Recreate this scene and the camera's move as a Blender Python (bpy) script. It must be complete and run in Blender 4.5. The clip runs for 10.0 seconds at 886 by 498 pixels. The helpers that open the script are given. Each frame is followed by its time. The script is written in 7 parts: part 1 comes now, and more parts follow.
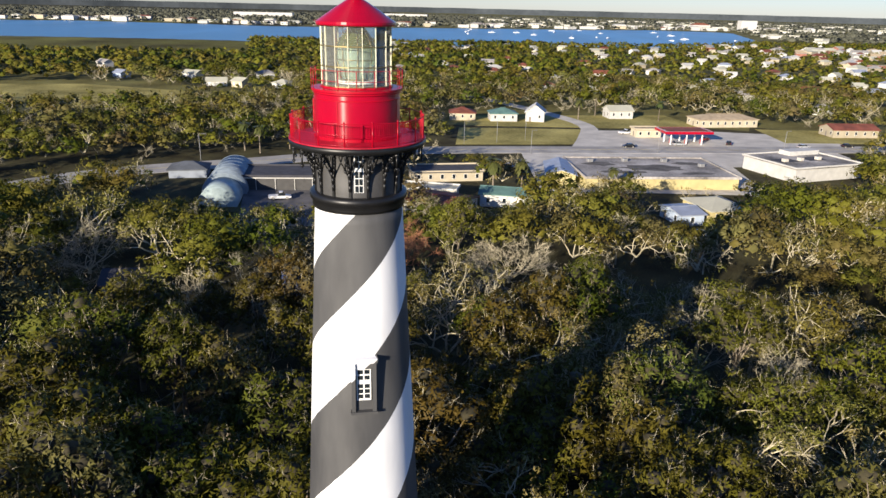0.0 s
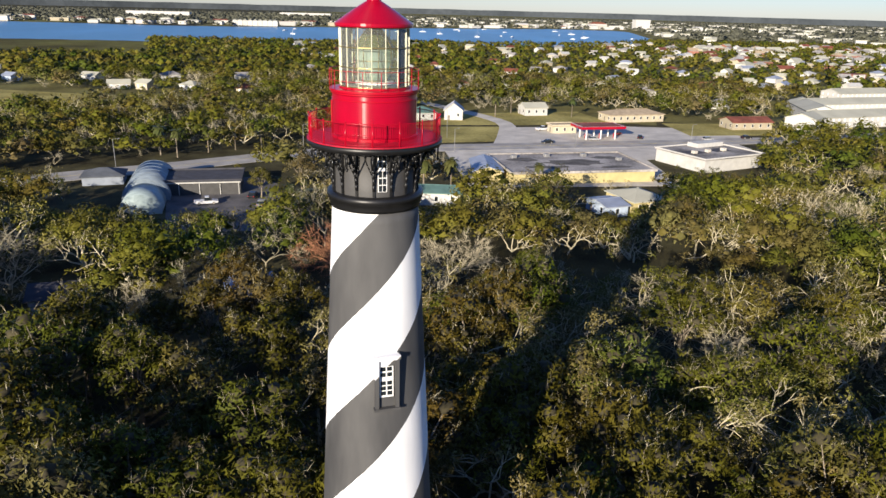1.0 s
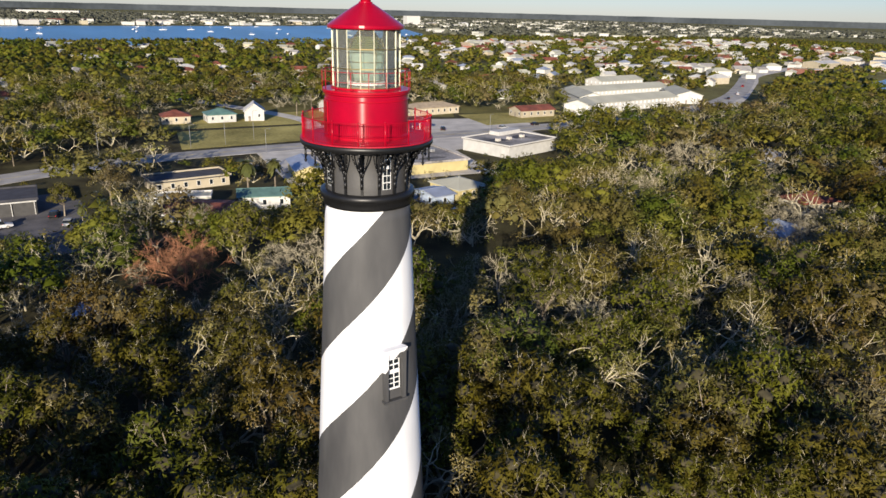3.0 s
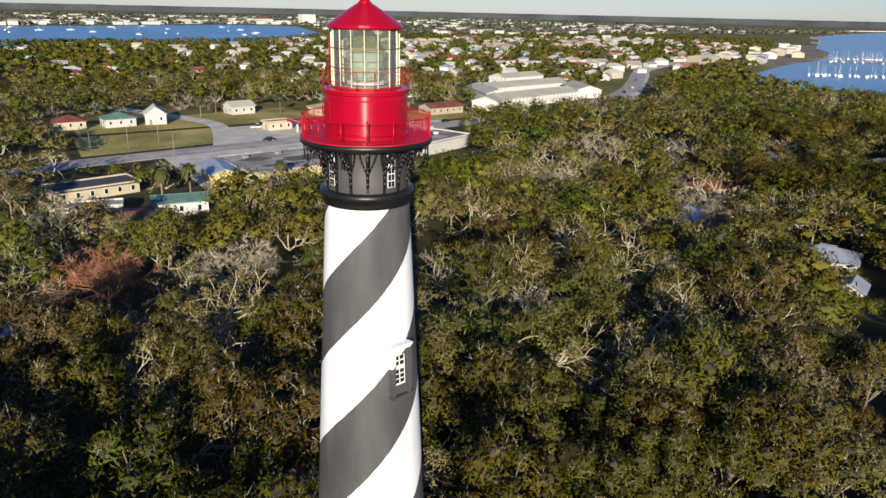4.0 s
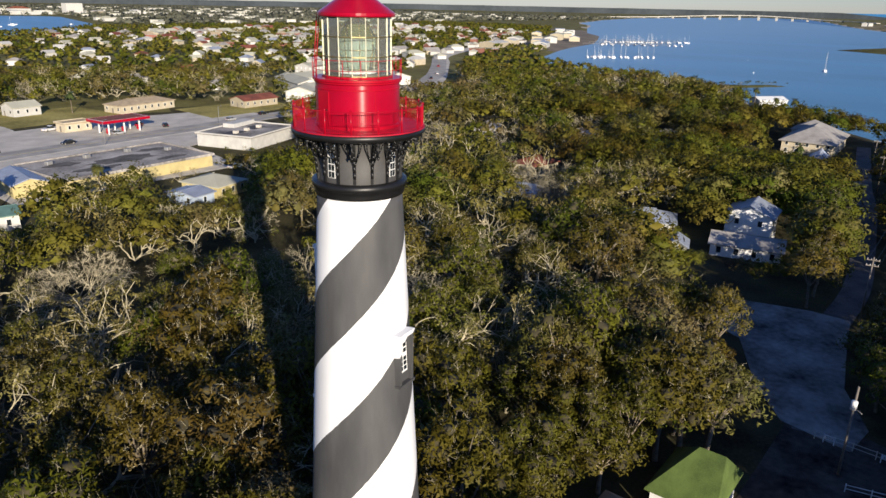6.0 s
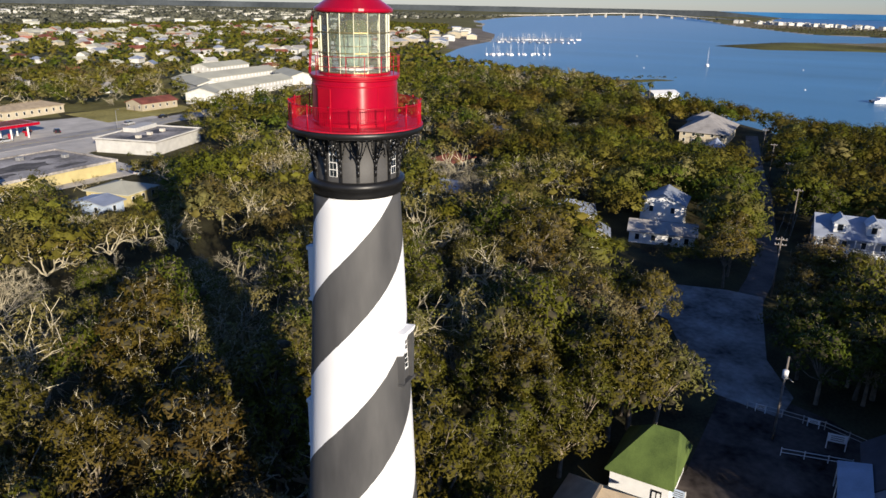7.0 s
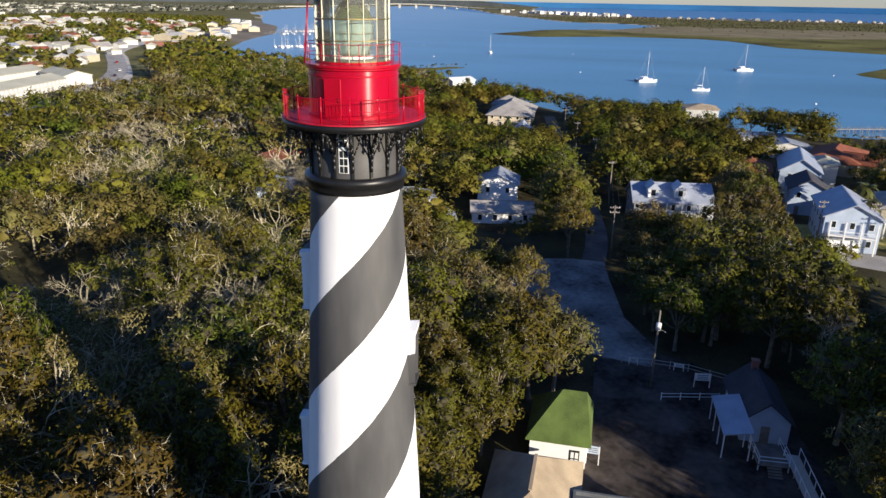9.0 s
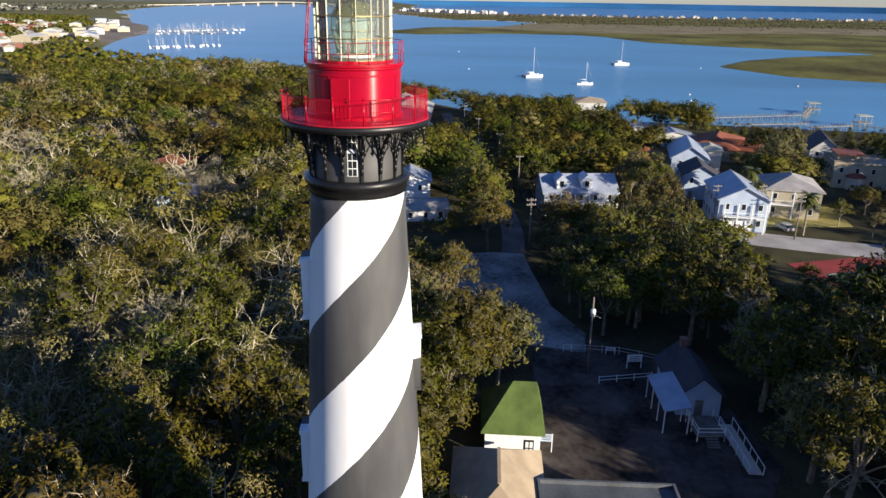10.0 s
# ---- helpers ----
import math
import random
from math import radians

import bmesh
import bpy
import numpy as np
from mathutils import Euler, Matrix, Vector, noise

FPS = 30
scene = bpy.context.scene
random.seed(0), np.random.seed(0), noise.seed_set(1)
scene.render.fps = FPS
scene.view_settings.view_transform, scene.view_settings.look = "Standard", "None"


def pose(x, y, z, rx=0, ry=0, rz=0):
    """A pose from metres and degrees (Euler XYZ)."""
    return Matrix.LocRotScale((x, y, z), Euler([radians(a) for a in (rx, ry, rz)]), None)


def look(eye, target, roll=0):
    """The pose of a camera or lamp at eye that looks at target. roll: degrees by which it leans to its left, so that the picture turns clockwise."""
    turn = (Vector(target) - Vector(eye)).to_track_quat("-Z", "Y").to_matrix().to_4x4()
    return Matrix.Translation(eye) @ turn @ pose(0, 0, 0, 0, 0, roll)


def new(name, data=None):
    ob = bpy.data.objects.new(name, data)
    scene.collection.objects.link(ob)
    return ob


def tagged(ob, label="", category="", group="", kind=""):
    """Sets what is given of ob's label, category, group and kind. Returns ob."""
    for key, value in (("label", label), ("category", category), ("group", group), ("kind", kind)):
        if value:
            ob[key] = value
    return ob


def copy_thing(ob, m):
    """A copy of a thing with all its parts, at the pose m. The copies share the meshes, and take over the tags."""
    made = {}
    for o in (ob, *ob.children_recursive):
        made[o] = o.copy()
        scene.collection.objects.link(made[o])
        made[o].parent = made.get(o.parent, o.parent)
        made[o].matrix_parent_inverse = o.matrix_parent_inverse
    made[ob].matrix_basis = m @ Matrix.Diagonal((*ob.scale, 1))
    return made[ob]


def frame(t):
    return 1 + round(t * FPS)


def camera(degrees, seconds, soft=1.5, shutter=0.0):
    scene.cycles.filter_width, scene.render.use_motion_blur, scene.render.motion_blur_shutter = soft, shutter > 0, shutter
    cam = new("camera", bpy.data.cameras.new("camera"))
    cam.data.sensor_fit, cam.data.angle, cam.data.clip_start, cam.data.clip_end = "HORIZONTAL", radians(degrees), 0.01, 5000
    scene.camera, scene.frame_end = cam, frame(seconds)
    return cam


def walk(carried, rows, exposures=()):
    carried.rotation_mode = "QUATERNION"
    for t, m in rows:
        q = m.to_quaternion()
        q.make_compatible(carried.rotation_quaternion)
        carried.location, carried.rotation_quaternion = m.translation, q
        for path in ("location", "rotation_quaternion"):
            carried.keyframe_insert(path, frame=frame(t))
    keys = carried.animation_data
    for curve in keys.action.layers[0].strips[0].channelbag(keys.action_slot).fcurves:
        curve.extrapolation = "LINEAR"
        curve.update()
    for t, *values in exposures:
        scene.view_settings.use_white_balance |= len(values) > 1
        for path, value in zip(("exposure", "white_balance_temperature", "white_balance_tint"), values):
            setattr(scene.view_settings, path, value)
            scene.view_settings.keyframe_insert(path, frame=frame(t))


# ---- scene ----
cam = camera(64.2, 10.0)
PATH = [
    (0, (-1.032, 0.736, 46.727), (-1.0139, 2.6266, 46.0753), 1.36),
    (0.5, (-3.681, 0.343, 46.699), (-3.5446, 2.2298, 46.0507), 1.35),
    (1, (-6.498, 0.198, 46.729), (-6.2324, 2.0714, 46.0808), 1.48),
    (1.5, (-9.265, 0.144, 46.710), (-8.8208, 1.9843, 46.0648), 1.40),
    (2, (-11.977, 0.360, 46.683), (-11.3869, 2.1594, 46.0397), 1.34),
    (2.5, (-14.609, 0.843, 46.748), (-13.9122, 2.6031, 46.1031), 1.43),
    (3, (-17.103, 1.447, 46.733), (-16.2811, 3.1532, 46.0904), 1.43),
    (4.5, (-24.102, 4.533, 46.649), (-22.9352, 6.0241, 46.0027), 1.25),
    (5, (-26.106, 6.061, 46.566), (-24.8264, 7.4527, 45.9125), 1.28),
    (6.5, (-31.439, 11.129, 46.374), (-29.9137, 12.2426, 45.7156), 1.13),
    (7, (-32.902, 13.220, 46.229), (-31.2961, 14.2140, 45.5714), 1.15),
    (7.5, (-34.225, 15.346, 46.132), (-32.5518, 16.2181, 45.4685), 1.01),
    (8, (-35.219, 17.764, 46.025), (-33.4922, 18.5195, 45.3574), 0.99),
    (8.5, (-36.070, 20.354, 45.937), (-34.2895, 20.9725, 45.2688), 0.93),
    (9, (-36.533, 23.084, 45.762), (-34.7096, 23.5607, 45.0927), 0.96),
    (9.5, (-36.908, 25.809, 45.714), (-35.0540, 26.1428, 45.0433), 0.89),
    (10, (-37.054, 28.657, 45.615), (-35.1777, 28.8322, 44.9453), 0.88),
]
walk(cam, [(t, look(eye, target, roll)) for t, eye, target, roll in PATH], [(0, 0.82), (2.5, 0.64), (5, 0.55), (7.5, 0.58), (10, 0.90)])

# ---- light ----
SUN_AZ, SUN_EL = radians(-121.5), radians(14.0)
TO_SUN = Vector((math.cos(SUN_AZ) * math.cos(SUN_EL), math.sin(SUN_AZ) * math.cos(SUN_EL), math.sin(SUN_EL)))
world = bpy.data.worlds.new("sky")
scene.world = world
world.use_nodes = True
wn = world.node_tree.nodes
sky = wn.new("ShaderNodeTexSky")
sky.sky_type, sky.sun_disc = "NISHITA", False
sky.sun_elevation, sky.sun_rotation = SUN_EL, math.atan2(TO_SUN.x, TO_SUN.y)
sky.air_density, sky.dust_density, sky.ozone_density = 1.0, 0.05, 4.0
tint = wn.new("ShaderNodeMix")
tint.data_type, tint.blend_type = "RGBA", "MULTIPLY"
tint.inputs[0].default_value = 1.0
tint.inputs[7].default_value = (0.94, 1.0, 1.36, 1)
world.node_tree.links.new(sky.outputs[0], tint.inputs[6])
world.node_tree.links.new(tint.outputs[2], wn["Background"].inputs[0])
wn["Background"].inputs[1].default_value = 0.066
sun = new("sun", bpy.data.lights.new("sun", "SUN"))
sun.data.energy, sun.data.angle, sun.data.color = 5.0, radians(0.5), (1.0, 0.885, 0.72)
sun.matrix_world = look(TO_SUN * 300, (0, 0, 0))

AX = (-5.06, 35.75)          # axis of the tower
CAMERA_SIDE = (-15.0, 10.0)        # camera side; trees before houses stay below sight lines from here


# ---- materials ----
def tree_of(name):
    m = bpy.data.materials.new(name)
    m.use_nodes = True
    return m, m.node_tree.nodes, m.node_tree.links, m.node_tree.nodes["Principled BSDF"]


def mat(name, color, rough=0.8, metal=0.0, scale=0.6, vary=0.25, fine=9.0, bump=0.15, tint=None, rnd=0.0):
    """A surface with two scales of mottling and a fine relief."""
    m, n, l, b = tree_of(name)
    co = n.new("ShaderNodeTexCoord")
    geo = n.new("ShaderNodeNewGeometry")
    big, small = n.new("ShaderNodeTexNoise"), n.new("ShaderNodeTexNoise")
    big.inputs["Scale"].default_value, big.inputs["Detail"].default_value = scale, 5
    small.inputs["Scale"].default_value, small.inputs["Detail"].default_value = fine, 4
    l.new(geo.outputs["Position"], big.inputs["Vector"])
    l.new(geo.outputs["Position"], small.inputs["Vector"])
    mix = n.new("ShaderNodeMix")
    mix.data_type = "RGBA"
    dark = [c * (1 - vary * 1.6) for c in color]
    lite = [min(1, c * (1 + vary)) for c in (tint or color)]
    mix.inputs["A"].default_value, mix.inputs["B"].default_value = (*dark, 1), (*lite, 1)
    add = n.new("ShaderNodeMath")
    add.operation = "MULTIPLY_ADD"
    l.new(small.outputs["Fac"], add.inputs[0])
    add.inputs[1].default_value = 0.45
    l.new(big.outputs["Fac"], add.inputs[2])
    mr = n.new("ShaderNodeMapRange")
    mr.inputs["From Min"].default_value, mr.inputs["From Max"].default_value = 0.45, 1.0
    l.new(add.outputs[0], mr.inputs["Value"])
    l.new(mr.outputs[0], mix.inputs["Factor"])
    out = mix.outputs["Result"]
    if rnd:
        oi, hsv = n.new("ShaderNodeObjectInfo"), n.new("ShaderNodeHueSaturation")
        mr2 = n.new("ShaderNodeMapRange")
        mr2.inputs["To Min"].default_value, mr2.inputs["To Max"].default_value = 1 - rnd, 1 + rnd
        l.new(oi.outputs["Random"], mr2.inputs["Value"])
        l.new(mr2.outputs[0], hsv.inputs["Value"])
        l.new(out, hsv.inputs["Color"])
        out = hsv.outputs["Color"]
    l.new(out, b.inputs["Base Color"])
    b.inputs["Roughness"].default_value, b.inputs["Metallic"].default_value = rough, metal
    if bump:
        bp = n.new("ShaderNodeBump")
        bp.inputs["Strength"].default_value, bp.inputs["Distance"].default_value = bump, 0.03
        l.new(small.outputs["Fac"], bp.inputs["Height"])
        l.new(bp.outputs[0], b.inputs["Normal"])
    return m


def leaf_mat(name, stops, rough=0.6):
    """Foliage: the tone of each tree from its own number, each leaf clump a little lighter or darker."""
    m, n, l, b = tree_of(name)
    oi, at, geo = n.new("ShaderNodeObjectInfo"), n.new("ShaderNodeAttribute"), n.new("ShaderNodeNewGeometry")
    at.attribute_name = "tone"
    add, fr = n.new("ShaderNodeMath"), n.new("ShaderNodeMath")
    l.new(oi.outputs["Random"], add.inputs[0])
    l.new(at.outputs["Fac"], add.inputs[1])
    fr.operation = "FRACT"
    l.new(add.outputs[0], fr.inputs[0])
    ramp = n.new("ShaderNodeValToRGB")
    e = ramp.color_ramp.elements
    for i, (p, c) in enumerate(stops):
        x = e[i] if i < 2 else e.new(p)
        x.position, x.color = p, (*c, 1)
    l.new(fr.outputs[0], ramp.inputs["Fac"])
    big = n.new("ShaderNodeTexNoise")
    big.inputs["Scale"].default_value, big.inputs["Detail"].default_value = 0.05, 2
    l.new(geo.outputs["Position"], big.inputs["Vector"])
    hsv = n.new("ShaderNodeHueSaturation")
    mr, mh = n.new("ShaderNodeMapRange"), n.new("ShaderNodeMapRange")
    mr.inputs["To Min"].default_value, mr.inputs["To Max"].default_value = 0.68, 1.14
    l.new(geo.outputs["Random Per Island"], mr.inputs["Value"])
    mh.inputs["From Min"].default_value, mh.inputs["From Max"].default_value = 0.3, 0.7
    mh.inputs["To Min"].default_value, mh.inputs["To Max"].default_value = 0.47, 0.53
    l.new(big.outputs["Fac"], mh.inputs["Value"])
    hsv.inputs["Saturation"].default_value = 1.1
    l.new(mr.outputs[0], hsv.inputs["Value"])
    l.new(mh.outputs[0], hsv.inputs["Hue"])
    l.new(ramp.outputs["Color"], hsv.inputs["Color"])
    l.new(hsv.outputs["Color"], b.inputs["Base Color"])
    b.inputs["Roughness"].default_value = rough
    b.inputs["Specular IOR Level"].default_value = 0.12
    return m


def stripe_mat():
    """White paint with the two dark spiral bands of the tower."""
    m, n, l, b = tree_of("spiral_paint")
    co, sep = n.new("ShaderNodeTexCoord"), n.new("ShaderNodeSeparateXYZ")
    l.new(co.outputs["Object"], sep.inputs[0])

    def op(kind, a, c, d=None):
        q = n.new("ShaderNodeMath")
        q.operation = kind
        for i, v in enumerate((a, c, d)):
            if v is None:
                continue
            if isinstance(v, (int, float)):
                q.inputs[i].default_value = v
            else:
                l.new(v, q.inputs[i])
        return q.outputs[0]
    theta = op("MULTIPLY", op("ARCTAN2", sep.outputs["Y"], sep.outputs["X"]), 180 / math.pi)
    dz = op("MULTIPLY_ADD", sep.outputs["Z"], 1.0222, -30.0)
    g = op("MULTIPLY_ADD", op("MULTIPLY_ADD", op("MULTIPLY_ADD", dz, 0.0022, 0.233), dz, 19.095), dz, -254.4)
    wob = n.new("ShaderNodeTexNoise")
    wob.inputs["Scale"].default_value = 2.2
    l.new(co.outputs["Object"], wob.inputs["Vector"])
    ph = op("ADD", op("SUBTRACT", theta, g), op("MULTIPLY", op("SUBTRACT", wob.outputs["Fac"], 0.5), 2.0))
    fr = op("MULTIPLY", op("FRACT", op("DIVIDE", op("ADD", ph, 3600.0), 180.0), 0.0), 180.0)
    black = op("LESS_THAN", fr, 88.9)
    no, nf = n.new("ShaderNodeTexNoise"), n.new("ShaderNodeTexNoise")
    no.inputs["Scale"].default_value, no.inputs["Detail"].default_value = 0.8, 8
    nf.inputs["Scale"].default_value, nf.inputs["Detail"].default_value = 14, 4
    mp = n.new("ShaderNodeMapping")
    mp.inputs["Scale"].default_value = (1, 1, 0.25)
    l.new(co.outputs["Object"], mp.inputs["Vector"])
    l.new(mp.outputs[0], no.inputs["Vector"])
    l.new(co.outputs["Object"], nf.inputs["Vector"])
    ra, rb, mix = n.new("ShaderNodeValToRGB"), n.new("ShaderNodeValToRGB"), n.new("ShaderNodeMix")
    ra.color_ramp.elements[0].position, ra.color_ramp.elements[0].color = 0.3, (0.69, 0.695, 0.71, 1)
    ra.color_ramp.elements[1].position, ra.color_ramp.elements[1].color = 0.65, (0.80, 0.805, 0.82, 1)
    rb.color_ramp.elements[0].position, rb.color_ramp.elements[0].color = 0.32, (0.050, 0.050, 0.052, 1)
    rb.color_ramp.elements[1].position, rb.color_ramp.elements[1].color = 0.66, (0.088, 0.087, 0.087, 1)
    l.new(no.outputs["Fac"], ra.inputs["Fac"])
    l.new(no.outputs["Fac"], rb.inputs["Fac"])
    mix.data_type = "RGBA"
    l.new(black, mix.inputs["Factor"])
    l.new(ra.outputs["Color"], mix.inputs["A"])
    l.new(rb.outputs["Color"], mix.inputs["B"])
    l.new(mix.outputs["Result"], b.inputs["Base Color"])
    b.inputs["Roughness"].default_value = 0.65
    bp = n.new("ShaderNodeBump")
    bp.inputs["Strength"].default_value, bp.inputs["Distance"].default_value = 0.25, 0.02
    l.new(nf.outputs["Fac"], bp.inputs["Height"])
    l.new(bp.outputs[0], b.inputs["Normal"])
    return m


def glass_mat(name, color, rough=0.03, alpha=0.05, film=0.04):
    """Thin pane: mostly clear, with a reflection and a pale film painted as sheen."""
    m, n, l, b = tree_of(name)
    tr, gl, mx, fr = n.new("ShaderNodeBsdfTransparent"), n.new("ShaderNodeBsdfGlossy"), n.new("ShaderNodeMixShader"), n.new("ShaderNodeFresnel")
    tr.inputs[0].default_value = (*color, 1)
    gl.inputs["Roughness"].default_value = rough
    ad = n.new("ShaderNodeMath")
    l.new(fr.outputs[0], ad.inputs[0])
    ad.inputs[1].default_value = alpha
    l.new(ad.outputs[0], mx.inputs[0])
    l.new(tr.outputs[0], mx.inputs[1])
    l.new(gl.outputs[0], mx.inputs[2])
    film_sheen, out = n.new("ShaderNodeBsdfDiffuse"), n.new("ShaderNodeMixShader")
    film_sheen.inputs[0].default_value = (0.8, 0.82, 0.8, 1)
    out.inputs[0].default_value = film
    l.new(mx.outputs[0], out.inputs[1])
    l.new(film_sheen.outputs[0], out.inputs[2])
    l.new(out.outputs[0], n["Material Output"].inputs[0])
    return m


def prism_mat(name, clear, milk, share):
    """Thick greenish prism glass: part clear, part milky, with a shine."""
    m, n, l, b = tree_of(name)
    tr, mx = n.new("ShaderNodeBsdfTransparent"), n.new("ShaderNodeMixShader")
    tr.inputs[0].default_value = (*clear, 1)
    b.inputs["Base Color"].default_value = (*milk, 1)
    b.inputs["Roughness"].default_value = 0.12
    mx.inputs[0].default_value = share
    l.new(tr.outputs[0], mx.inputs[1])
    l.new(b.outputs[0], mx.inputs[2])
    l.new(mx.outputs[0], n["Material Output"].inputs[0])
    return m


def water_mat(name, deep, rough, wave, north_sheen=0.0):
    """Rippled water with slow streaks; a northward pale sheen is put into its colour."""
    m, n, l, b = tree_of(name)
    geo = n.new("ShaderNodeNewGeometry")
    no, st = n.new("ShaderNodeTexNoise"), n.new("ShaderNodeTexNoise")
    mp = n.new("ShaderNodeMapping")
    mp.inputs["Scale"].default_value = (1, 0.25, 1)
    l.new(geo.outputs["Position"], mp.inputs["Vector"])
    no.inputs["Scale"].default_value, no.inputs["Detail"].default_value = 0.8, 5
    st.inputs["Scale"].default_value, st.inputs["Detail"].default_value = 0.011, 6
    l.new(geo.outputs["Position"], no.inputs["Vector"])
    l.new(mp.outputs[0], st.inputs["Vector"])
    rp = n.new("ShaderNodeValToRGB")
    rp.color_ramp.elements[0].position, rp.color_ramp.elements[0].color = 0.35, (*deep, 1)
    rp.color_ramp.elements[1].position, rp.color_ramp.elements[1].color = 0.75, (*[c * 1.5 for c in deep], 1)
    l.new(st.outputs["Fac"], rp.inputs["Fac"])
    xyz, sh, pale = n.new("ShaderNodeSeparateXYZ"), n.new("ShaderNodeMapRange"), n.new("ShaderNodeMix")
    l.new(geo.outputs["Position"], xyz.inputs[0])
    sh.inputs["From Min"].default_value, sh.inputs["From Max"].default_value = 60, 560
    sh.inputs["To Max"].default_value = north_sheen
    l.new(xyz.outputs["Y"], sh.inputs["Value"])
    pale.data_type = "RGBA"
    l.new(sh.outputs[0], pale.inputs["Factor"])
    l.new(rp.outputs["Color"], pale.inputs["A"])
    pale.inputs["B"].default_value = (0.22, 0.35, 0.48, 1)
    l.new(pale.outputs["Result"], b.inputs["Base Color"])
    b.inputs["Roughness"].default_value, b.inputs["IOR"].default_value = rough, 1.33
    b.inputs["Specular IOR Level"].default_value = 0.22
    bp = n.new("ShaderNodeBump")
    bp.inputs["Strength"].default_value, bp.inputs["Distance"].default_value = 0.9, wave
    l.new(no.outputs["Fac"], bp.inputs["Height"])
    l.new(bp.outputs[0], b.inputs["Normal"])
    return m


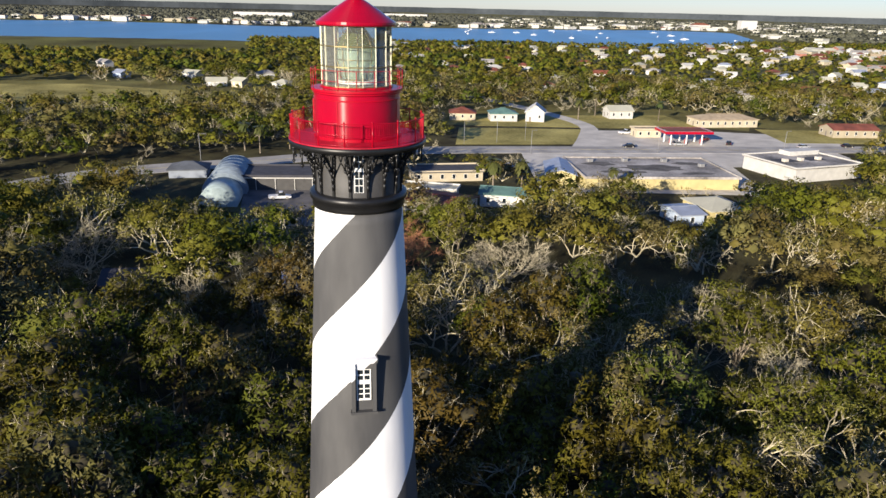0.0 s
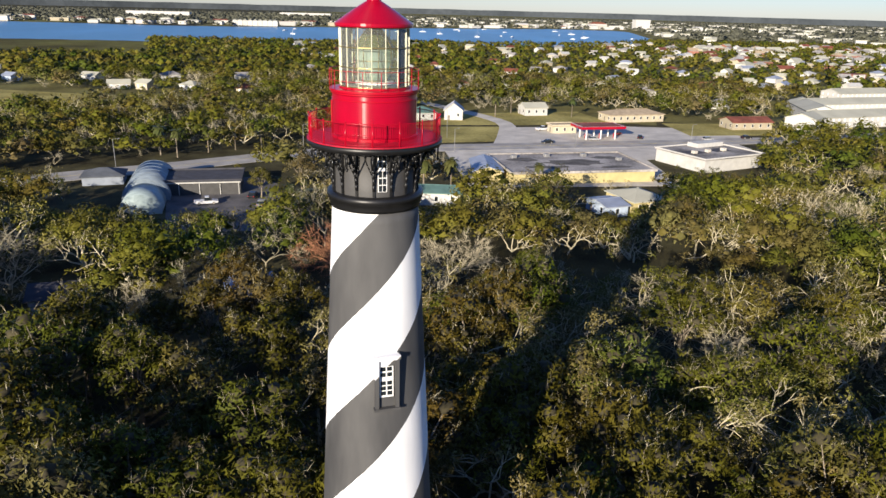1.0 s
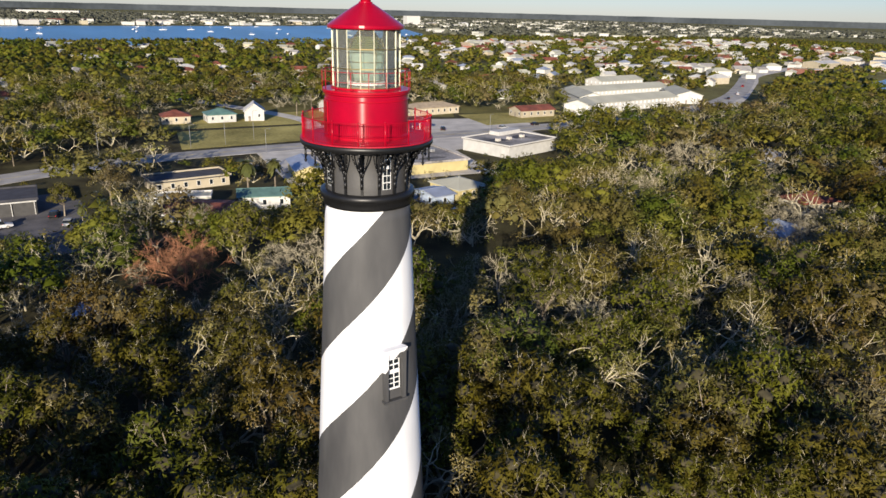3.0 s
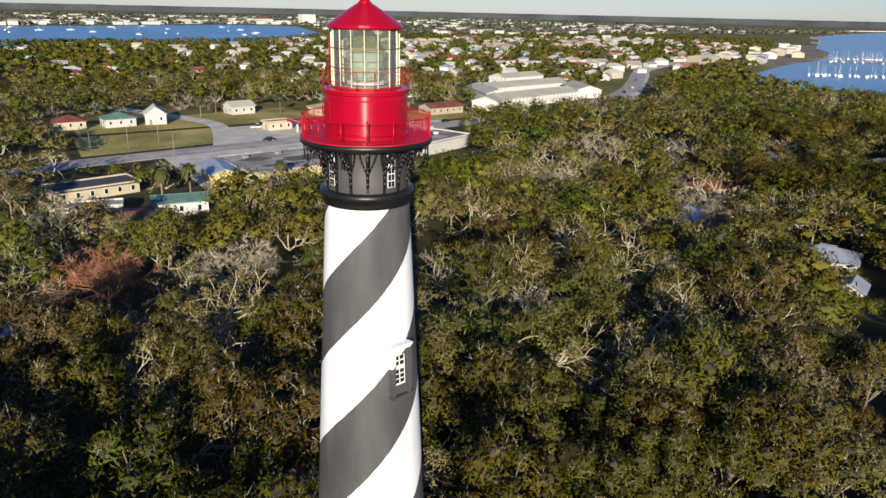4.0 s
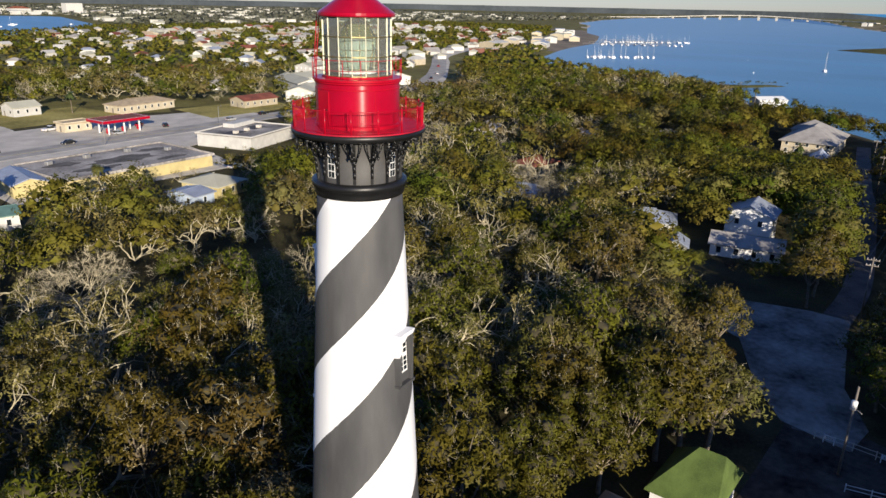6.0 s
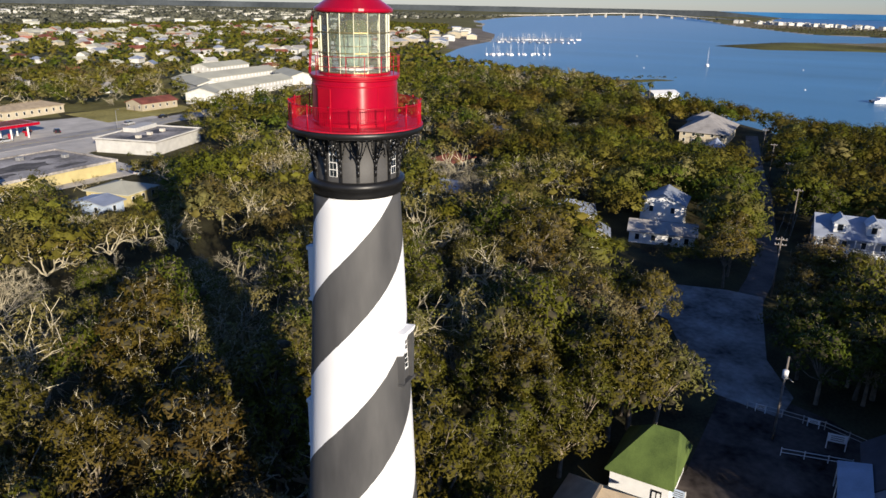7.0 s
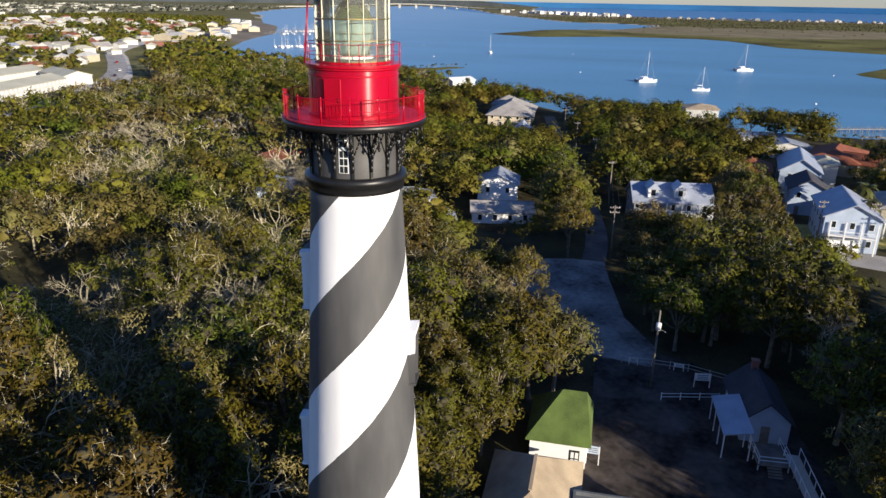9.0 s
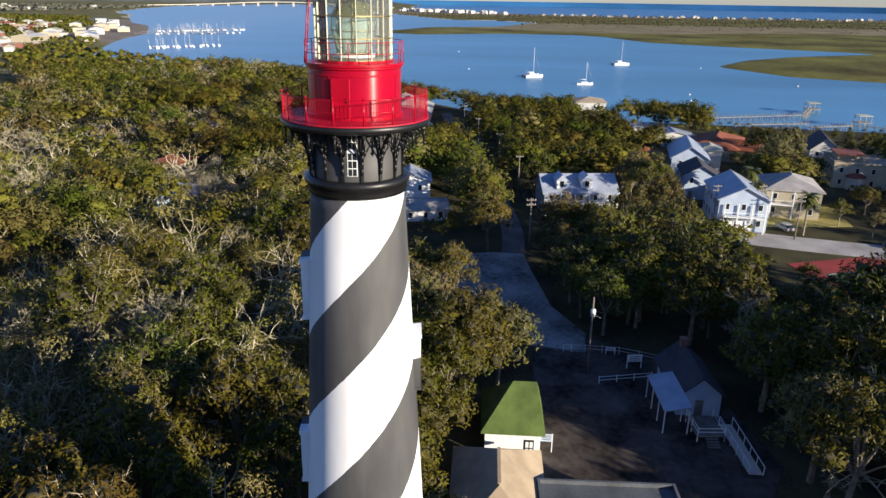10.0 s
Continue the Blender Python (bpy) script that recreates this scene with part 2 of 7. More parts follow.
M = {
    "stripe": stripe_mat(),
    "red": mat("red_paint", (0.39, 0.002, 0.018), 0.3, 0, 0.7, 0.10, 12, 0.06),
    "drum_red": mat("glossy_red_drum_paint", (0.35, 0.001, 0.019), 0.30, 0, 0.7, 0.10, 5, 0.05),
    "deck_red": mat("red_deck_paint", (0.46, 0.006, 0.03), 0.5, 0, 1.5, 0.25, 12, 0.1),
    "black": mat("black_iron", (0.014, 0.014, 0.015), 0.4, 0.2, 1, 0.3, 10, 0.1),
    "dark": mat("dark_grey_paint", (0.06, 0.058, 0.057), 0.6, 0, 0.8, 0.2, 10, 0.1),
    "cream": mat("cream_metal", (0.66, 0.64, 0.48), 0.4, 0, 2, 0.12, 12, 0.05),
    "brass": mat("aged_brass", (0.30, 0.24, 0.11), 0.4, 0.8, 3, 0.2, 14, 0.05),
    "white": mat("white_paint", (0.78, 0.78, 0.77), 0.6, 0, 1.2, 0.06, 8, 0.08),
    "pane": mat("dark_window_glass", (0.02, 0.025, 0.03), 0.08, 0, 2, 0.2, 4, 0.0),
    "glass": glass_mat("lantern_glass", (0.95, 0.98, 0.96)),
    "lens": prism_mat("prism_glass", (0.80, 0.91, 0.83), (0.60, 0.72, 0.62), 0.34),
    "old_prism": prism_mat("olive_prism_glass", (0.40, 0.46, 0.18), (0.11, 0.13, 0.035), 0.72),
    "ground": mat("forest_floor", (0.075, 0.058, 0.040), 0.95, 0, 0.12, 0.45, 2.5, 0.5, (0.075, 0.070, 0.035)),
    "suburb": mat("dry_yard_grass", (0.24, 0.195, 0.085), 0.95, 0, 0.03, 0.45, 0.4, 0.4, (0.17, 0.16, 0.06)),
    "quay": mat("sandy_quay_ground", (0.34, 0.29, 0.23), 0.95, 0, 0.03, 0.35, 0.4, 0.3, (0.22, 0.19, 0.15)),
    "carpark": mat("mottled_blue_grey_asphalt", (0.14, 0.14, 0.15), 0.9, 0, 0.16, 0.55, 1.1, 0.3, (0.25, 0.24, 0.225)),
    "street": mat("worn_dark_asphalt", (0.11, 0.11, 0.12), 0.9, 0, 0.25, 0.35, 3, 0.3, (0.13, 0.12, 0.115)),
    "grass": mat("winter_grass", (0.30, 0.265, 0.080), 0.95, 0, 0.05, 0.35, 0.8, 0.5, (0.40, 0.34, 0.12)),
    "marsh": mat("marsh_grass", (0.165, 0.110, 0.040), 0.95, 0, 0.012, 0.5, 0.15, 0.5, (0.150, 0.145, 0.040)),
    "dune": mat("dry_dune_grass", (0.25, 0.21, 0.12), 0.95, 0, 0.02, 0.3, 0.4, 0.4),
    "sand": mat("sand", (0.45, 0.40, 0.32), 0.95, 0, 0.1, 0.15, 2, 0.3),
    "asphalt": mat("grey_asphalt", (0.42, 0.40, 0.37), 0.9, 0, 0.15, 0.25, 4, 0.3),
    "concrete": mat("pale_concrete", (0.60, 0.56, 0.49), 0.9, 0, 0.15, 0.18, 4, 0.2),
    # Yard dirt; dappled light and tree shade are put into its mottled colour.
    "dirt": mat("dappled_yard_dirt", (0.034, 0.028, 0.026), 0.95, 0, 0.22, 0.5, 1.2, 0.4, (0.090, 0.074, 0.064)),
    "bark": mat("grey_bark", (0.24, 0.20, 0.15), 0.9, 0, 1.5, 0.35, 10, 0.6, rnd=0.3),
    "twig": mat("pale_twigs", (0.44, 0.39, 0.27), 0.9, 0, 0.5, 0.25, 8, 0.3, rnd=0.3),
    "rust_twig": mat("rust_brown_twigs", (0.36, 0.165, 0.085), 0.9, 0, 0.5, 0.25, 8, 0.3),
    "pale_wood": mat("sun_bleached_wood", (0.27, 0.255, 0.23), 0.9, 0, 0.6, 0.25, 7, 0.4),
    "wood": mat("weathered_wood", (0.22, 0.19, 0.16), 0.9, 0, 1.0, 0.3, 9, 0.4),
    "green_roof": mat("mossy_green_shingles", (0.075, 0.125, 0.022), 0.9, 0, 0.5, 0.25, 9, 0.5, (0.095, 0.14, 0.03)),
    "tan_roof": mat("tan_shingles", (0.42, 0.33, 0.22), 0.9, 0, 0.5, 0.2, 9, 0.4),
    "grey_roof": mat("grey_shingles", (0.34, 0.32, 0.30), 0.9, 0, 0.4, 0.22, 7, 0.4, rnd=0.15),
    "metal_roof": mat("pale_metal_roof", (0.36, 0.40, 0.48), 0.5, 0.2, 0.5, 0.15, 6, 0.1),
    "roof_grime": mat("grimy_flat_roof", (0.12, 0.11, 0.10), 0.95, 0, 0.3, 0.5, 2, 0.2),
    "slate_roof": mat("blue_grey_flat_roof", (0.10, 0.11, 0.125), 0.9, 0, 0.3, 0.3, 4, 0.3),
    "dark_roof": mat("dark_shingles", (0.055, 0.055, 0.065), 0.9, 0, 0.5, 0.25, 8, 0.4),
    "teal_roof": mat("teal_metal_roof", (0.12, 0.22, 0.19), 0.6, 0, 0.5, 0.2, 7, 0.2),
    "rust_roof": mat("rusty_red_roof", (0.22, 0.065, 0.04), 0.85, 0, 0.3, 0.35, 5, 0.3),
    "tile_roof": mat("terracotta_tiles", (0.28, 0.085, 0.04), 0.85, 0, 0.5, 0.25, 8, 0.4),
    "tar_roof": mat("stained_flat_roof", (0.235, 0.215, 0.195), 0.9, 0, 0.09, 0.5, 1.2, 0.2, (0.40, 0.37, 0.34)),
    "pale_roof": mat("pale_green_roof", (0.46, 0.45, 0.36), 0.85, 0, 0.1, 0.12, 3, 0.2),
    "yellow_wall": mat("yellow_stucco", (0.50, 0.42, 0.20), 0.85, 0, 0.5, 0.12, 6, 0.2),
    "beige_wall": mat("beige_stucco", (0.46, 0.40, 0.29), 0.85, 0, 0.5, 0.12, 6, 0.2, rnd=0.2),
    "white_wall": mat("white_siding", (0.54, 0.53, 0.50), 0.8, 0, 0.6, 0.1, 6, 0.2, rnd=0.1),
    "blue_wall": mat("pale_blue_siding", (0.42, 0.50, 0.62), 0.8, 0, 0.6, 0.1, 6, 0.2),
    "grey_wall": mat("blue_grey_siding", (0.25, 0.28, 0.33), 0.8, 0, 0.6, 0.12, 6, 0.2),
    "brick_wall": mat("red_brown_wall", (0.26, 0.11, 0.08), 0.85, 0, 0.6, 0.2, 6, 0.2, rnd=0.2),
    "court_red": mat("red_court", (0.30, 0.035, 0.03), 0.85, 0, 0.2, 0.15, 5, 0.1),
    "court_green": mat("green_court", (0.06, 0.10, 0.055), 0.85, 0, 0.2, 0.15, 5, 0.1),
    "tarp": mat("pale_grey_tarp", (0.24, 0.29, 0.33), 0.55, 0, 0.4, 0.2, 5, 0.2),
    "bay_tarp": mat("pale_blue_front_tarp", (0.34, 0.42, 0.42), 0.6, 0, 0.4, 0.25, 5, 0.2),
    "hull": mat("white_gelcoat", (0.80, 0.80, 0.80), 0.3, 0, 1, 0.05, 6, 0.0),
    "tyre": mat("black_rubber", (0.02, 0.02, 0.02), 0.8, 0, 2, 0.2, 8, 0.1),
    # Greyed scrub of the far bank: haze is put into the colour.
    "far_scrub": mat("hazed_far_bank_scrub", (0.100, 0.106, 0.084), 0.95, 0, 0.004, 0.3, 0.05, 0.0, (0.125, 0.125, 0.090)),
    "brown_scrub": mat("brown_winter_scrub", (0.105, 0.080, 0.060), 0.95, 0, 0.01, 0.4, 0.2, 0.0, (0.090, 0.085, 0.050)),
    "galvanised": mat("galvanised_steel", (0.30, 0.30, 0.30), 0.6, 0.3, 1, 0.15, 6, 0.05),
    # Blue-grey woods on the horizon, with haze put into their colour.
    "far_woods": mat("hazed_distant_woods", (0.050, 0.061, 0.072), 0.95, 0, 0.004, 0.25, 0.05, 0.0, (0.066, 0.076, 0.086)),
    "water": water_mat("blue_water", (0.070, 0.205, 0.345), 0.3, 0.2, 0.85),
    "river": water_mat("river_water", (0.065, 0.19, 0.34), 0.3, 0.2),
    "sea": water_mat("open_sea", (0.03, 0.12, 0.27), 0.3, 0.2),
}
for key, c in (("car_white", (0.75, 0.75, 0.75)), ("car_black", (0.02, 0.02, 0.022)), ("car_silver", (0.4, 0.41, 0.42)), ("car_red", (0.35, 0.02, 0.02)), ("car_blue", (0.05, 0.09, 0.2))):
    M[key] = mat(key + "_paint", c, 0.25, 0.1, 1, 0.06, 6, 0.0)
for key in ("ground", "suburb", "quay", "grass", "marsh", "dune", "dirt", "far_scrub", "brown_scrub", "far_woods", "asphalt", "concrete", "twig", "bark"):
    M[key].node_tree.nodes["Principled BSDF"].inputs["Specular IOR Level"].default_value = 0.08
coat = M["drum_red"].node_tree.nodes["Principled BSDF"]
coat.inputs["Specular IOR Level"].default_value = 0.45
coat.inputs["Anisotropic"].default_value, coat.inputs["Anisotropic Rotation"].default_value = 0.85, 0.25
around = M["drum_red"].node_tree.nodes.new("ShaderNodeTangent")
around.direction_type, around.axis = "RADIAL", "Z"
M["drum_red"].node_tree.links.new(around.outputs[0], coat.inputs["Tangent"])
M["red"].node_tree.nodes["Principled BSDF"].inputs["Specular IOR Level"].default_value = 0.35
LEAF = leaf_mat("oak_leaves", [(0.0, (0.062, 0.080, 0.013)), (0.18, (0.108, 0.106, 0.018)), (0.36, (0.132, 0.116, 0.028)),
                               (0.52, (0.080, 0.090, 0.015)), (0.68, (0.150, 0.126, 0.058)), (0.82, (0.104, 0.087, 0.024)), (1.0, (0.062, 0.080, 0.013))])
SAGE = leaf_mat("grey_olive_leaves", [(0.0, (0.155, 0.138, 0.048)), (0.3, (0.195, 0.170, 0.070)), (0.6, (0.145, 0.135, 0.032)), (0.8, (0.185, 0.150, 0.065)), (1.0, (0.155, 0.138, 0.048))])
# Bronze leaves, darker than LEAF; they also put shade into parts of the wood.
BRONZE = leaf_mat("shaded_bronze_leaves", [(0.0, (0.078, 0.068, 0.013)), (0.3, (0.088, 0.073, 0.016)), (0.55, (0.066, 0.069, 0.011)), (0.8, (0.084, 0.067, 0.017)), (1.0, (0.078, 0.068, 0.013))])
# Dark brown for crown cores: shade between the leaves is put into the colour.
M["inner"] = mat("shaded_crown_core", (0.050, 0.042, 0.020), 0.95, 0, 0.8, 0.4, 4, 0.3)
M["frond"] = leaf_mat("palm_fronds", [(0.0, (0.07, 0.085, 0.03)), (0.5, (0.10, 0.10, 0.04)), (1.0, (0.06, 0.08, 0.03))], 0.45)


# ---- mesh building ----
class Geo:
    """Collects vertices and faces of one part."""

    def __init__(self):
        self.v, self.f, self.smooth = [], [], []

    def add(self, vs, fs, smooth=False):
        o = len(self.v)
        self.v += [tuple(p) for p in vs]
        self.f += [tuple(i + o for i in f) for f in fs]
        self.smooth += [smooth] * len(fs)
        return self

    def box(self, c, s, rz=0.0, ch=0.0):
        """A box with chamfered upright edges."""
        x, y, z = (a / 2 for a in s)
        k = min(ch, x * 0.4, y * 0.4)
        ring = [(-x + k, -y), (x - k, -y), (x, -y + k), (x, y - k), (x - k, y), (-x + k, y), (-x, y - k), (-x, -y + k)] if k else [(-x, -y), (x, -y), (x, y), (-x, y)]
        n, co, si = len(ring), math.cos(rz), math.sin(rz)
        vs = [(c[0] + a * co - b * si, c[1] + a * si + b * co, c[2] + h) for h in (-z, z) for a, b in ring]
        fs = [(i, (i + 1) % n, n + (i + 1) % n, n + i) for i in range(n)] + [tuple(range(n))[::-1], tuple(range(n, 2 * n))]
        return self.add(vs, fs)

    def tube(self, p, q, r0, r1, n=6, cap=True):
        p, q = Vector(p), Vector(q)
        d = (q - p).normalized()
        a = d.orthogonal().normalized()
        b = d.cross(a)
        vs = [c + (a * math.cos(t) + b * math.sin(t)) * r for c, r in ((p, r0), (q, r1)) for t in (2 * math.pi * i / n for i in range(n))]
        fs = [(i, (i + 1) % n, n + (i + 1) % n, n + i) for i in range(n)]
        self.add(vs, fs, n > 4)
        if cap:
            o = len(self.v) - 2 * n
            self.f += [tuple(o + i for i in range(n))[::-1], tuple(o + n + i for i in range(n))]
            self.smooth += [False, False]
        return self

    def path(self, pts, r, n=5):
        for i in range(len(pts) - 1):
            self.tube(pts[i], pts[i + 1], r, r, n)
        return self

    def lathe(self, prof, n=48, closed=False, smooth=True, turn=0.0):
        m = len(prof)
        vs = [(r * math.cos(turn + 2 * math.pi * i / n), r * math.sin(turn + 2 * math.pi * i / n), z) for r, z in prof for i in range(n)]
        fs = [(j * n + i, j * n + (i + 1) % n, (j + 1) % m * n + (i + 1) % n, (j + 1) % m * n + i) for j in range(m if closed else m - 1) for i in range(n)]
        return self.add(vs, fs, smooth)

    def prism(self, poly, z0, z1):
        n = len(poly)
        vs = [(x, y, z) for z in (z0, z1) for x, y in poly]
        return self.add(vs, [(i, (i + 1) % n, n + (i + 1) % n, n + i) for i in range(n)] + [tuple(range(n))[::-1], tuple(range(n, 2 * n))])

    def strip(self, line, width, z0, z1):
        """A road's slab along a line."""
        L, R = [], []
        for i, p in enumerate(line):
            a, b = Vector(line[max(i - 1, 0)]), Vector(line[min(i + 1, len(line) - 1)])
            d = (b - a).normalized()
            w = width[i] if isinstance(width, (list, tuple)) else width
            L.append((p[0] - d.y * w / 2, p[1] + d.x * w / 2))
            R.append((p[0] + d.y * w / 2, p[1] - d.x * w / 2))
        for i in range(len(line) - 1):
            self.prism([R[i], R[i + 1], L[i + 1], L[i]], z0, z1)
        return self

    def mesh(self, name, material):
        me = bpy.data.meshes.new(name)
        me.from_pydata(self.v, [], self.f)
        me.polygons.foreach_set("use_smooth", self.smooth)
        me.materials.append(material)
        me.update()
        return me


def thing(name, label, category, m=None, group="", kind=""):
    ob = tagged(new(name), label, category, group, kind)
    ob.empty_display_size = 0.3
    if m is not None:
        ob.matrix_basis = m
    return ob


def part(name, geo, material, parent, label=""):
    me = geo.mesh(name, material) if isinstance(geo, Geo) else geo
    ob = new(name, me)
    ob.parent = parent
    if label:
        ob["label"] = label
    return ob


def setting(name, geo, material, label, category):
    return tagged(new(name, geo.mesh(name, material)), label, category, kind="structure")


def smooth_line(pts, step):
    """A line through points, rounded between them."""
    out = []
    P = [Vector(p) for p in pts]
    for i in range(len(P) - 1):
        a, b, c, d = P[max(i - 1, 0)], P[i], P[i + 1], P[min(i + 2, len(P) - 1)]
        k = max(1, int((c - b).length / step))
        for j in range(k):
            t = j / k
            out.append(0.5 * (2 * b + (c - a) * t + (2 * a - 5 * b + 4 * c - d) * t * t + (3 * b - a - 3 * c + d) * t ** 3))
    return [tuple(p) for p in out + [P[-1]]]


# ---- land and water ----
RUN = [(230, -500), (240.5, -238.8), (246.7, -141.5), (255.6, -63.6), (262.5, 16.3), (273.7, 44.7), (303.8, 73.4), (346.8, 114.9), (380, 147.4), (408, 172), (440, 158), (473, 140), (480, 147), (452, 172), (428, 194), (454.7, 280.1), (520.2, 368.9), (590, 398), (660, 428),
       (721, 450), (830, 480), (930, 528), (1053, 592), (1160, 675), (1420, 820), (1591, 905), (1784, 1050), (2285, 1240), (2869, 1395), (3500, 1400), (4200, 1300), (3900, 1000), (3242, 760),
       (2589, 559), (2222, 433), (1651, 185), (1622, 74), (1538, -7), (1480, 0), (1286, 60), (1182, 177), (992, 229), (944.5, 157.1), (1014, 50), (1012, -56), (974.1, -90.4),
       (855.9, -131.2), (797.5, -212), (757, -286.5), (730.7, -333.7), (711.2, -308.7), (661.9, -224.9), (607.2, -168.5), (536.6, -125.9), (468, -156.2), (452.7, -186.6), (443.6, -206.2), (420.4, -478.9)]
RIVER = [(-1900, 900), (-541, 905), (-449, 920), (-380, 925), (-275, 925), (-164, 905), (13, 905), (180, 970), (320, 985), (440, 1090), (560, 1300), (700, 1780), (640, 1840),
         (528, 1866), (292, 1746), (-27, 1632), (-259, 1530), (-372, 1518), (-573, 1560), (-759, 1578), (-903, 1530), (-1900, 1500)]
OCEAN = [(5200, 700), (3300, 500), (2700, 230), (2400, 0), (2259, -280), (2279, -675), (2354, -1154), (2500, -4000), (5200, -4000)]


def inside(poly, X, Y):
    """Signed distance to a polygon's edge: positive within."""
    P = np.array(poly, float)
    Q = np.roll(P, -1, 0)
    best, odd = np.full(X.shape, 1e9), np.zeros(X.shape, bool)
    for (ax, ay), (bx, by) in zip(P, Q):
        dx, dy = bx - ax, by - ay
        t = np.clip(((X - ax) * dx + (Y - ay) * dy) / (dx * dx + dy * dy + 1e-9), 0, 1)
        best = np.minimum(best, np.hypot(X - ax - t * dx, Y - ay - t * dy))
        odd ^= ((ay > Y) != (by > Y)) & (X < (bx - ax) * (Y - ay) / (by - ay + 1e-12) + ax)
    return np.where(odd, best, -best)


def wet(X, Y):
    """Positive over water."""
    return np.maximum(np.maximum(inside(RUN, X, Y), inside(RIVER, X, Y)), inside(OCEAN, X, Y))


def ground_height(X, Y):
    return np.clip(-wet(X, Y) * 0.12 - 1.0, -3.0, 0.0)


rad = np.concatenate([np.linspace(0, 180, 10), np.linspace(190, 1200, 78), np.geomspace(1216, 4900, 56)])
ang = np.concatenate([np.radians(np.linspace(-60, 150, 421)), np.radians(np.linspace(153, 297, 49))])
RR, AA = np.meshgrid(rad, ang, indexing="ij")
GX, GY = RR * np.cos(AA), RR * np.sin(AA)
GZ = ground_height(GX, GY)
nr, na = RR.shape
idx = np.arange(nr * na).reshape(nr, na)
quads = np.stack([idx[:-1], idx[1:], np.roll(idx, -1, 1)[1:], np.roll(idx, -1, 1)[:-1]], -1).reshape(-1, 4)


def np_mesh(name, V, F, material, tone=None, mats=None, face_mat=None, normals=None):
    """A mesh from arrays of vertices and of equal-sided faces."""
    me = bpy.data.meshes.new(name)
    V, F = np.ascontiguousarray(V, np.float32), np.ascontiguousarray(F, np.int32)
    k = F.shape[1]
    me.vertices.add(len(V))
    me.vertices.foreach_set("co", V.ravel())
    me.loops.add(F.size)
    me.loops.foreach_set("vertex_index", F.ravel())
    me.polygons.add(len(F))
    me.polygons.foreach_set("loop_start", np.arange(0, F.size, k, dtype=np.int32))
    for m in mats or [material]:
        me.materials.append(m)
    if face_mat is not None:
        me.polygons.foreach_set("material_index", np.ascontiguousarray(face_mat, np.int32))
    if tone is not None:
        me.attributes.new("tone", "FLOAT", "POINT").data.foreach_set("value", np.ascontiguousarray(tone, np.float32))
    me.update(calc_edges=True)
    me.validate()
    if normals is not None:
        me.attributes.new("custom_normal", "FLOAT_VECTOR", "POINT").data.foreach_set("vector", np.ascontiguousarray(normals, np.float32).ravel())
    return me


mid = np.stack([GX, GY, GZ], -1).reshape(-1, 3)[quads].mean(1)
cover = np.zeros(len(quads), int)
far_side = (mid[:, 0] > 430) & (mid[:, 1] < 520)
cover[far_side] = 1
cover[far_side & (mid[:, 0] > 1130 + 60 * np.sin(mid[:, 1] * 0.011)) & (mid[:, 0] < 1480)] = 2
cover[far_side & (mid[:, 0] > 2100)] = 2
suburb = (mid[:, 1] > 300) & (mid[:, 0] > -300) & ~far_side
cover[suburb | ((mid[:, 0] > 330) & (mid[:, 1] > 250) & (mid[:, 1] < 1300) & (mid[:, 0] < 1900))] = 4
cover[(mid[:, 0] > 640) & (mid[:, 0] < 1250) & (mid[:, 1] > 380) & (mid[:, 1] < 900) & (inside(RUN, mid[:, 0], mid[:, 1]) > -85)] = 5
cover[(mid[:, 1] > 600) & (mid[:, 0] < -150) & (mid[:, 1] < 960)] = 1
cover[(mid[:, 1] > 1380) & (mid[:, 0] < -500) & (mid[:, 1] < 1800)] = 1
cover[(wet(mid[:, 0], mid[:, 1]) > -9) & (mid[:, 0] > 1400)] = 3
ground = new("ground", np_mesh("ground", np.stack([GX, GY, GZ], -1).reshape(-1, 3), quads, None, mats=[M["ground"], M["marsh"], M["dune"], M["sand"], M["suburb"], M["quay"]], face_mat=cover))
tagged(ground, "forest floor, marsh and dunes reaching to the horizon", "ground", kind="structure")
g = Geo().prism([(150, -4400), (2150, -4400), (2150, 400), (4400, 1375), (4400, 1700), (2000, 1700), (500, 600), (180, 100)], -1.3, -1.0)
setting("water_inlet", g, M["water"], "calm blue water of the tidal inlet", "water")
g = Geo().prism([(-2200, 740), (900, 760), (900, 2500), (-2200, 2500)], -1.3, -1.0)
setting("water_river", g, M["river"], "blue river between the woods and the town", "water")
g = Geo().prism([(2152, -4200), (4700, -1600), (4900, 200), (4405, 1374), (2152, 398)], -1.3, -1.0)
setting("water_ocean", g, M["sea"], "dark blue open sea behind the dunes", "water")


def far_ring(name, a0, a1, top, material, label, category, rough, rim=4850, taper=0.0):
    """The last strip of distance before the sky."""
    n = 160
    vs, rng = [], random.Random(name)
    for i in range(n + 1):
        a = radians(a0 + (a1 - a0) * i / n)
        h = top + rough * (noise.noise((a * 40, 3.1, 0)) + 0.5 * noise.noise((a * 160, 7.7, 0)))
        if taper:
            h = -2 + (h + 2) * min(1.0, (a - radians(a0)) / radians(taper))
        for r, z in ((rim, -3), (rim, h), (rim + 45, h)):
            vs.append((r * math.cos(a), r * math.sin(a), z))
    fs = [(3 * i + j, 3 * i + 3 + j, 3 * i + 4 + j, 3 * i + 1 + j) for i in range(n) for j in (0, 1)]
    tagged(new(name, Geo().add(vs, fs).mesh(name, material)), label, category, kind="structure")


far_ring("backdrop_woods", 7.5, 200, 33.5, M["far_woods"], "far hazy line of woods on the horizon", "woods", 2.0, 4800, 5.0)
far_ring("backdrop_sea", -140, 14, 30.5, M["sea"], "sea reaching to the horizon", "sea", 0.0)

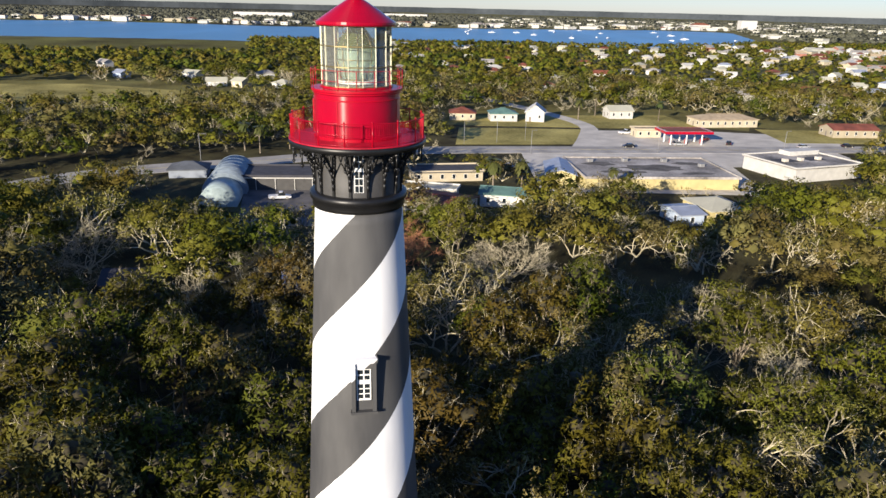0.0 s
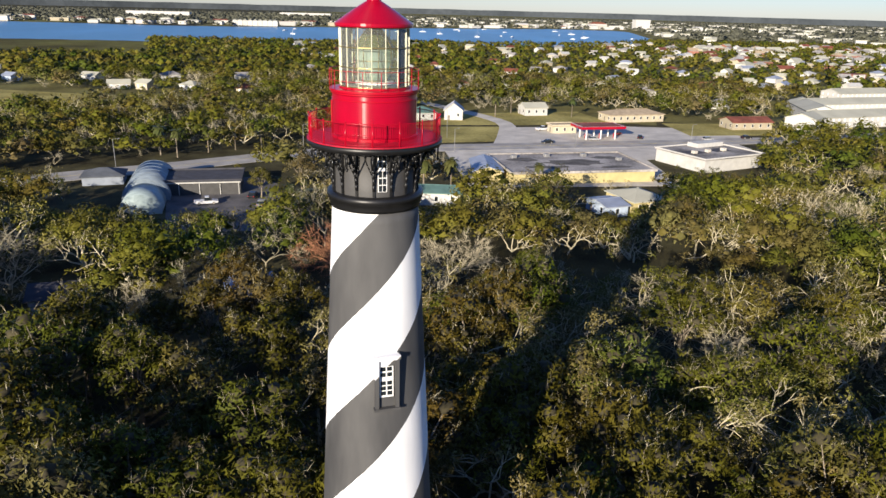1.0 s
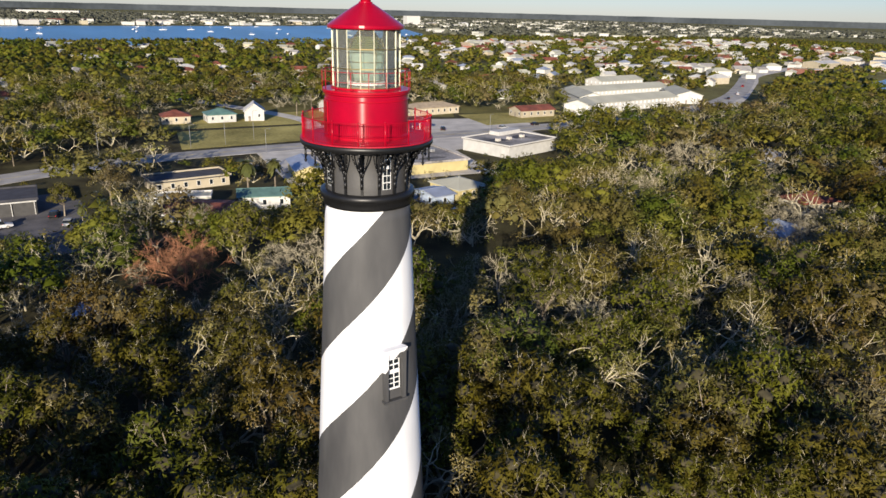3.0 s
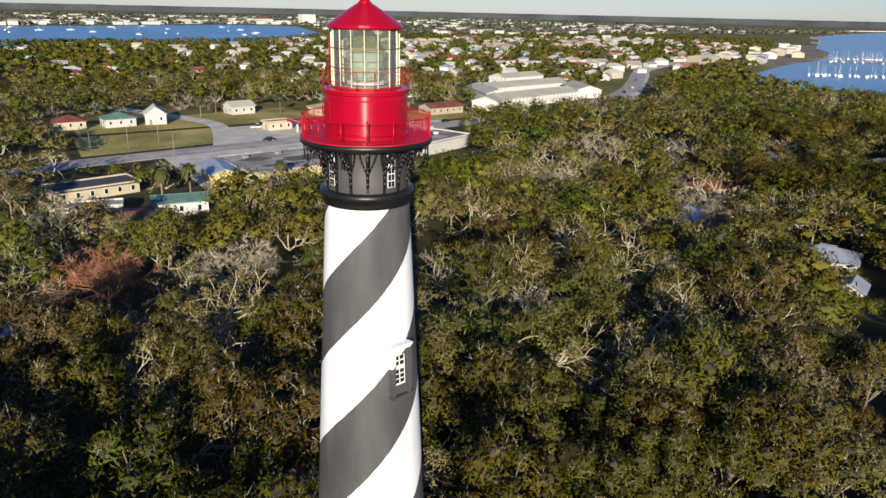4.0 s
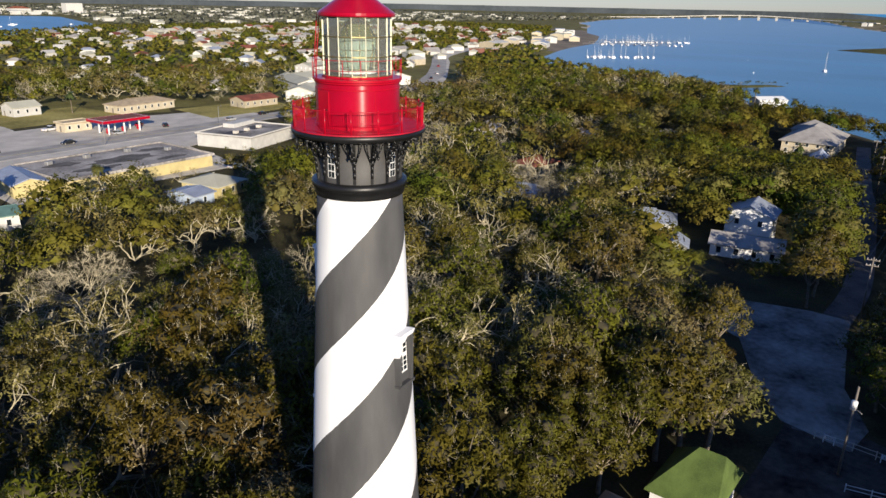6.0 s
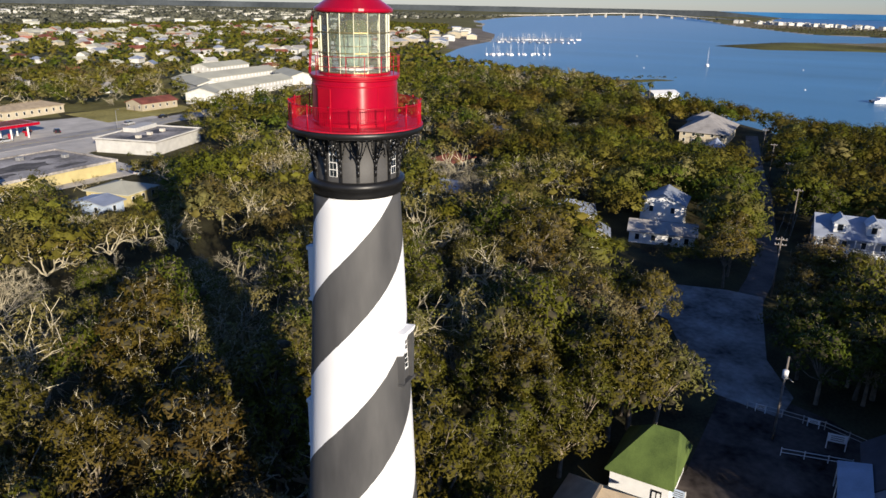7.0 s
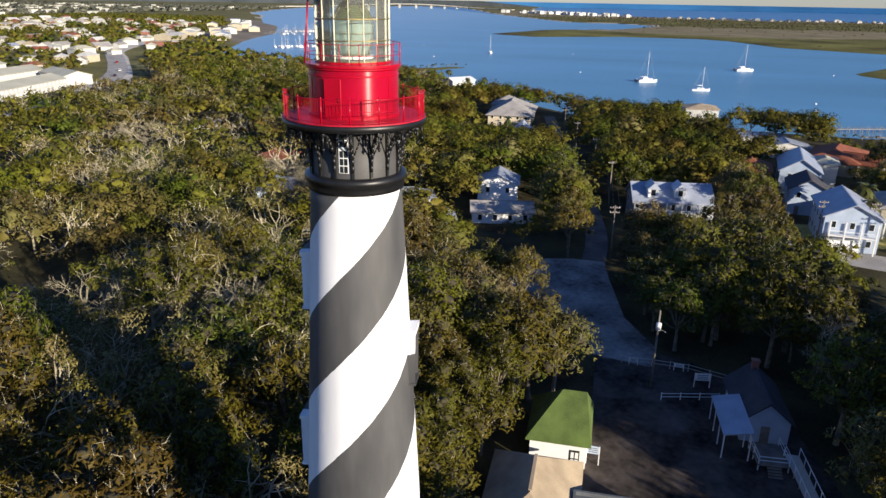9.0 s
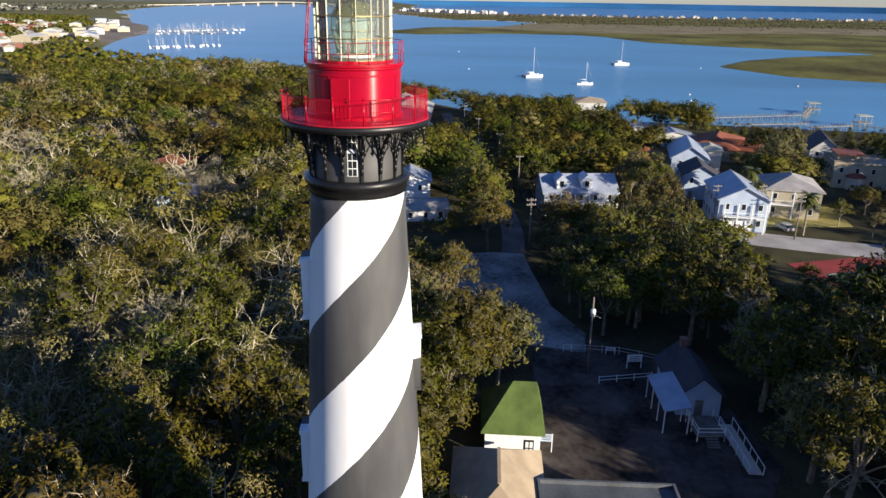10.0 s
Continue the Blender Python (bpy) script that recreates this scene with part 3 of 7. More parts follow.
# ---- roads and open ground ----
A1A = smooth_line([(-128, 60), (-125, 120.2), (-117, 165.2), (-97, 194.2), (-59, 214.2), (-29, 230.2), (0, 240), (71, 248.2), (141.1, 255.9), (231.5, 273.6), (331.4, 323.2), (471.3, 437.6)], 8)
STREET = smooth_line([(52, 21.4), (57, 22.3), (66.8, 25.6), (85.6, 27), (104.4, 27.4), (128.2, 30.8), (169.8, 38), (195.6, 43.8), (261, 56.1)], 5)
SHORE_ST = smooth_line([(118.1, 11.9), (112.9, -3.7), (105.8, -22.3), (100.6, -44.8), (95.3, -71.1)], 5)
SIDE = smooth_line([(49, 247.2), (57, 275.2), (61, 300.2), (51, 330.2), (31, 370.2), (0, 430), (-19, 480.2)], 8)
MALL_ST = smooth_line([(261.4, 260.5), (301.4, 298.3), (331.3, 320.2), (421.3, 392.8), (491.2, 447.6), (640.7, 517.6)], 10)
setting("road", Geo().strip(A1A, 12, -0.3, 0.095), M["asphalt"], "two-lane grey asphalt road with pale verges", "road")
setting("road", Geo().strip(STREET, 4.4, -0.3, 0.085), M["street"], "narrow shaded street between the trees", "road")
setting("road", Geo().strip(SHORE_ST, 9, -0.3, 0.08), M["asphalt"], "pale street in front of the shore houses", "road")
setting("road", Geo().strip(SIDE, 7, -0.3, 0.088), M["concrete"], "pale side street through the woods", "road")
setting("road", Geo().strip(MALL_ST, 14, -0.3, 0.091), M["concrete"], "wide pale street beside the shops", "road")
for off in (-0.3, 0.3):
    setting("trim", Geo().strip([(x - 0.15 * off, y + off) for x, y in A1A], 0.15, 0.0, 0.105), M["yellow_wall"], "yellow centre line on the road", "road marking")
setting("pavement", Geo().prism([(51, 17.2), (57, 16.5), (66, 21), (82, 24), (90, 25.2), (90, 31), (86, 44.4), (76, 45.2), (71.9, 36.4), (59, 30), (52.5, 25)], -0.3, 0.098), M["carpark"], "blue-grey asphalt car park among trees", "car park")
setting("pavement", Geo().prism([(-55, 196.2), (-32, 201.2), (-25, 192.2), (-20, 150.2), (-45, 149.2)], -0.3, 0.031), M["street"], "asphalt yard with parked cars", "car park")
setting("pavement", Geo().prism([(48, 247), (53, 264), (60, 288), (109, 292.2), (151.1, 285), (153.2, 258.5)], -0.3, 0.035), M["concrete"], "pale concrete forecourt of the filling station", "forecourt")
setting("pavement", Geo().prism([(27, 186.2), (27, 241), (71, 247), (141.2, 254), (141.3, 231.5), (93, 222.2), (89, 186.2)], -0.3, 0.040), M["concrete"], "pale car park round the shops", "car park")
setting("pavement", Geo().prism([(20.3, 21.9), (25.4, 31.7), (34.2, 24.1), (57.9, 24.5), (53.8, 11.8), (46.8, 2.9), (27.9, -1.3), (17.1, 4.4), (13.3, 14)], -0.3, 0.044), M["dirt"], "dirt yard with dappled light painted as pale patches", "yard")
setting("lawn", Geo().prism([(5, 251.2), (7, 288.2), (57, 290.2), (55, 260.2), (47, 256.2)], -0.3, 0.049), M["grass"], "dry winter lawn beside the road", "lawn")
setting("lawn", Geo().prism([(-289, 330.2), (-259, 400.2), (-204, 412.2), (-135, 388.2), (-65, 362.2), (-99, 336.2), (-164, 318.2)], -0.3, 0.053), M["grass"], "open field of dry grass", "field")
setting("lawn", Geo().prism([(9, 294.2), (11, 322.2), (105, 336.2), (111, 300.2), (71, 295.2)], -0.3, 0.058), M["grass"], "grass yards between the houses", "lawn")
setting("lawn", Geo().prism([(131, 268.2), (133, 300.2), (181.3, 299.5), (177.3, 271.3)], -0.3, 0.062), M["grass"], "dry grass plot beside the filling station", "lawn")
setting("lawn", Geo().prism([(108.1, 0.1), (111.9, -11.5), (117.4, -46.4), (133.2, -48.1), (123.9, 4.2)], -0.3, 0.067), M["grass"], "front lawns of the shore houses", "lawn")
u, w = Vector((0.34, -0.94)), Vector((-0.94, -0.34))
o = Vector((91.4, -23.5))


def court(a0, a1, b0, b1):
    return [tuple(o + u * a + w * b) for a, b in ((a0, b0), (a1, b0), (a1, b1), (a0, b1))]


setting("court", Geo().prism(court(0, 40, 0, 20), -0.3, 0.06), M["court_red"], "red painted tennis court surround", "tennis court")
setting("court", Geo().prism(court(3, 37, 6, 17), -0.3, 0.066), M["court_green"], "green tennis court surface", "tennis court")
lines = Geo()
for a0, a1, b0, b1 in ((3.5, 36.5, 6.4, 6.52), (3.5, 36.5, 16.4, 16.52), (3.5, 3.62, 6.4, 16.5), (20, 20.12, 6.4, 16.5), (8, 32, 11.4, 11.52)):
    lines.prism(court(a0, a1, b0, b1), 0.0, 0.075)
setting("trim", lines, M["white"], "white painted lines on the court", "court line")

# ---- lighthouse ----
tower = thing("lighthouse", "tall lighthouse with black and white spiral bands and a red lantern", "lighthouse", pose(AX[0], AX[1], 0))


def polar(r, deg, z):
    return (r * math.cos(radians(deg)), r * math.sin(radians(deg)), z)


def shaft_r(z):
    return 4.172 - 0.0526 * z


prof = [(0.0, 0.0), (4.6, 0.0), (4.6, 1.6), (4.45, 1.8)] + [(shaft_r(z), z) for z in [1.8 + 35.3 * i / 60 for i in range(61)]] + [(0.0, 37.1)]
part("shaft", Geo().lathe(prof, 96), M["stripe"], tower, "white brick shaft with dark grey spiral bands")
part("collar", Geo().lathe([(2.2, 36.9), (2.36, 36.9), (2.40, 37.05), (2.38, 37.3), (2.50, 37.36), (2.53, 37.5), (2.50, 37.66), (2.36, 37.72), (2.2, 37.72)], 96), M["black"], tower, "black moulded iron collar")
part("service_room", Geo().lathe([(2.18, 37.7), (2.16, 40.05), (2.0, 40.06)], 96), M["dark"], tower, "dark grey wall below the gallery")
for k in range(4):
    a = -83 + 90 * k
    wdw = part("window", Geo().box((0, 0, 0), (0.12, 0.46, 1.92)), M["white"], tower, "tall white sash window")
    wdw.matrix_basis = pose(*polar(2.13, a, 38.95), 0, 0, a)
    for gy in (-0.108, 0.108):
        for zz in (-0.78, -0.42, -0.06, 0.42, 0.78):
            part("pane", Geo().box((0.055, gy * 0.95, zz), (0.03, 0.175, 0.315 if zz != 0.42 else 0.29)), M["pane"], wdw)
bracket = None
for k in range(16):
    a = -71.75 + 22.5 * k
    if bracket is None:
        b = Geo()
        b.box((2.20, 0, 38.9), (0.14, 0.13, 2.4))
        arc = [(2.25 + 1.02 * (1 - math.cos(t)), 0, 38.05 + 1.90 * math.sin(t)) for t in [i * math.pi / 2 / 9 for i in range(10)]]
        for i in range(9):
            b.tube(arc[i], arc[i + 1], 0.078, 0.078, 6)
        b.tube((2.22, 0, 39.95), (3.34, 0, 39.95), 0.07, 0.07, 6)
        ringc = [(2.62 + 0.2 * math.cos(t), 0, 39.68 + 0.2 * math.sin(t)) for t in [i * math.pi / 5 for i in range(11)]]
        b.path(ringc, 0.025, 5)
        for px, ln in ((3.26, 0.62), (2.92, 0.36)):
            b.tube((px, 0, 39.95), (px, 0, 39.95 - ln), 0.05, 0.04, 6)
            b.tube((px, 0, 39.95 - ln), (px, 0, 39.80 - ln), 0.10, 0.02, 8)
        for s in (-1, 1):
            side = [(2.25 + 0.55 * i / 6, s * 0.42 * math.sin(i / 6 * 1.5), 38.5 + 1.45 * (i / 6) ** 0.7) for i in range(7)]
            b.path(side, 0.036, 5)
        bracket = b.mesh("bracket", M["black"])
    ob = part("bracket", bracket, None, tower, "curved black cast-iron bracket" if k == 0 else "")
    ob.matrix_basis = pose(0, 0, 0, 0, 0, a)
part("gallery_rim", Geo().lathe([(2.1, 40.0), (3.2, 40.02), (3.36, 40.06), (3.46, 40.16), (3.46, 40.34), (3.40, 40.38), (2.1, 40.38)], 96), M["black"], tower, "black rim under the gallery")
part("gallery_deck", Geo().lathe([(2.0, 40.385), (3.45, 40.385), (3.45, 40.44), (2.0, 40.47)], 96, smooth=False), M["deck_red"], tower, "red painted gallery floor")
part("watch_room", Geo().lathe([(2.13, 40.6), (2.13, 42.66)], 96), M["drum_red"], tower, "glossy red drum below the lantern")
part("plinth", Geo().lathe([(2.10, 40.45), (2.20, 40.46), (2.20, 40.60), (2.13, 40.64)], 96, smooth=False), M["red"], tower)
part("band", Geo().lathe([(2.12, 42.33), (2.155, 42.36), (2.155, 42.40), (2.12, 42.43)], 96, smooth=False), M["red"], tower)
part("cornice", Geo().lathe([(2.12, 42.60), (2.20, 42.66), (2.20, 42.72), (2.26, 42.76), (2.26, 42.87), (1.6, 42.89)], 96, smooth=False), M["red"], tower)
for a in (-199, -110, -20, 70, 138):
    seam = part("seam", Geo().box((2.135, 0, 41.5), (0.03, 0.05, 1.7)), M["red"], tower)
    seam.matrix_basis = pose(0, 0, 0, 0, 0, a)
hatch = part("door", Geo().box((2.13, 0, 41.38), (0.07, 0.85, 1.78), 0, 0.03), M["red"], tower, "red iron door to the gallery")
hatch.matrix_basis = pose(0, 0, 0, 0, 0, -185)
part("handle", Geo().tube((2.2, 0.3, 41.25), (2.2, 0.3, 41.45), 0.02, 0.02, 6), M["black"], hatch)
post = Geo().tube((3.34, 0, 40.40), (3.34, 0, 41.55), 0.035, 0.03, 8).tube((3.34, 0, 41.55), (3.34, 0, 41.64), 0.055, 0.02, 8).mesh("post", M["red"])
for k in range(16):
    ob = part("post", post, None, tower)
    ob.matrix_basis = pose(0, 0, 0, 0, 0, -71.75 + 22.5 * k)
bal = Geo().tube((3.34, 0, 40.46), (3.34, 0, 41.5), 0.010, 0.010, 4, False).mesh("baluster", M["red"])
for k in range(208):
    ob = part("baluster", bal, None, tower)
    ob.matrix_basis = pose(0, 0, 0, 0, 0, 360 * k / 208)
for z, r in ((40.52, 0.016), (41.0, 0.012), (41.52, 0.024)):
    part("rail", Geo().lathe([(3.34 - r, z), (3.34, z - r), (3.34 + r, z), (3.34, z + r)], 72, closed=True), M["red"], tower)
for k in range(16):
    ob = part("post", Geo().tube((2.24, 0, 42.85), (2.24, 0, 43.78), 0.02, 0.02, 6), M["red"], tower) if k == 0 else part("post", ob.data, None, tower)
    ob.matrix_basis = pose(0, 0, 0, 0, 0, 22.5 * k + 6)
for z in (43.3, 43.78):
    part("rail", Geo().lathe([(2.225, z), (2.24, z - 0.015), (2.255, z), (2.24, z + 0.015)], 64, closed=True), M["red"], tower)
ladder = part("ladder", Geo(), M["red"], tower, "red ladder up the lantern")
lad = Geo()
for s in (-0.18, 0.18):
    lad.tube((2.28, s, 42.85), (1.98, s, 45.9), 0.025, 0.025, 6)
for i in range(10):
    z = 43.0 + 0.29 * i
    lad.tube((2.28 - 0.0984 * (z - 42.85), -0.18, z), (2.28 - 0.0984 * (z - 42.85), 0.18, z), 0.015, 0.015, 5)
ladder.data = lad.mesh("ladder", M["red"])
ladder.matrix_basis = pose(0, 0, 0, 0, 0, 121)
N = 16
LR = 1.72
part("sill", Geo().lathe([(1.5, 42.88), (1.80, 42.88), (1.80, 42.97), (1.66, 42.99)], N, smooth=False, turn=math.pi / N), M["red"], tower)
bar = Geo().box((LR, 0, 44.36), (0.06, 0.036, 2.86), 0, 0.01).mesh("bar", M["cream"])
pane = Geo()
hw = LR * math.sin(math.pi / N) - 0.02
pr = LR * math.cos(math.pi / N)
pane.add([(pr, -hw, -0.46), (pr, hw, -0.46), (pr, hw, 0.46), (pr, -hw, 0.46), (pr - 0.012, -hw, -0.46), (pr - 0.012, hw, -0.46), (pr - 0.012, hw, 0.46), (pr - 0.012, -hw, 0.46)],
         [(0, 1, 2, 3), (7, 6, 5, 4), (0, 4, 5, 1), (3, 2, 6, 7), (1, 5, 6, 2), (0, 3, 7, 4)])
pane = pane.mesh("pane", M["glass"])
for k in range(N):
    ob = part("bar", bar, None, tower, "cream glazing bar" if k == 0 else "")
    ob.matrix_basis = pose(0, 0, 0, 0, 0, -164 + 22.5 * k)
    for j in range(3):
        ob = part("pane", pane, None, tower)
        ob.matrix_basis = pose(0, 0, 43.44 + 0.94 * j, 0, 0, -164 + 11.25 + 22.5 * k)
        ob.visible_shadow = False
for z in (42.99, 43.91, 44.85, 45.76):
    part("glazing_ring", Geo().lathe([(LR - 0.05, z - 0.025), (LR + 0.03, z - 0.025), (LR + 0.03, z + 0.025), (LR - 0.05, z + 0.025)], N, True, False, radians(-164)), M["brass"], tower)
part("lantern_floor", Geo().lathe([(0.0, 43.0), (1.66, 43.0), (1.66, 42.94), (0, 42.94)], 32), M["wood"], tower)
lens = part("lens", Geo().lathe([(0.70 + 0.03 * (i % 2) + 0.016 * i, 43.28 + 0.065 * i) for i in range(14)] + [(0.92 + 0.04 * (i % 2), 44.2 + 0.06 * i) for i in range(10)], 32), M["lens"], tower, "beehive lens of greenish glass prisms")
part("upper_prisms", Geo().lathe([(0.92 - 0.66 * (i / 18) ** 1.25 + 0.05 * (i % 2), 44.8 + 0.96 * i / 18) for i in range(19)], 32, smooth=False), M["old_prism"], lens, "olive-tinted upper prisms of the lens")
for k in range(8):
    a = k * 45 + 10
    part("lens_rib", Geo().path([polar(0.74, a, 43.25), polar(0.98, a, 44.2), polar(0.98, a, 44.8), polar(0.80, a, 45.15), polar(0.55, a, 45.48), polar(0.28, a, 45.78)], 0.022, 5), M["brass"], lens)
for z, r in ((43.25, 0.8), (44.2, 1.0), (44.8, 1.0)):
    part("lens_band", Geo().lathe([(r - 0.03, z - 0.02), (r + 0.02, z - 0.02), (r + 0.02, z + 0.02), (r - 0.03, z + 0.02)], 32, True), M["brass"], lens)
part("base_ring", Geo().lathe([(0.78, 43.06), (0.95, 43.06), (0.95, 43.2), (0.78, 43.2)], 32, True, False), M["white"], lens, "white ring under the lens")
part("lamp_stand", Geo().lathe([(0.0, 43.0), (0.55, 43.0), (0.5, 43.2), (0.16, 43.3), (0.14, 44.3), (0.22, 44.4), (0.2, 44.7), (0.0, 44.75)], 24), M["teal_roof"], tower, "lamp pedestal inside the lens")
roof_prof = [(1.60, 45.78), (1.90, 45.78), (1.93, 45.84), (1.93, 45.95), (1.86, 46.0), (1.45, 46.28), (0.95, 46.62), (0.5, 46.9), (0.36, 46.98), (0.33, 47.05)]
roof = part("roof", Geo().lathe(roof_prof, 48, smooth=False, turn=radians(-164)), M["drum_red"], tower, "smooth red conical roof")
part("vent_ball", Geo().lathe([(0.26, 47.0), (0.26, 47.2), (0.40, 47.26), (0.46, 47.45), (0.44, 47.65), (0.32, 47.82), (0.12, 47.9), (0.05, 47.95), (0.0, 47.96)], 32), M["red"], roof, "red ball vent")
part("lightning_rod", Geo().tube((0, 0, 47.9), (0, 0, 49.6), 0.025, 0.01, 6), M["black"], roof)
UP = Matrix.Translation((0, 0, 1.026)) @ Matrix.Scale(0.977, 4)
for ob in tower.children:
    if ob.name != "shaft":
        ob.matrix_basis = UP @ ob.matrix_basis
for a, zc in ((-81.5, 28.05), (98, 32.1), (98, 22.5)):
    r = shaft_r(zc)
    sur = Geo().box((r + 0.04, -0.54, zc - 0.05), (0.54, 0.20, 2.9)).box((r + 0.04, 0.54, zc - 0.05), (0.54, 0.20, 2.9)).box((r - 0.02, 0, zc + 1.22), (0.36, 0.96, 0.5)).box((r + 0.06, 0, zc + 1.50), (0.60, 1.42, 0.22)).box((r + 0.06, 0, zc - 1.50), (0.62, 1.40, 0.14)).box((r - 0.05, 0, zc - 1.15), (0.30, 0.96, 0.55))
    co, si = math.cos(radians(a)), math.sin(radians(a))
    sur.v = [(x * co - y * si, x * si + y * co, z) for x, y, z in sur.v]
    surround = part("window_surround", sur, M["stripe"], tower, "projecting stone window surround painted with the bands")
    wd = part("window", Geo().box((0, 0, 0), (0.10, 0.74, 1.86)), M["white"], tower, "white sash window")
    wd.matrix_basis = pose(*polar(r, a, zc + 0.06), 0, 0, a) @ Matrix.Rotation(radians(-3.0), 4, "Y")
    for gy in (-0.17, 0.17):
        for zz in (-0.70, -0.41, -0.12, 0.36, 0.68):
            part("pane", Geo().box((0.047, gy, zz), (0.025, 0.27, 0.23)), M["pane"], wd)


# ---- trees ----
def leaf_sprays(P, Nn, sx, sy, rng):
    """Slender leaf sprays at points P with normals Nn."""
    n = len(P)
    a = np.cross(Nn, rng.normal(size=(n, 3)))
    a /= np.linalg.norm(a, axis=1)[:, None] + 1e-9
    b = np.cross(Nn, a)
    k = sx * rng.uniform(0.5, 1.5, n)[:, None]
    h = sy * rng.uniform(0.5, 1.5, n)[:, None]
    V = np.stack([P - b * h - a * k * 0.5, P - b * h * 0.1 + a * k - Nn * 0.2 * k, P + b * h], 1).reshape(-1, 3)
    return V, np.arange(3 * n).reshape(-1, 3)


ICO_V = np.array([(0, 0, 1)] + [(0.894 * math.cos(i * 1.2566), 0.894 * math.sin(i * 1.2566), 0.447) for i in range(5)] + [(0.894 * math.cos(i * 1.2566 + 0.628), 0.894 * math.sin(i * 1.2566 + 0.628), -0.447) for i in range(5)] + [(0, 0, -1)])
ICO_F = np.array([(0, 1 + i, 1 + (i + 1) % 5) for i in range(5)] + [(1 + i, 6 + i, 1 + (i + 1) % 5) for i in range(5)] + [(6 + i, 6 + (i + 1) % 5, 1 + (i + 1) % 5) for i in range(5)] + [(11, 6 + (i + 1) % 5, 6 + i) for i in range(5)])


OCT_V = np.array([(1, 0, 0), (0, 1, 0), (-1, 0, 0), (0, -1, 0), (0, 0, 1), (0, 0, -0.6)], float)
OCT_F = np.array([(0, 1, 4), (1, 2, 4), (2, 3, 4), (3, 0, 4), (1, 0, 5), (2, 1, 5), (3, 2, 5), (0, 3, 5)])


def unit(a):
    return a / (np.linalg.norm(a, axis=-1)[..., None] + 1e-9)


def bark_normals(V, F):
    """Mean of the face normals round each vertex."""
    n = np.cross(V[F[:, 1]] - V[F[:, 0]], V[F[:, 2]] - V[F[:, 0]])
    out = np.zeros_like(V)
    for k in range(3):
        np.add.at(out, F[:, k], n)
    return unit(out)


def merge(pieces):
    """Joins arrays of vertices, faces, materials by face and normals by vertex."""
    V, F, K, N, o = [], [], [], [], 0
    for v, f, k, n in pieces:
        V.append(v)
        F.append(f + o)
        K.append(np.broadcast_to(k, len(f)))
        N.append(bark_normals(v, f) if n is None else n)
        o += len(v)
    return np.concatenate(V), np.concatenate(F), np.concatenate(K), np.concatenate(N)


def blobs_of(rng, n, R, H, base, lo=0.22, hi=0.42):
    """Centres and sizes of the leaf masses that make up a crown."""
    out = []
    for i in range(n):
        a, q = rng.uniform(0, 2 * np.pi), math.sqrt(rng.uniform(0.02, 1))
        rr = R * 0.78 * q
        z = base + (H - base) * (1 - 0.55 * q * q) * rng.uniform(0.62, 0.92)
        out.append((np.array([rr * math.cos(a), rr * math.sin(a), z]), R * rng.uniform(lo, hi)))
    return out


def crown(rng, blobs, cards, size, core=0.72, low=-0.35, loose=0.55, round_core=True, core_mat=1, whole=0.25):
    """Leaf sprays round each leaf mass, turned to follow its round form, over a rough inner mass."""
    pieces, tot = [], sum(r * r for _, r in blobs)
    mid_ = np.mean([c for c, _ in blobs], 0) - np.array([0, 0, 1.5])
    for c, r in blobs:
        n = max(3, int(cards * r * r / tot))
        d = rng.normal(size=(n * 3, 3))
        d /= np.linalg.norm(d, axis=1)[:, None]
        d = d[d[:, 2] > low][:n]
        P = c + d * r * rng.uniform(0.72, 1.12, len(d))[:, None] * np.array([1, 1, 0.78])
        nn = unit(d * 0.8 + rng.normal(size=d.shape) * loose + np.array([0, 0, 0.3]))
        soft = unit(d * (1 - whole) + unit(P - mid_) * whole + nn * 0.5 + np.array([0, 0, 0.15]))
        pieces.append((*leaf_sprays(P, nn, size * 0.36, size * 0.66, rng), 0, np.repeat(soft, 3, 0)))
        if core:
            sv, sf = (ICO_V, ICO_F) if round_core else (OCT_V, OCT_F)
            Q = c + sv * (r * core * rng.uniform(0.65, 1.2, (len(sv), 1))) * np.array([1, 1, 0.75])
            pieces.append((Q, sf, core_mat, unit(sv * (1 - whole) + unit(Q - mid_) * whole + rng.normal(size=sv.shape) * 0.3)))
    return merge(pieces)


def limbs(rng, tips, H, r0, fork=0.32):
    """Trunk and limbs that bend to the leaf masses."""
    g = Geo()
    top = np.array([rng.uniform(-0.4, 0.4), rng.uniform(-0.4, 0.4), H * fork])
    g.tube((0, 0, -0.3), tuple(top * 0.5), r0 * 1.25, r0, 7, False).tube(tuple(top * 0.5), tuple(top), r0, r0 * 0.8, 7, False)
    for c in tips:
        m = top + (c - top) * 0.5 + rng.normal(size=3) * 0.35 + np.array([0, 0, 0.4])
        g.tube(tuple(top), tuple(m), r0 * 0.5, r0 * 0.3, 5, False).tube(tuple(m), tuple(c), r0 * 0.3, r0 * 0.08, 5, False)
    return g


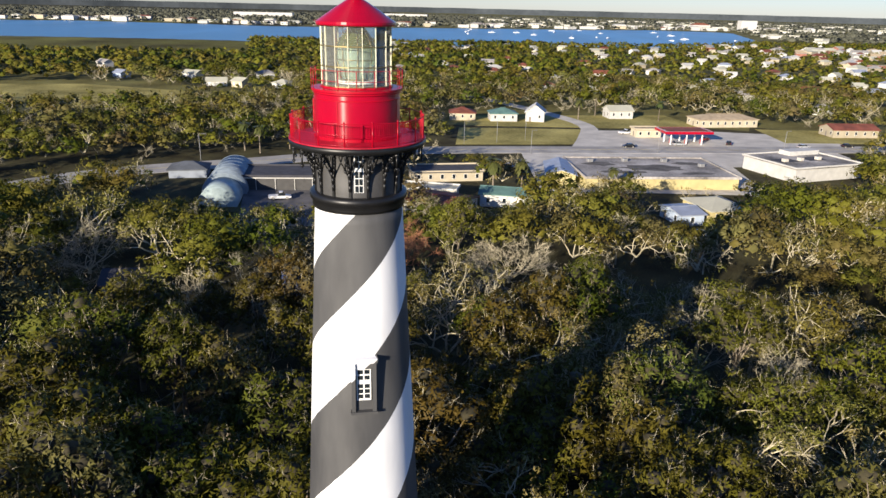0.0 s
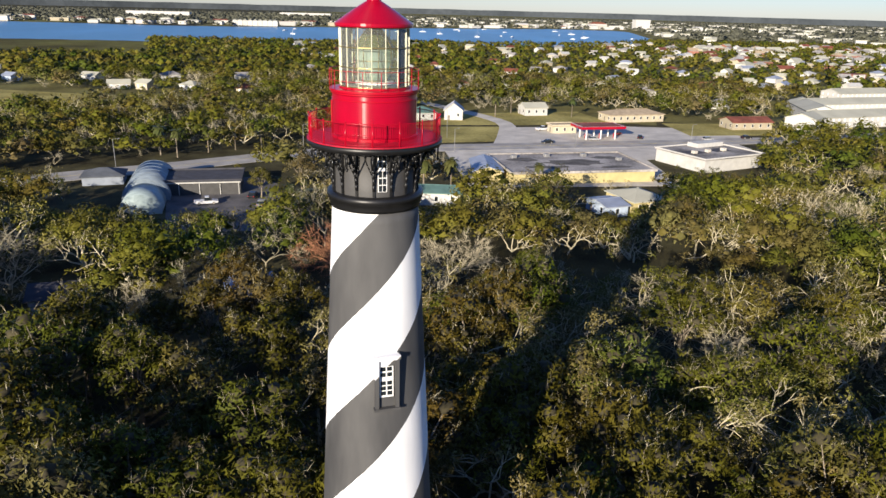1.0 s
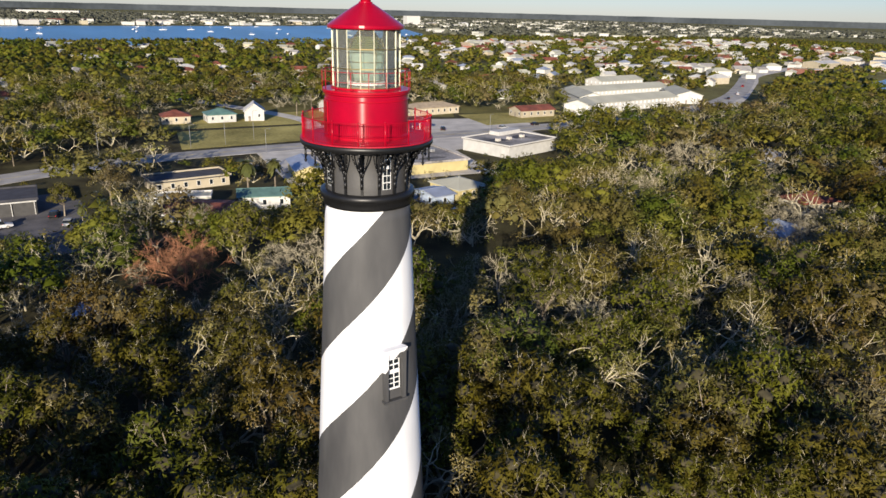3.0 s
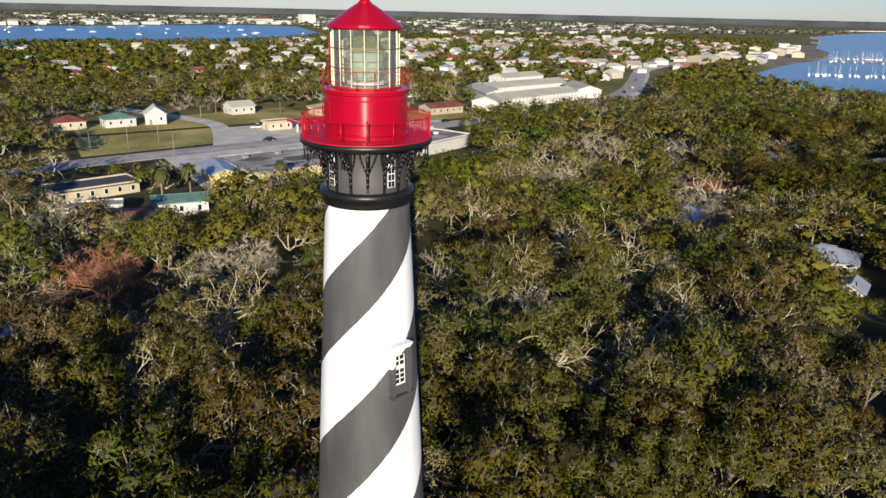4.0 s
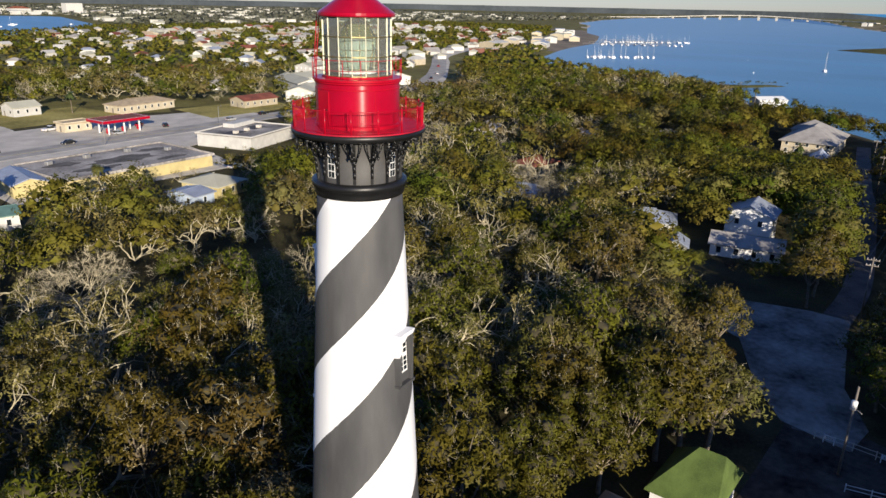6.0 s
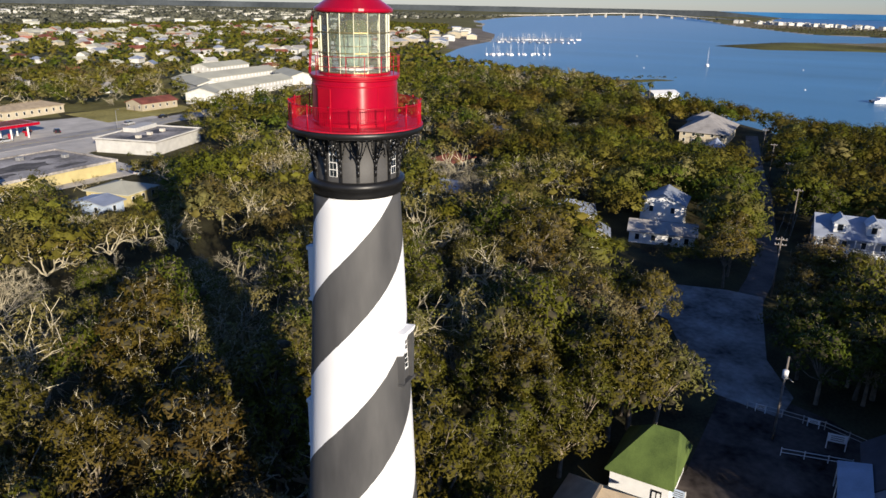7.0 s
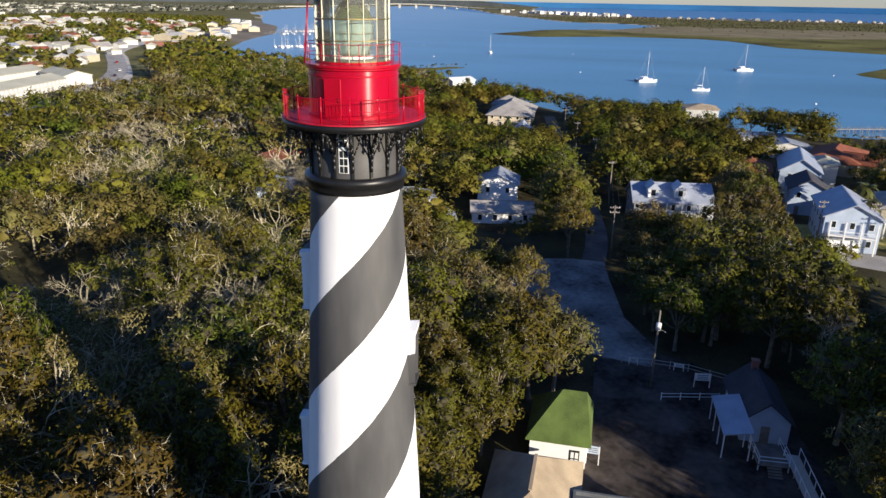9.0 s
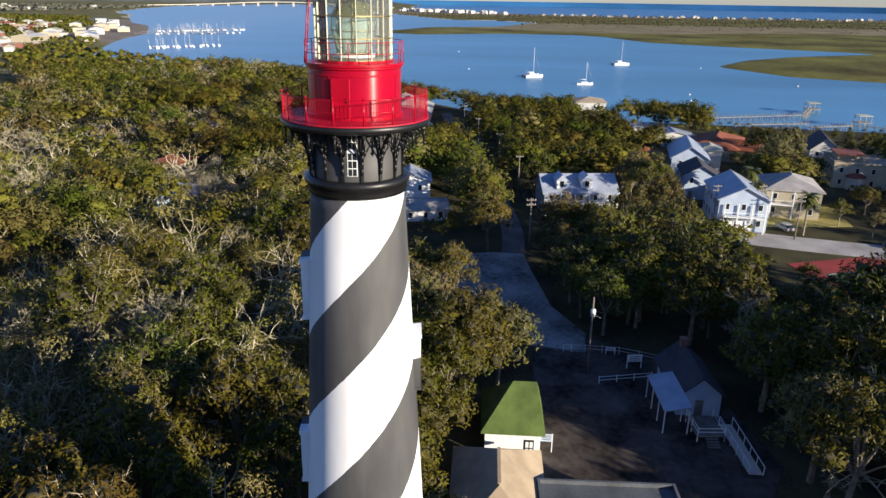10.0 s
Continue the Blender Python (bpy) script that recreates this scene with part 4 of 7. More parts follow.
def grow(rng, g, tw, p, d, ln, r, depth, lift):
    """A forking bare branch; its last forks carry twigs."""
    p = np.array(p, float)
    seg = 3 if r > 0.05 else 2
    for s in range(seg):
        q = p + d * ln / seg
        g.tube(tuple(p), tuple(q), r * (1 - 0.15 * s), r * (0.85 - 0.15 * s), 4 if r > 0.08 else 3, False)
        p = q
        d = d + rng.normal(size=3) * 0.26
        d = d / np.linalg.norm(d)
    if depth == 0:
        tw.append((p, d))
        return
    for k in range(3 if depth > 1 and rng.random() < 0.55 else 2):
        e = d + rng.normal(size=3) * 0.55 + np.array([0, 0, lift])
        e /= np.linalg.norm(e)
        grow(rng, g, tw, p, e, ln * rng.uniform(0.62, 0.88), r * 0.6, depth - 1, lift)


def twigs(rng, tw, per, length, thick):
    P = np.repeat(np.array([p for p, _ in tw]), per, 0)
    D = np.repeat(np.array([d for _, d in tw]), per, 0) + rng.normal(size=(len(P), 3)) * 0.55 + np.array([0, 0, 0.15])
    D /= np.linalg.norm(D, axis=1)[:, None]
    s = np.cross(D, rng.normal(size=D.shape))
    s /= np.linalg.norm(s, axis=1)[:, None]
    L = length * rng.uniform(0.5, 1.3, len(P))[:, None]
    base = P - D * L * rng.uniform(0.0, 0.5, len(P))[:, None]
    V = np.stack([base - s * thick, base + s * thick, base + D * L], 1).reshape(-1, 3)
    return V, np.arange(len(V)).reshape(-1, 3)


def make_tree(name, label, trunk, crown_mesh, group):
    ob = thing(name, label, "tree", None, group)
    part("trunk", trunk, None, ob)
    part("crown", crown_mesh, None, ob)
    return ob


OAKS = []
for i in range(7):
    rng = np.random.default_rng(100 + i)
    H, R = 12.0 + rng.uniform(-1.5, 2), 5.3 + rng.uniform(-0.7, 0.8)
    bl = blobs_of(rng, 34, R, H, 3.0, 0.16, 0.33)
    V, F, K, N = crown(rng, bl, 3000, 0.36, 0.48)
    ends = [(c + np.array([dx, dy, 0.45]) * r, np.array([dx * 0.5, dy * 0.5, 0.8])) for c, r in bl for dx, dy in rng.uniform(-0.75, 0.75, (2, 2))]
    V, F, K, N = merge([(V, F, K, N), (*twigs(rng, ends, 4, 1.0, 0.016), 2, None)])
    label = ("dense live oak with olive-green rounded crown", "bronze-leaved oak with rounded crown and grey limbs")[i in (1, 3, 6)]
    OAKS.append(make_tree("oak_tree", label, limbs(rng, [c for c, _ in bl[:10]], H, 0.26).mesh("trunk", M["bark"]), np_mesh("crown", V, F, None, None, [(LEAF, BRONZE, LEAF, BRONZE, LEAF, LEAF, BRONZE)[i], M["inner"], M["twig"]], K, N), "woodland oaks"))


def branchy(rng, depth, main, spread, per, size, cluster):
    """Forked pale limbs with small leaf sprays round their ends."""
    g, tw = Geo(), []
    for k in range(main):
        a = rng.uniform(0, 6.28)
        d = np.array([math.cos(a) * spread, math.sin(a) * spread, 0.72])
        grow(rng, g, tw, (0, 0, 2.6), d / np.linalg.norm(d), 3.3, 0.20, depth, 0.10)
    tips = np.repeat(np.array([p for p, _ in tw]), per, 0)
    off = rng.normal(size=tips.shape)
    P = tips + off * cluster * np.array([1, 1, 0.6])
    nn = off + np.array([0, 0, 0.8])
    nn /= np.linalg.norm(nn, axis=1)[:, None]
    return g, tw, (*leaf_sprays(P, nn, size * 0.34, size * 0.62, rng), np.repeat(unit(off + nn * 0.5), 3, 0))


for i in range(6):
    rng = np.random.default_rng(150 + i)
    g, tw, (V, F, N) = branchy(rng, 3, 5, 0.85, 32, 0.28, 0.5)
    g.tube((0, 0, -0.3), (0, 0, 2.7), 0.27, 0.2, 7, False)
    OAKS.append(make_tree("oak_tree", "thin-leaved grey-green oak with pale crooked limbs", g.mesh("trunk", M["twig"]), np_mesh("crown", V, F, (SAGE, LEAF, SAGE)[i % 3], normals=N), "woodland oaks"))
BARE = []
for i in range(4):
    rng = np.random.default_rng(200 + i)
    g, tw = Geo(), []
    g.tube((0, 0, -0.3), (0, 0, 3.0), 0.24, 0.19, 6, False)
    for k in range(4):
        a = rng.uniform(0, 6.28)
        d = np.array([math.cos(a) * 0.75, math.sin(a) * 0.75, 0.72])
        grow(rng, g, tw, (0, 0, 2.9), d / np.linalg.norm(d), 3.3, 0.12, 4, 0.10)
    V, F = twigs(rng, tw, 10, 1.0, 0.015)
    BARE.append(make_tree("bare_tree", "leafless winter tree with pale grey branches", g.mesh("trunk", M["twig"]), np_mesh("crown", V, F, M["twig"]), "bare trees"))


def palm(i):
    rng = np.random.default_rng(300 + i)
    H = rng.uniform(6, 9)
    t = Geo().lathe([(0.24, -0.2), (0.19, H * 0.3), (0.17, H * 0.8), (0.24, H - 0.3), (0.1, H + 0.1)], 8)
    V, F, o = [], [], 0
    for k in range(40):
        a, up = k * 2.4 + rng.uniform(-0.2, 0.2), rng.uniform(-0.9, 1.0)
        L = rng.uniform(1.5, 2.1)
        for s in range(4):
            u0 = s / 4
            for uu in (u0, u0 + 0.25):
                x = L * uu
                z = H + x * up - 1.1 * uu * uu * L * 0.6
                wd = 0.42 * math.sin(max(0.12, uu) * 2.9) + 0.03
                for sd in (-1, 1):
                    V.append((x * math.cos(a) - sd * wd * math.sin(a), x * math.sin(a) + sd * wd * math.cos(a), z - 0.12 * abs(sd)))
            F += [(o, o + 1, o + 3), (o, o + 3, o + 2)]
            o += 4
    return make_tree("palm_tree", "cabbage palm with a round head of fronds", t.mesh("trunk", M["bark"]), np_mesh("crown", np.array(V), np.array(F), M["frond"]), "palms")


PALMS = [palm(i) for i in range(3)]

# ---- buildings ----
YARDS = []      # places kept free of tall trees: x, y, radius, open length towards the camera
WIN = Geo().box((0, 0, 0), (0.10, 1.0, 1.4)).mesh("window", M["white"])
WPANE = Geo().box((0.045, 0, 0), (0.04, 0.82, 1.22)).mesh("pane", M["pane"])


def add_windows(ob, w, d, h, storeys, step=3.2, sides=(0, 1, 2, 3), panes=True):
    """Framed windows along the walls of a house."""
    hs = h / storeys
    for s in range(storeys):
        z = hs * s + hs * 0.55
        for side in sides:
            ln, off, rot = ((w, d / 2, -90), (d, w / 2, 0), (w, d / 2, 90), (d, w / 2, 180))[side]
            n = max(1, int(ln / step))
            for i in range(n):
                t = (i + 0.5) / n * ln - ln / 2
                x, y = ((t, -off), (off, t), (t, off), (-off, t))[side]
                if s == 0 and i == n // 2 and side == 3:
                    dr = part("door", Geo().box((0, 0, 0), (0.1, 0.95, 2.05), 0, 0.02), M["wood"], ob)
                    dr.matrix_basis = pose(x, y, 1.05, 0, 0, rot)
                    part("handle", Geo().box((0.07, 0.36, 0), (0.06, 0.05, 0.12)), M["black"], dr)
                    continue
                wn_ = part("window", WIN, None, ob)
                wn_.matrix_basis = pose(x, y, z, 0, 0, rot)
                if panes:
                    part("pane", WPANE, None, wn_)


def roof_geo(kind, w, d, h, rise, over, thick=0.22, hipped=None):
    """A roof with thickness; the ridge runs along w."""
    W, D = w / 2 + over, d / 2 + over
    g = Geo()
    if kind == "flat":
        g.box((0, 0, h + 0.12), (w + 2 * over, d + 2 * over, 0.25))
        return g
    k = 0 if kind == "gable" else (hipped or min(W * 0.98, D))
    drop = rise / D * over
    e0, e1 = h - drop, h - drop + thick
    if kind == "gable":
        vs = [(-W, -D, e0), (W, -D, e0), (W, 0, h + rise), (-W, 0, h + rise), (-W, D, e0), (W, D, e0)]
        vs += [(x, y, z + thick) for x, y, z in vs]
        fs = [(0, 3, 2, 1), (3, 4, 5, 2), (6, 7, 8, 9), (9, 8, 11, 10), (0, 1, 7, 6), (5, 4, 10, 11), (1, 2, 8, 7), (2, 5, 11, 8), (4, 3, 9, 10), (3, 0, 6, 9)]
    else:
        vs = [(-W, -D, e0), (W, -D, e0), (W, D, e0), (-W, D, e0), (-W, -D, e1), (W, -D, e1), (W, D, e1), (-W, D, e1), (-W + k, 0, h + rise), (W - k, 0, h + rise)]
        fs = [(3, 2, 1, 0), (0, 1, 5, 4), (1, 2, 6, 5), (2, 3, 7, 6), (3, 0, 4, 7), (4, 5, 9, 8), (5, 6, 9), (6, 7, 8, 9), (7, 4, 8)]
    return g.add(vs, fs)


def house(label, x, y, w, d, rot, h, kind, rise, wall, roofm, storeys=1, windows=True, over=0.5, yard=None, name="house", ridge_cap=True, category="house", group="", panes=True, sides=(0, 1, 2, 3)):
    ob = thing(name, label, category, pose(x, y, 0, 0, 0, rot), group)
    g = Geo().box((0, 0, h / 2 - 0.15), (w, d, h + 0.3))
    if kind == "gable":
        for s in (-1, 1):
            X = s * w / 2
            g.add([(X, -d / 2, h), (X, d / 2, h), (X, 0, h + rise * (1 - 0.0)), (X - s * 0.2, -d / 2, h), (X - s * 0.2, d / 2, h), (X - s * 0.2, 0, h + rise)],
                  [(0, 1, 2), (5, 4, 3), (0, 3, 4, 1), (1, 4, 5, 2), (2, 5, 3, 0)])
    part("wall", g, M[wall], ob)
    rf = part("roof", roof_geo(kind, w, d, h, rise, over), M[roofm], ob)
    if kind == "flat" and group != "distant town":
        W, D = w / 2 + over, d / 2 + over
        for px, py, sx, sy in ((0, D - 0.12, 2 * W, 0.24), (0, -D + 0.12, 2 * W, 0.24), (W - 0.12, 0, 0.24, 2 * D - 0.5), (-W + 0.12, 0, 0.24, 2 * D - 0.5)):
            part("parapet", Geo().box((px, py, h + 0.45), (sx, sy, 0.4)), M[roofm if wall in ("dark", "yellow_wall") or roofm == "slate_roof" else wall], rf)
    if windows:
        add_windows(ob, w, d, h, storeys, sides=sides, panes=panes)
        if kind != "flat" and ridge_cap:
            part("ridge_cap", Geo().box((0, 0, h + rise + 0.2), (max(0.6, w + (1 if kind == "gable" else -d)), 0.3, 0.1)), M[roofm], rf)
    YARDS.append((x, y, max(w, d) * (0.62 if (yard is None or yard > 6) else 0.45), yard if yard is not None else 22))
    return ob


def chimney(ob, x, y, z0, z1, m="brick_wall"):
    part("chimney", Geo().box((x, y, (z0 + z1) / 2), (0.7, 0.7, z1 - z0)).box((x, y, z1 + 0.08), (0.9, 0.9, 0.16)), M[m], ob)


# lighthouse grounds
gh = house("small white house with a mossy green hip roof", 30.3, 27.1, 5.8, 7.6, 92, 3.3, "hip", 3.6, "white", "green_roof", windows=False, over=0.45, yard=6)
for ob in gh.children:
    if ob.name.startswith("roof"):
        geo = roof_geo("hip", 5.8, 7.6, 3.3, 3.6, 0.45)
        geo.v[8], geo.v[9] = (-2.5, 0, 6.9), (0.0, 0, 6.9)      # ridge set towards one end
        ob.data = geo.mesh("roof", M["green_roof"])
dr = part("door", Geo().box((0, 0, 0), (0.12, 1.0, 2.1), 0, 0.02), M["black"], gh, "dark glazed door")
dr.matrix_basis = pose(-1.75, 3.82, 1.1, 0, 0, 90)
for zz in (-0.35, 0.5):
    for yy in (-0.22, 0.22):
        part("pane", Geo().box((0.06, yy, zz), (0.03, 0.32, 0.7)), M["white"], dr)
tan = house("low house with a sunlit tan hip roof", 16.4, 28.3, 13.0, 7.8, 2, 3.2, "hip", 2.9, "white_wall", "tan_roof", over=0.5, yard=5)
# Dark blue-grey roofing puts shade into this grey roof's colour.
house("low outbuilding with a flat grey roof", 11.9, 18.1, 12.5, 12.2, 3, 3.3, "flat", 0, "white_wall", "slate_roof", over=0.2, yard=5)
# White walls take the blue siding: bluish shade put into their colour.
lodge = house("white cottage with a dark gable roof under trees", 41.3, 5.7, 8.8, 5.0, 4, 2.8, "gable", 2.2, "blue_wall", "dark_roof", over=0.5, yard=6)
chimney(lodge, 3.5, 0, 4.4, 6.0)
porch = thing("porch_roof", "pale metal porch roof on white posts", "porch", pose(36.6, 9.1, 0, 0, 0, 4))
part("roof", Geo().add([(-4, -1.5, 3.5), (4, -1.5, 3.5), (4, 1.5, 2.9), (-4, 1.5, 2.9), (-4, -1.5, 3.6), (4, -1.5, 3.6), (4, 1.5, 3.0), (-4, 1.5, 3.0)],
                       [(3, 2, 1, 0), (4, 5, 6, 7), (0, 1, 5, 4), (1, 2, 6, 5), (2, 3, 7, 6), (3, 0, 4, 7)]), M["metal_roof"], porch)
for x in (-3.8, -1.3, 1.3, 3.8):
    for y in (-1.35, 1.35):
        part("post", Geo().box((x, y, 1.45), (0.12, 0.12, 2.95), 0, 0.02), M["white"], porch)
deck = thing("deck", "white-railed wooden deck with steps", "deck", pose(33.6, 5.4, 0, 0, 0, 6))
part("floor", Geo().box((0, 0, 0.75), (4.0, 3.2, 0.15)), M["wood"], deck)
for x, y in ((-1.9, -1.5), (-1.9, 1.5), (1.9, -1.5), (1.9, 1.5), (0, 1.5), (0, -1.5)):
    part("post", Geo().box((x, y, 0.9), (0.1, 0.1, 1.8)), M["white"], deck)
for z in (1.25, 1.7):
    for y in (-1.5, 1.5):
        part("rail", Geo().box((0, y, z), (3.8, 0.06, 0.09)), M["white"], deck)
    part("rail", Geo().box((-1.9, 0, z), (0.06, 3.0, 0.09)), M["white"], deck)
for k in range(4):
    part("step", Geo().box((-2.2 - 0.28 * k, 0, 0.62 - 0.17 * k), (0.3, 1.4, 0.06)), M["wood"], deck)
ramp = thing("ramp", "long wooden ramp with white rails", "ramp", pose(0, 0, 0))
a, b = Vector((34.3, 3.0, 0.75)), Vector((26.3, 2.0, 0.12))
part("floor", Geo().add([a + Vector((0, 0.7, 0)), a - Vector((0, 0.7, 0)), b - Vector((0, 0.7, 0)), b + Vector((0, 0.7, 0)), a + Vector((0, 0.7, -0.12)), a - Vector((0, 0.7, 0.12)), b - Vector((0, 0.7, 0.12)), b + Vector((0, 0.7, -0.12))],
                        [(0, 1, 2, 3), (7, 6, 5, 4), (0, 3, 7, 4), (1, 5, 6, 2), (0, 4, 5, 1), (3, 2, 6, 7)]), M["concrete"], ramp)
for s in (-0.7, 0.7):
    part("rail", Geo().tube(a + Vector((0, s, 0.95)), b + Vector((0, s, 0.95)), 0.05, 0.05, 6), M["white"], ramp)
    for i in range(6):
        p = a.lerp(b, i / 5) + Vector((0, s, 0))
        part("post", Geo().tube(p - Vector((0, 0, p.z)), p + Vector((0, 0, 0.95)), 0.05, 0.05, 6), M["white"], ramp)


def fence(label, line, h, m, step=2.0, name="fence"):
    ob = thing(name, label, "fence")
    for i in range(len(line) - 1):
        p, q = Vector((*line[i], 0)), Vector((*line[i + 1], 0))
        k = max(1, int((q - p).length / step))
        for j in range(k + (i == len(line) - 2)):
            c = p.lerp(q, j / k)
            part("post", Geo().box((c.x, c.y, h / 2), (0.1, 0.1, h + 0.1)), M[m], ob)
        for z in (h * 0.45, h * 0.9):
            part("rail", Geo().tube(p + Vector((0, 0, z)), q + Vector((0, 0, z)), 0.04, 0.04, 4), M[m], ob)
    return ob


fence("white wooden rail fence across the yard", [(43, 16.1), (44.9, 9.3)], 1.0, "white")
fence("pale chain fence at the gate", [(51.2, 21), (51.4, 17.1), (51.3, 12.5), (49.6, 7.4), (45.1, 6.8)], 1.1, "concrete")
fence("brown wooden fence beside the car park", [(73.5, 42.8), (79, 45.1), (86.4, 44.9)], 1.2, "brick_wall")


def board(label, x, y, rot, w=1.9, h=1.0, z=1.5, m="white"):
    ob = thing("notice_board", label, "sign", pose(x, y, 0, 0, 0, rot))
    part("panel", Geo().box((0, 0, z), (0.06, w, h), 0, 0.01), M[m], ob)
    for i in range(3):
        part("text_bar", Geo().box((-0.035, 0, z + h * (0.25 - 0.25 * i)), (0.012, w * 0.7, h * 0.09)), M["dark"], ob)
    for s in (-1, 1):
        part("post", Geo().box((0, s * w / 2, (z + h / 2) / 2), (0.1, 0.1, z + h / 2 + 0.1)), M["white"], ob)


board("white notice board on two posts beside the gate", 47.5, 11.1, 10)
board("pale blue board on two posts beside the small house", 27.7, 23.4, 0, 1.3, 0.9, 1.8, "blue_wall")
board("white panel on the chain fence", 51.1, 19.5, 0, 1.1, 0.5, 0.8)
board("white panel hung on the chain fence", 51.1, 13.7, 0, 1.2, 0.5, 0.8)

# street towards the shore
hh = house("two-storey white house with a pale blue metal roof", 122, 51.4, 8.5, 9, 8, 6.2, "gable", 2.0, "white", "metal_roof", 2, yard=17)
house("low white wing with a grey roof", 111.5, 48.6, 13, 7.5, -76, 2.5, "gable", 1.4, "white", "grey_roof", yard=18)
house("small shed with a pale roof in the trees", 100.9, 58.8, 5, 4, 20, 2.8, "gable", 1.2, "white_wall", "metal_roof", yard=5, windows=False, name="shed", category="shed")
hg = house("large blue-grey house with dormers and porches", 122.5, 13.2, 16.5, 9.6, -80, 5.2, "gable", 3.0, "grey_wall", "metal_roof", 2, yard=12)
for x in (-4.4, 1.3):
    dm = part("dormer", Geo().box((x, -3.0, 7.0), (2.2, 2.8, 1.9)), M["white"], hg, "white-fronted gabled dormer")
    part("roof", Geo().add([(x - 1.5, -4.7, 7.8), (x + 1.5, -4.7, 7.8), (x, -4.7, 9.2), (x - 1.5, -0.2, 7.8), (x + 1.5, -0.2, 7.8), (x, -0.2, 9.2)],
                           [(0, 1, 2), (5, 4, 3), (0, 2, 5, 3), (1, 4, 5, 2), (0, 3, 4, 1)]), M["metal_roof"], dm)
    part("pane", Geo().box((x, -4.43, 7.1), (0.9, 0.06, 1.2)), M["pane"], dm)
for i in range(6):
    part("post", Geo().box((-8.0 + 3.2 * i, -6.0, 2.6), (0.2, 0.2, 5.2)), M["white"], hg)
part("balcony", Geo().box((0, -5.5, 2.7), (16.5, 1.4, 0.2)), M["white"], hg)
part("rail", Geo().box((0, -6.1, 3.6), (16.5, 0.08, 0.1)).box((0, -6.1, 3.2), (16.5, 0.05, 0.06)), M["white"], hg)
house("wide beige house with a pale grey hip roof", 242.4, 68.5, 27, 16, 4, 4.8, "hip", 4.2, "beige_wall", "grey_roof", 2, yard=17, over=1.0)
house("rear wing with a pale hip roof", 255.3, 72.6, 12, 12, 4, 5.6, "hip", 3.2, "beige_wall", "grey_roof", yard=6, windows=False)
gz = thing("gazebo", "small white gazebo with a pale pointed roof", "gazebo", pose(214.1, 59.8, 0))
part("roof", Geo().lathe([(3.4, 2.9), (3.5, 3.0), (1.2, 4.6), (0.2, 5.6), (0, 5.8)], 8, smooth=False), M["metal_roof"], gz)
for k in range(8):
    part("post", Geo().tube(polar(3.0, 45 * k, 0), polar(3.0, 45 * k, 3), 0.1, 0.1, 6), M["white"], gz)
part("floor", Geo().lathe([(0, 0.25), (3.2, 0.25), (3.2, 0)], 8, smooth=False), M["concrete"], gz)
YARDS.append((214.1, 59.8, 4, 9))

# shore houses
bh = house("two-storey pale blue house with a blue metal gable roof", 118.6, -21.2, 16, 10.0, -4, 6.8, "gable", 2.6, "blue_wall", "metal_roof", 2, yard=19)
part("balcony", Geo().box((-8.8, 0, 3.4), (1.8, 8.4, 0.2)), M["white"], bh)
for y in (-4.1, -1.4, 1.4, 4.1):
    part("post", Geo().box((-9.6, y, 3.2), (0.25, 0.25, 6.4)), M["white"], bh)
part("rail", Geo().box((-9.6, 0, 4.4), (0.08, 8.4, 0.1)), M["white"], bh)
be = house("two-storey cream house with balconies and a grey hip roof", 128.9, -36, 14, 11.5, -10, 6.4, "hip", 2.4, "beige_wall", "grey_roof", 2, yard=19)
part("balcony", Geo().box((-7.8, 2.5, 3.3), (1.8, 5, 0.2)), M["white"], be)
part("rail", Geo().box((-8.6, 2.5, 4.3), (0.08, 5, 0.1)), M["white"], be)
for y in (0.2, 4.8):
    part("post", Geo().box((-8.6, y, 3.2), (0.25, 0.25, 6.4)), M["white"], be)
house("narrow pale house with a dark roof", 140.9, -18.3, 11, 8, -6, 6.0, "gable", 2.2, "blue_wall", "dark_roof", 2, yard=9)
house("pale blue gabled house near the shore", 164.1, -20.9, 18, 9.5, -8, 6.0, "gable", 3.0, "blue_wall", "metal_roof", 2, yard=11)
house("house wing with a pale flat roof", 171, -28.5, 9, 6, -8, 6.2, "hip", 1.2, "white_wall", "pale_roof", yard=4)
house("sprawling house with terracotta tile hip roof", 193.6, -36.9, 24, 14, -20, 3.8, "hip", 2.6, "beige_wall", "tile_roof", yard=12)
house("house wing with terracotta gable roof", 185.6, -42.4, 11, 8, 60, 3.6, "gable", 2.2, "beige_wall", "tile_roof", yard=4)
house("dark red tiled house beside the blue one", 164.3, -9.2, 11, 10, -8, 4.8, "hip", 2.2, "brick_wall", "tile_roof", yard=4)
house("white house with a steep dark blue roof", 186.3, -65.7, 16, 8, -14, 5.0, "gable", 3.4, "white_wall", "dark_roof", 2, yard=13)
th = house("cream stucco house with a round stair tower", 158.5, -64.5, 13, 15, -10, 6.2, "flat", 0, "beige_wall", "tan_roof", 2, yard=18, over=0.1)
part("stair_tower", Geo().lathe([(3.0, 0), (3.0, 7.4), (3.2, 7.5), (1.6, 8.6), (0, 9.4)], 20, smooth=False), M["beige_wall"], th, "round cream stair tower").matrix_basis = pose(-2, -10.2, 0)
part("upper_room", Geo().box((1.5, 3, 7.2), (7, 6, 1.8)), M["beige_wall"], th)
part("upper_roof", Geo().box((1.0, 3, 8.2), (8.6, 7, 0.2)), M["rust_roof"], th)
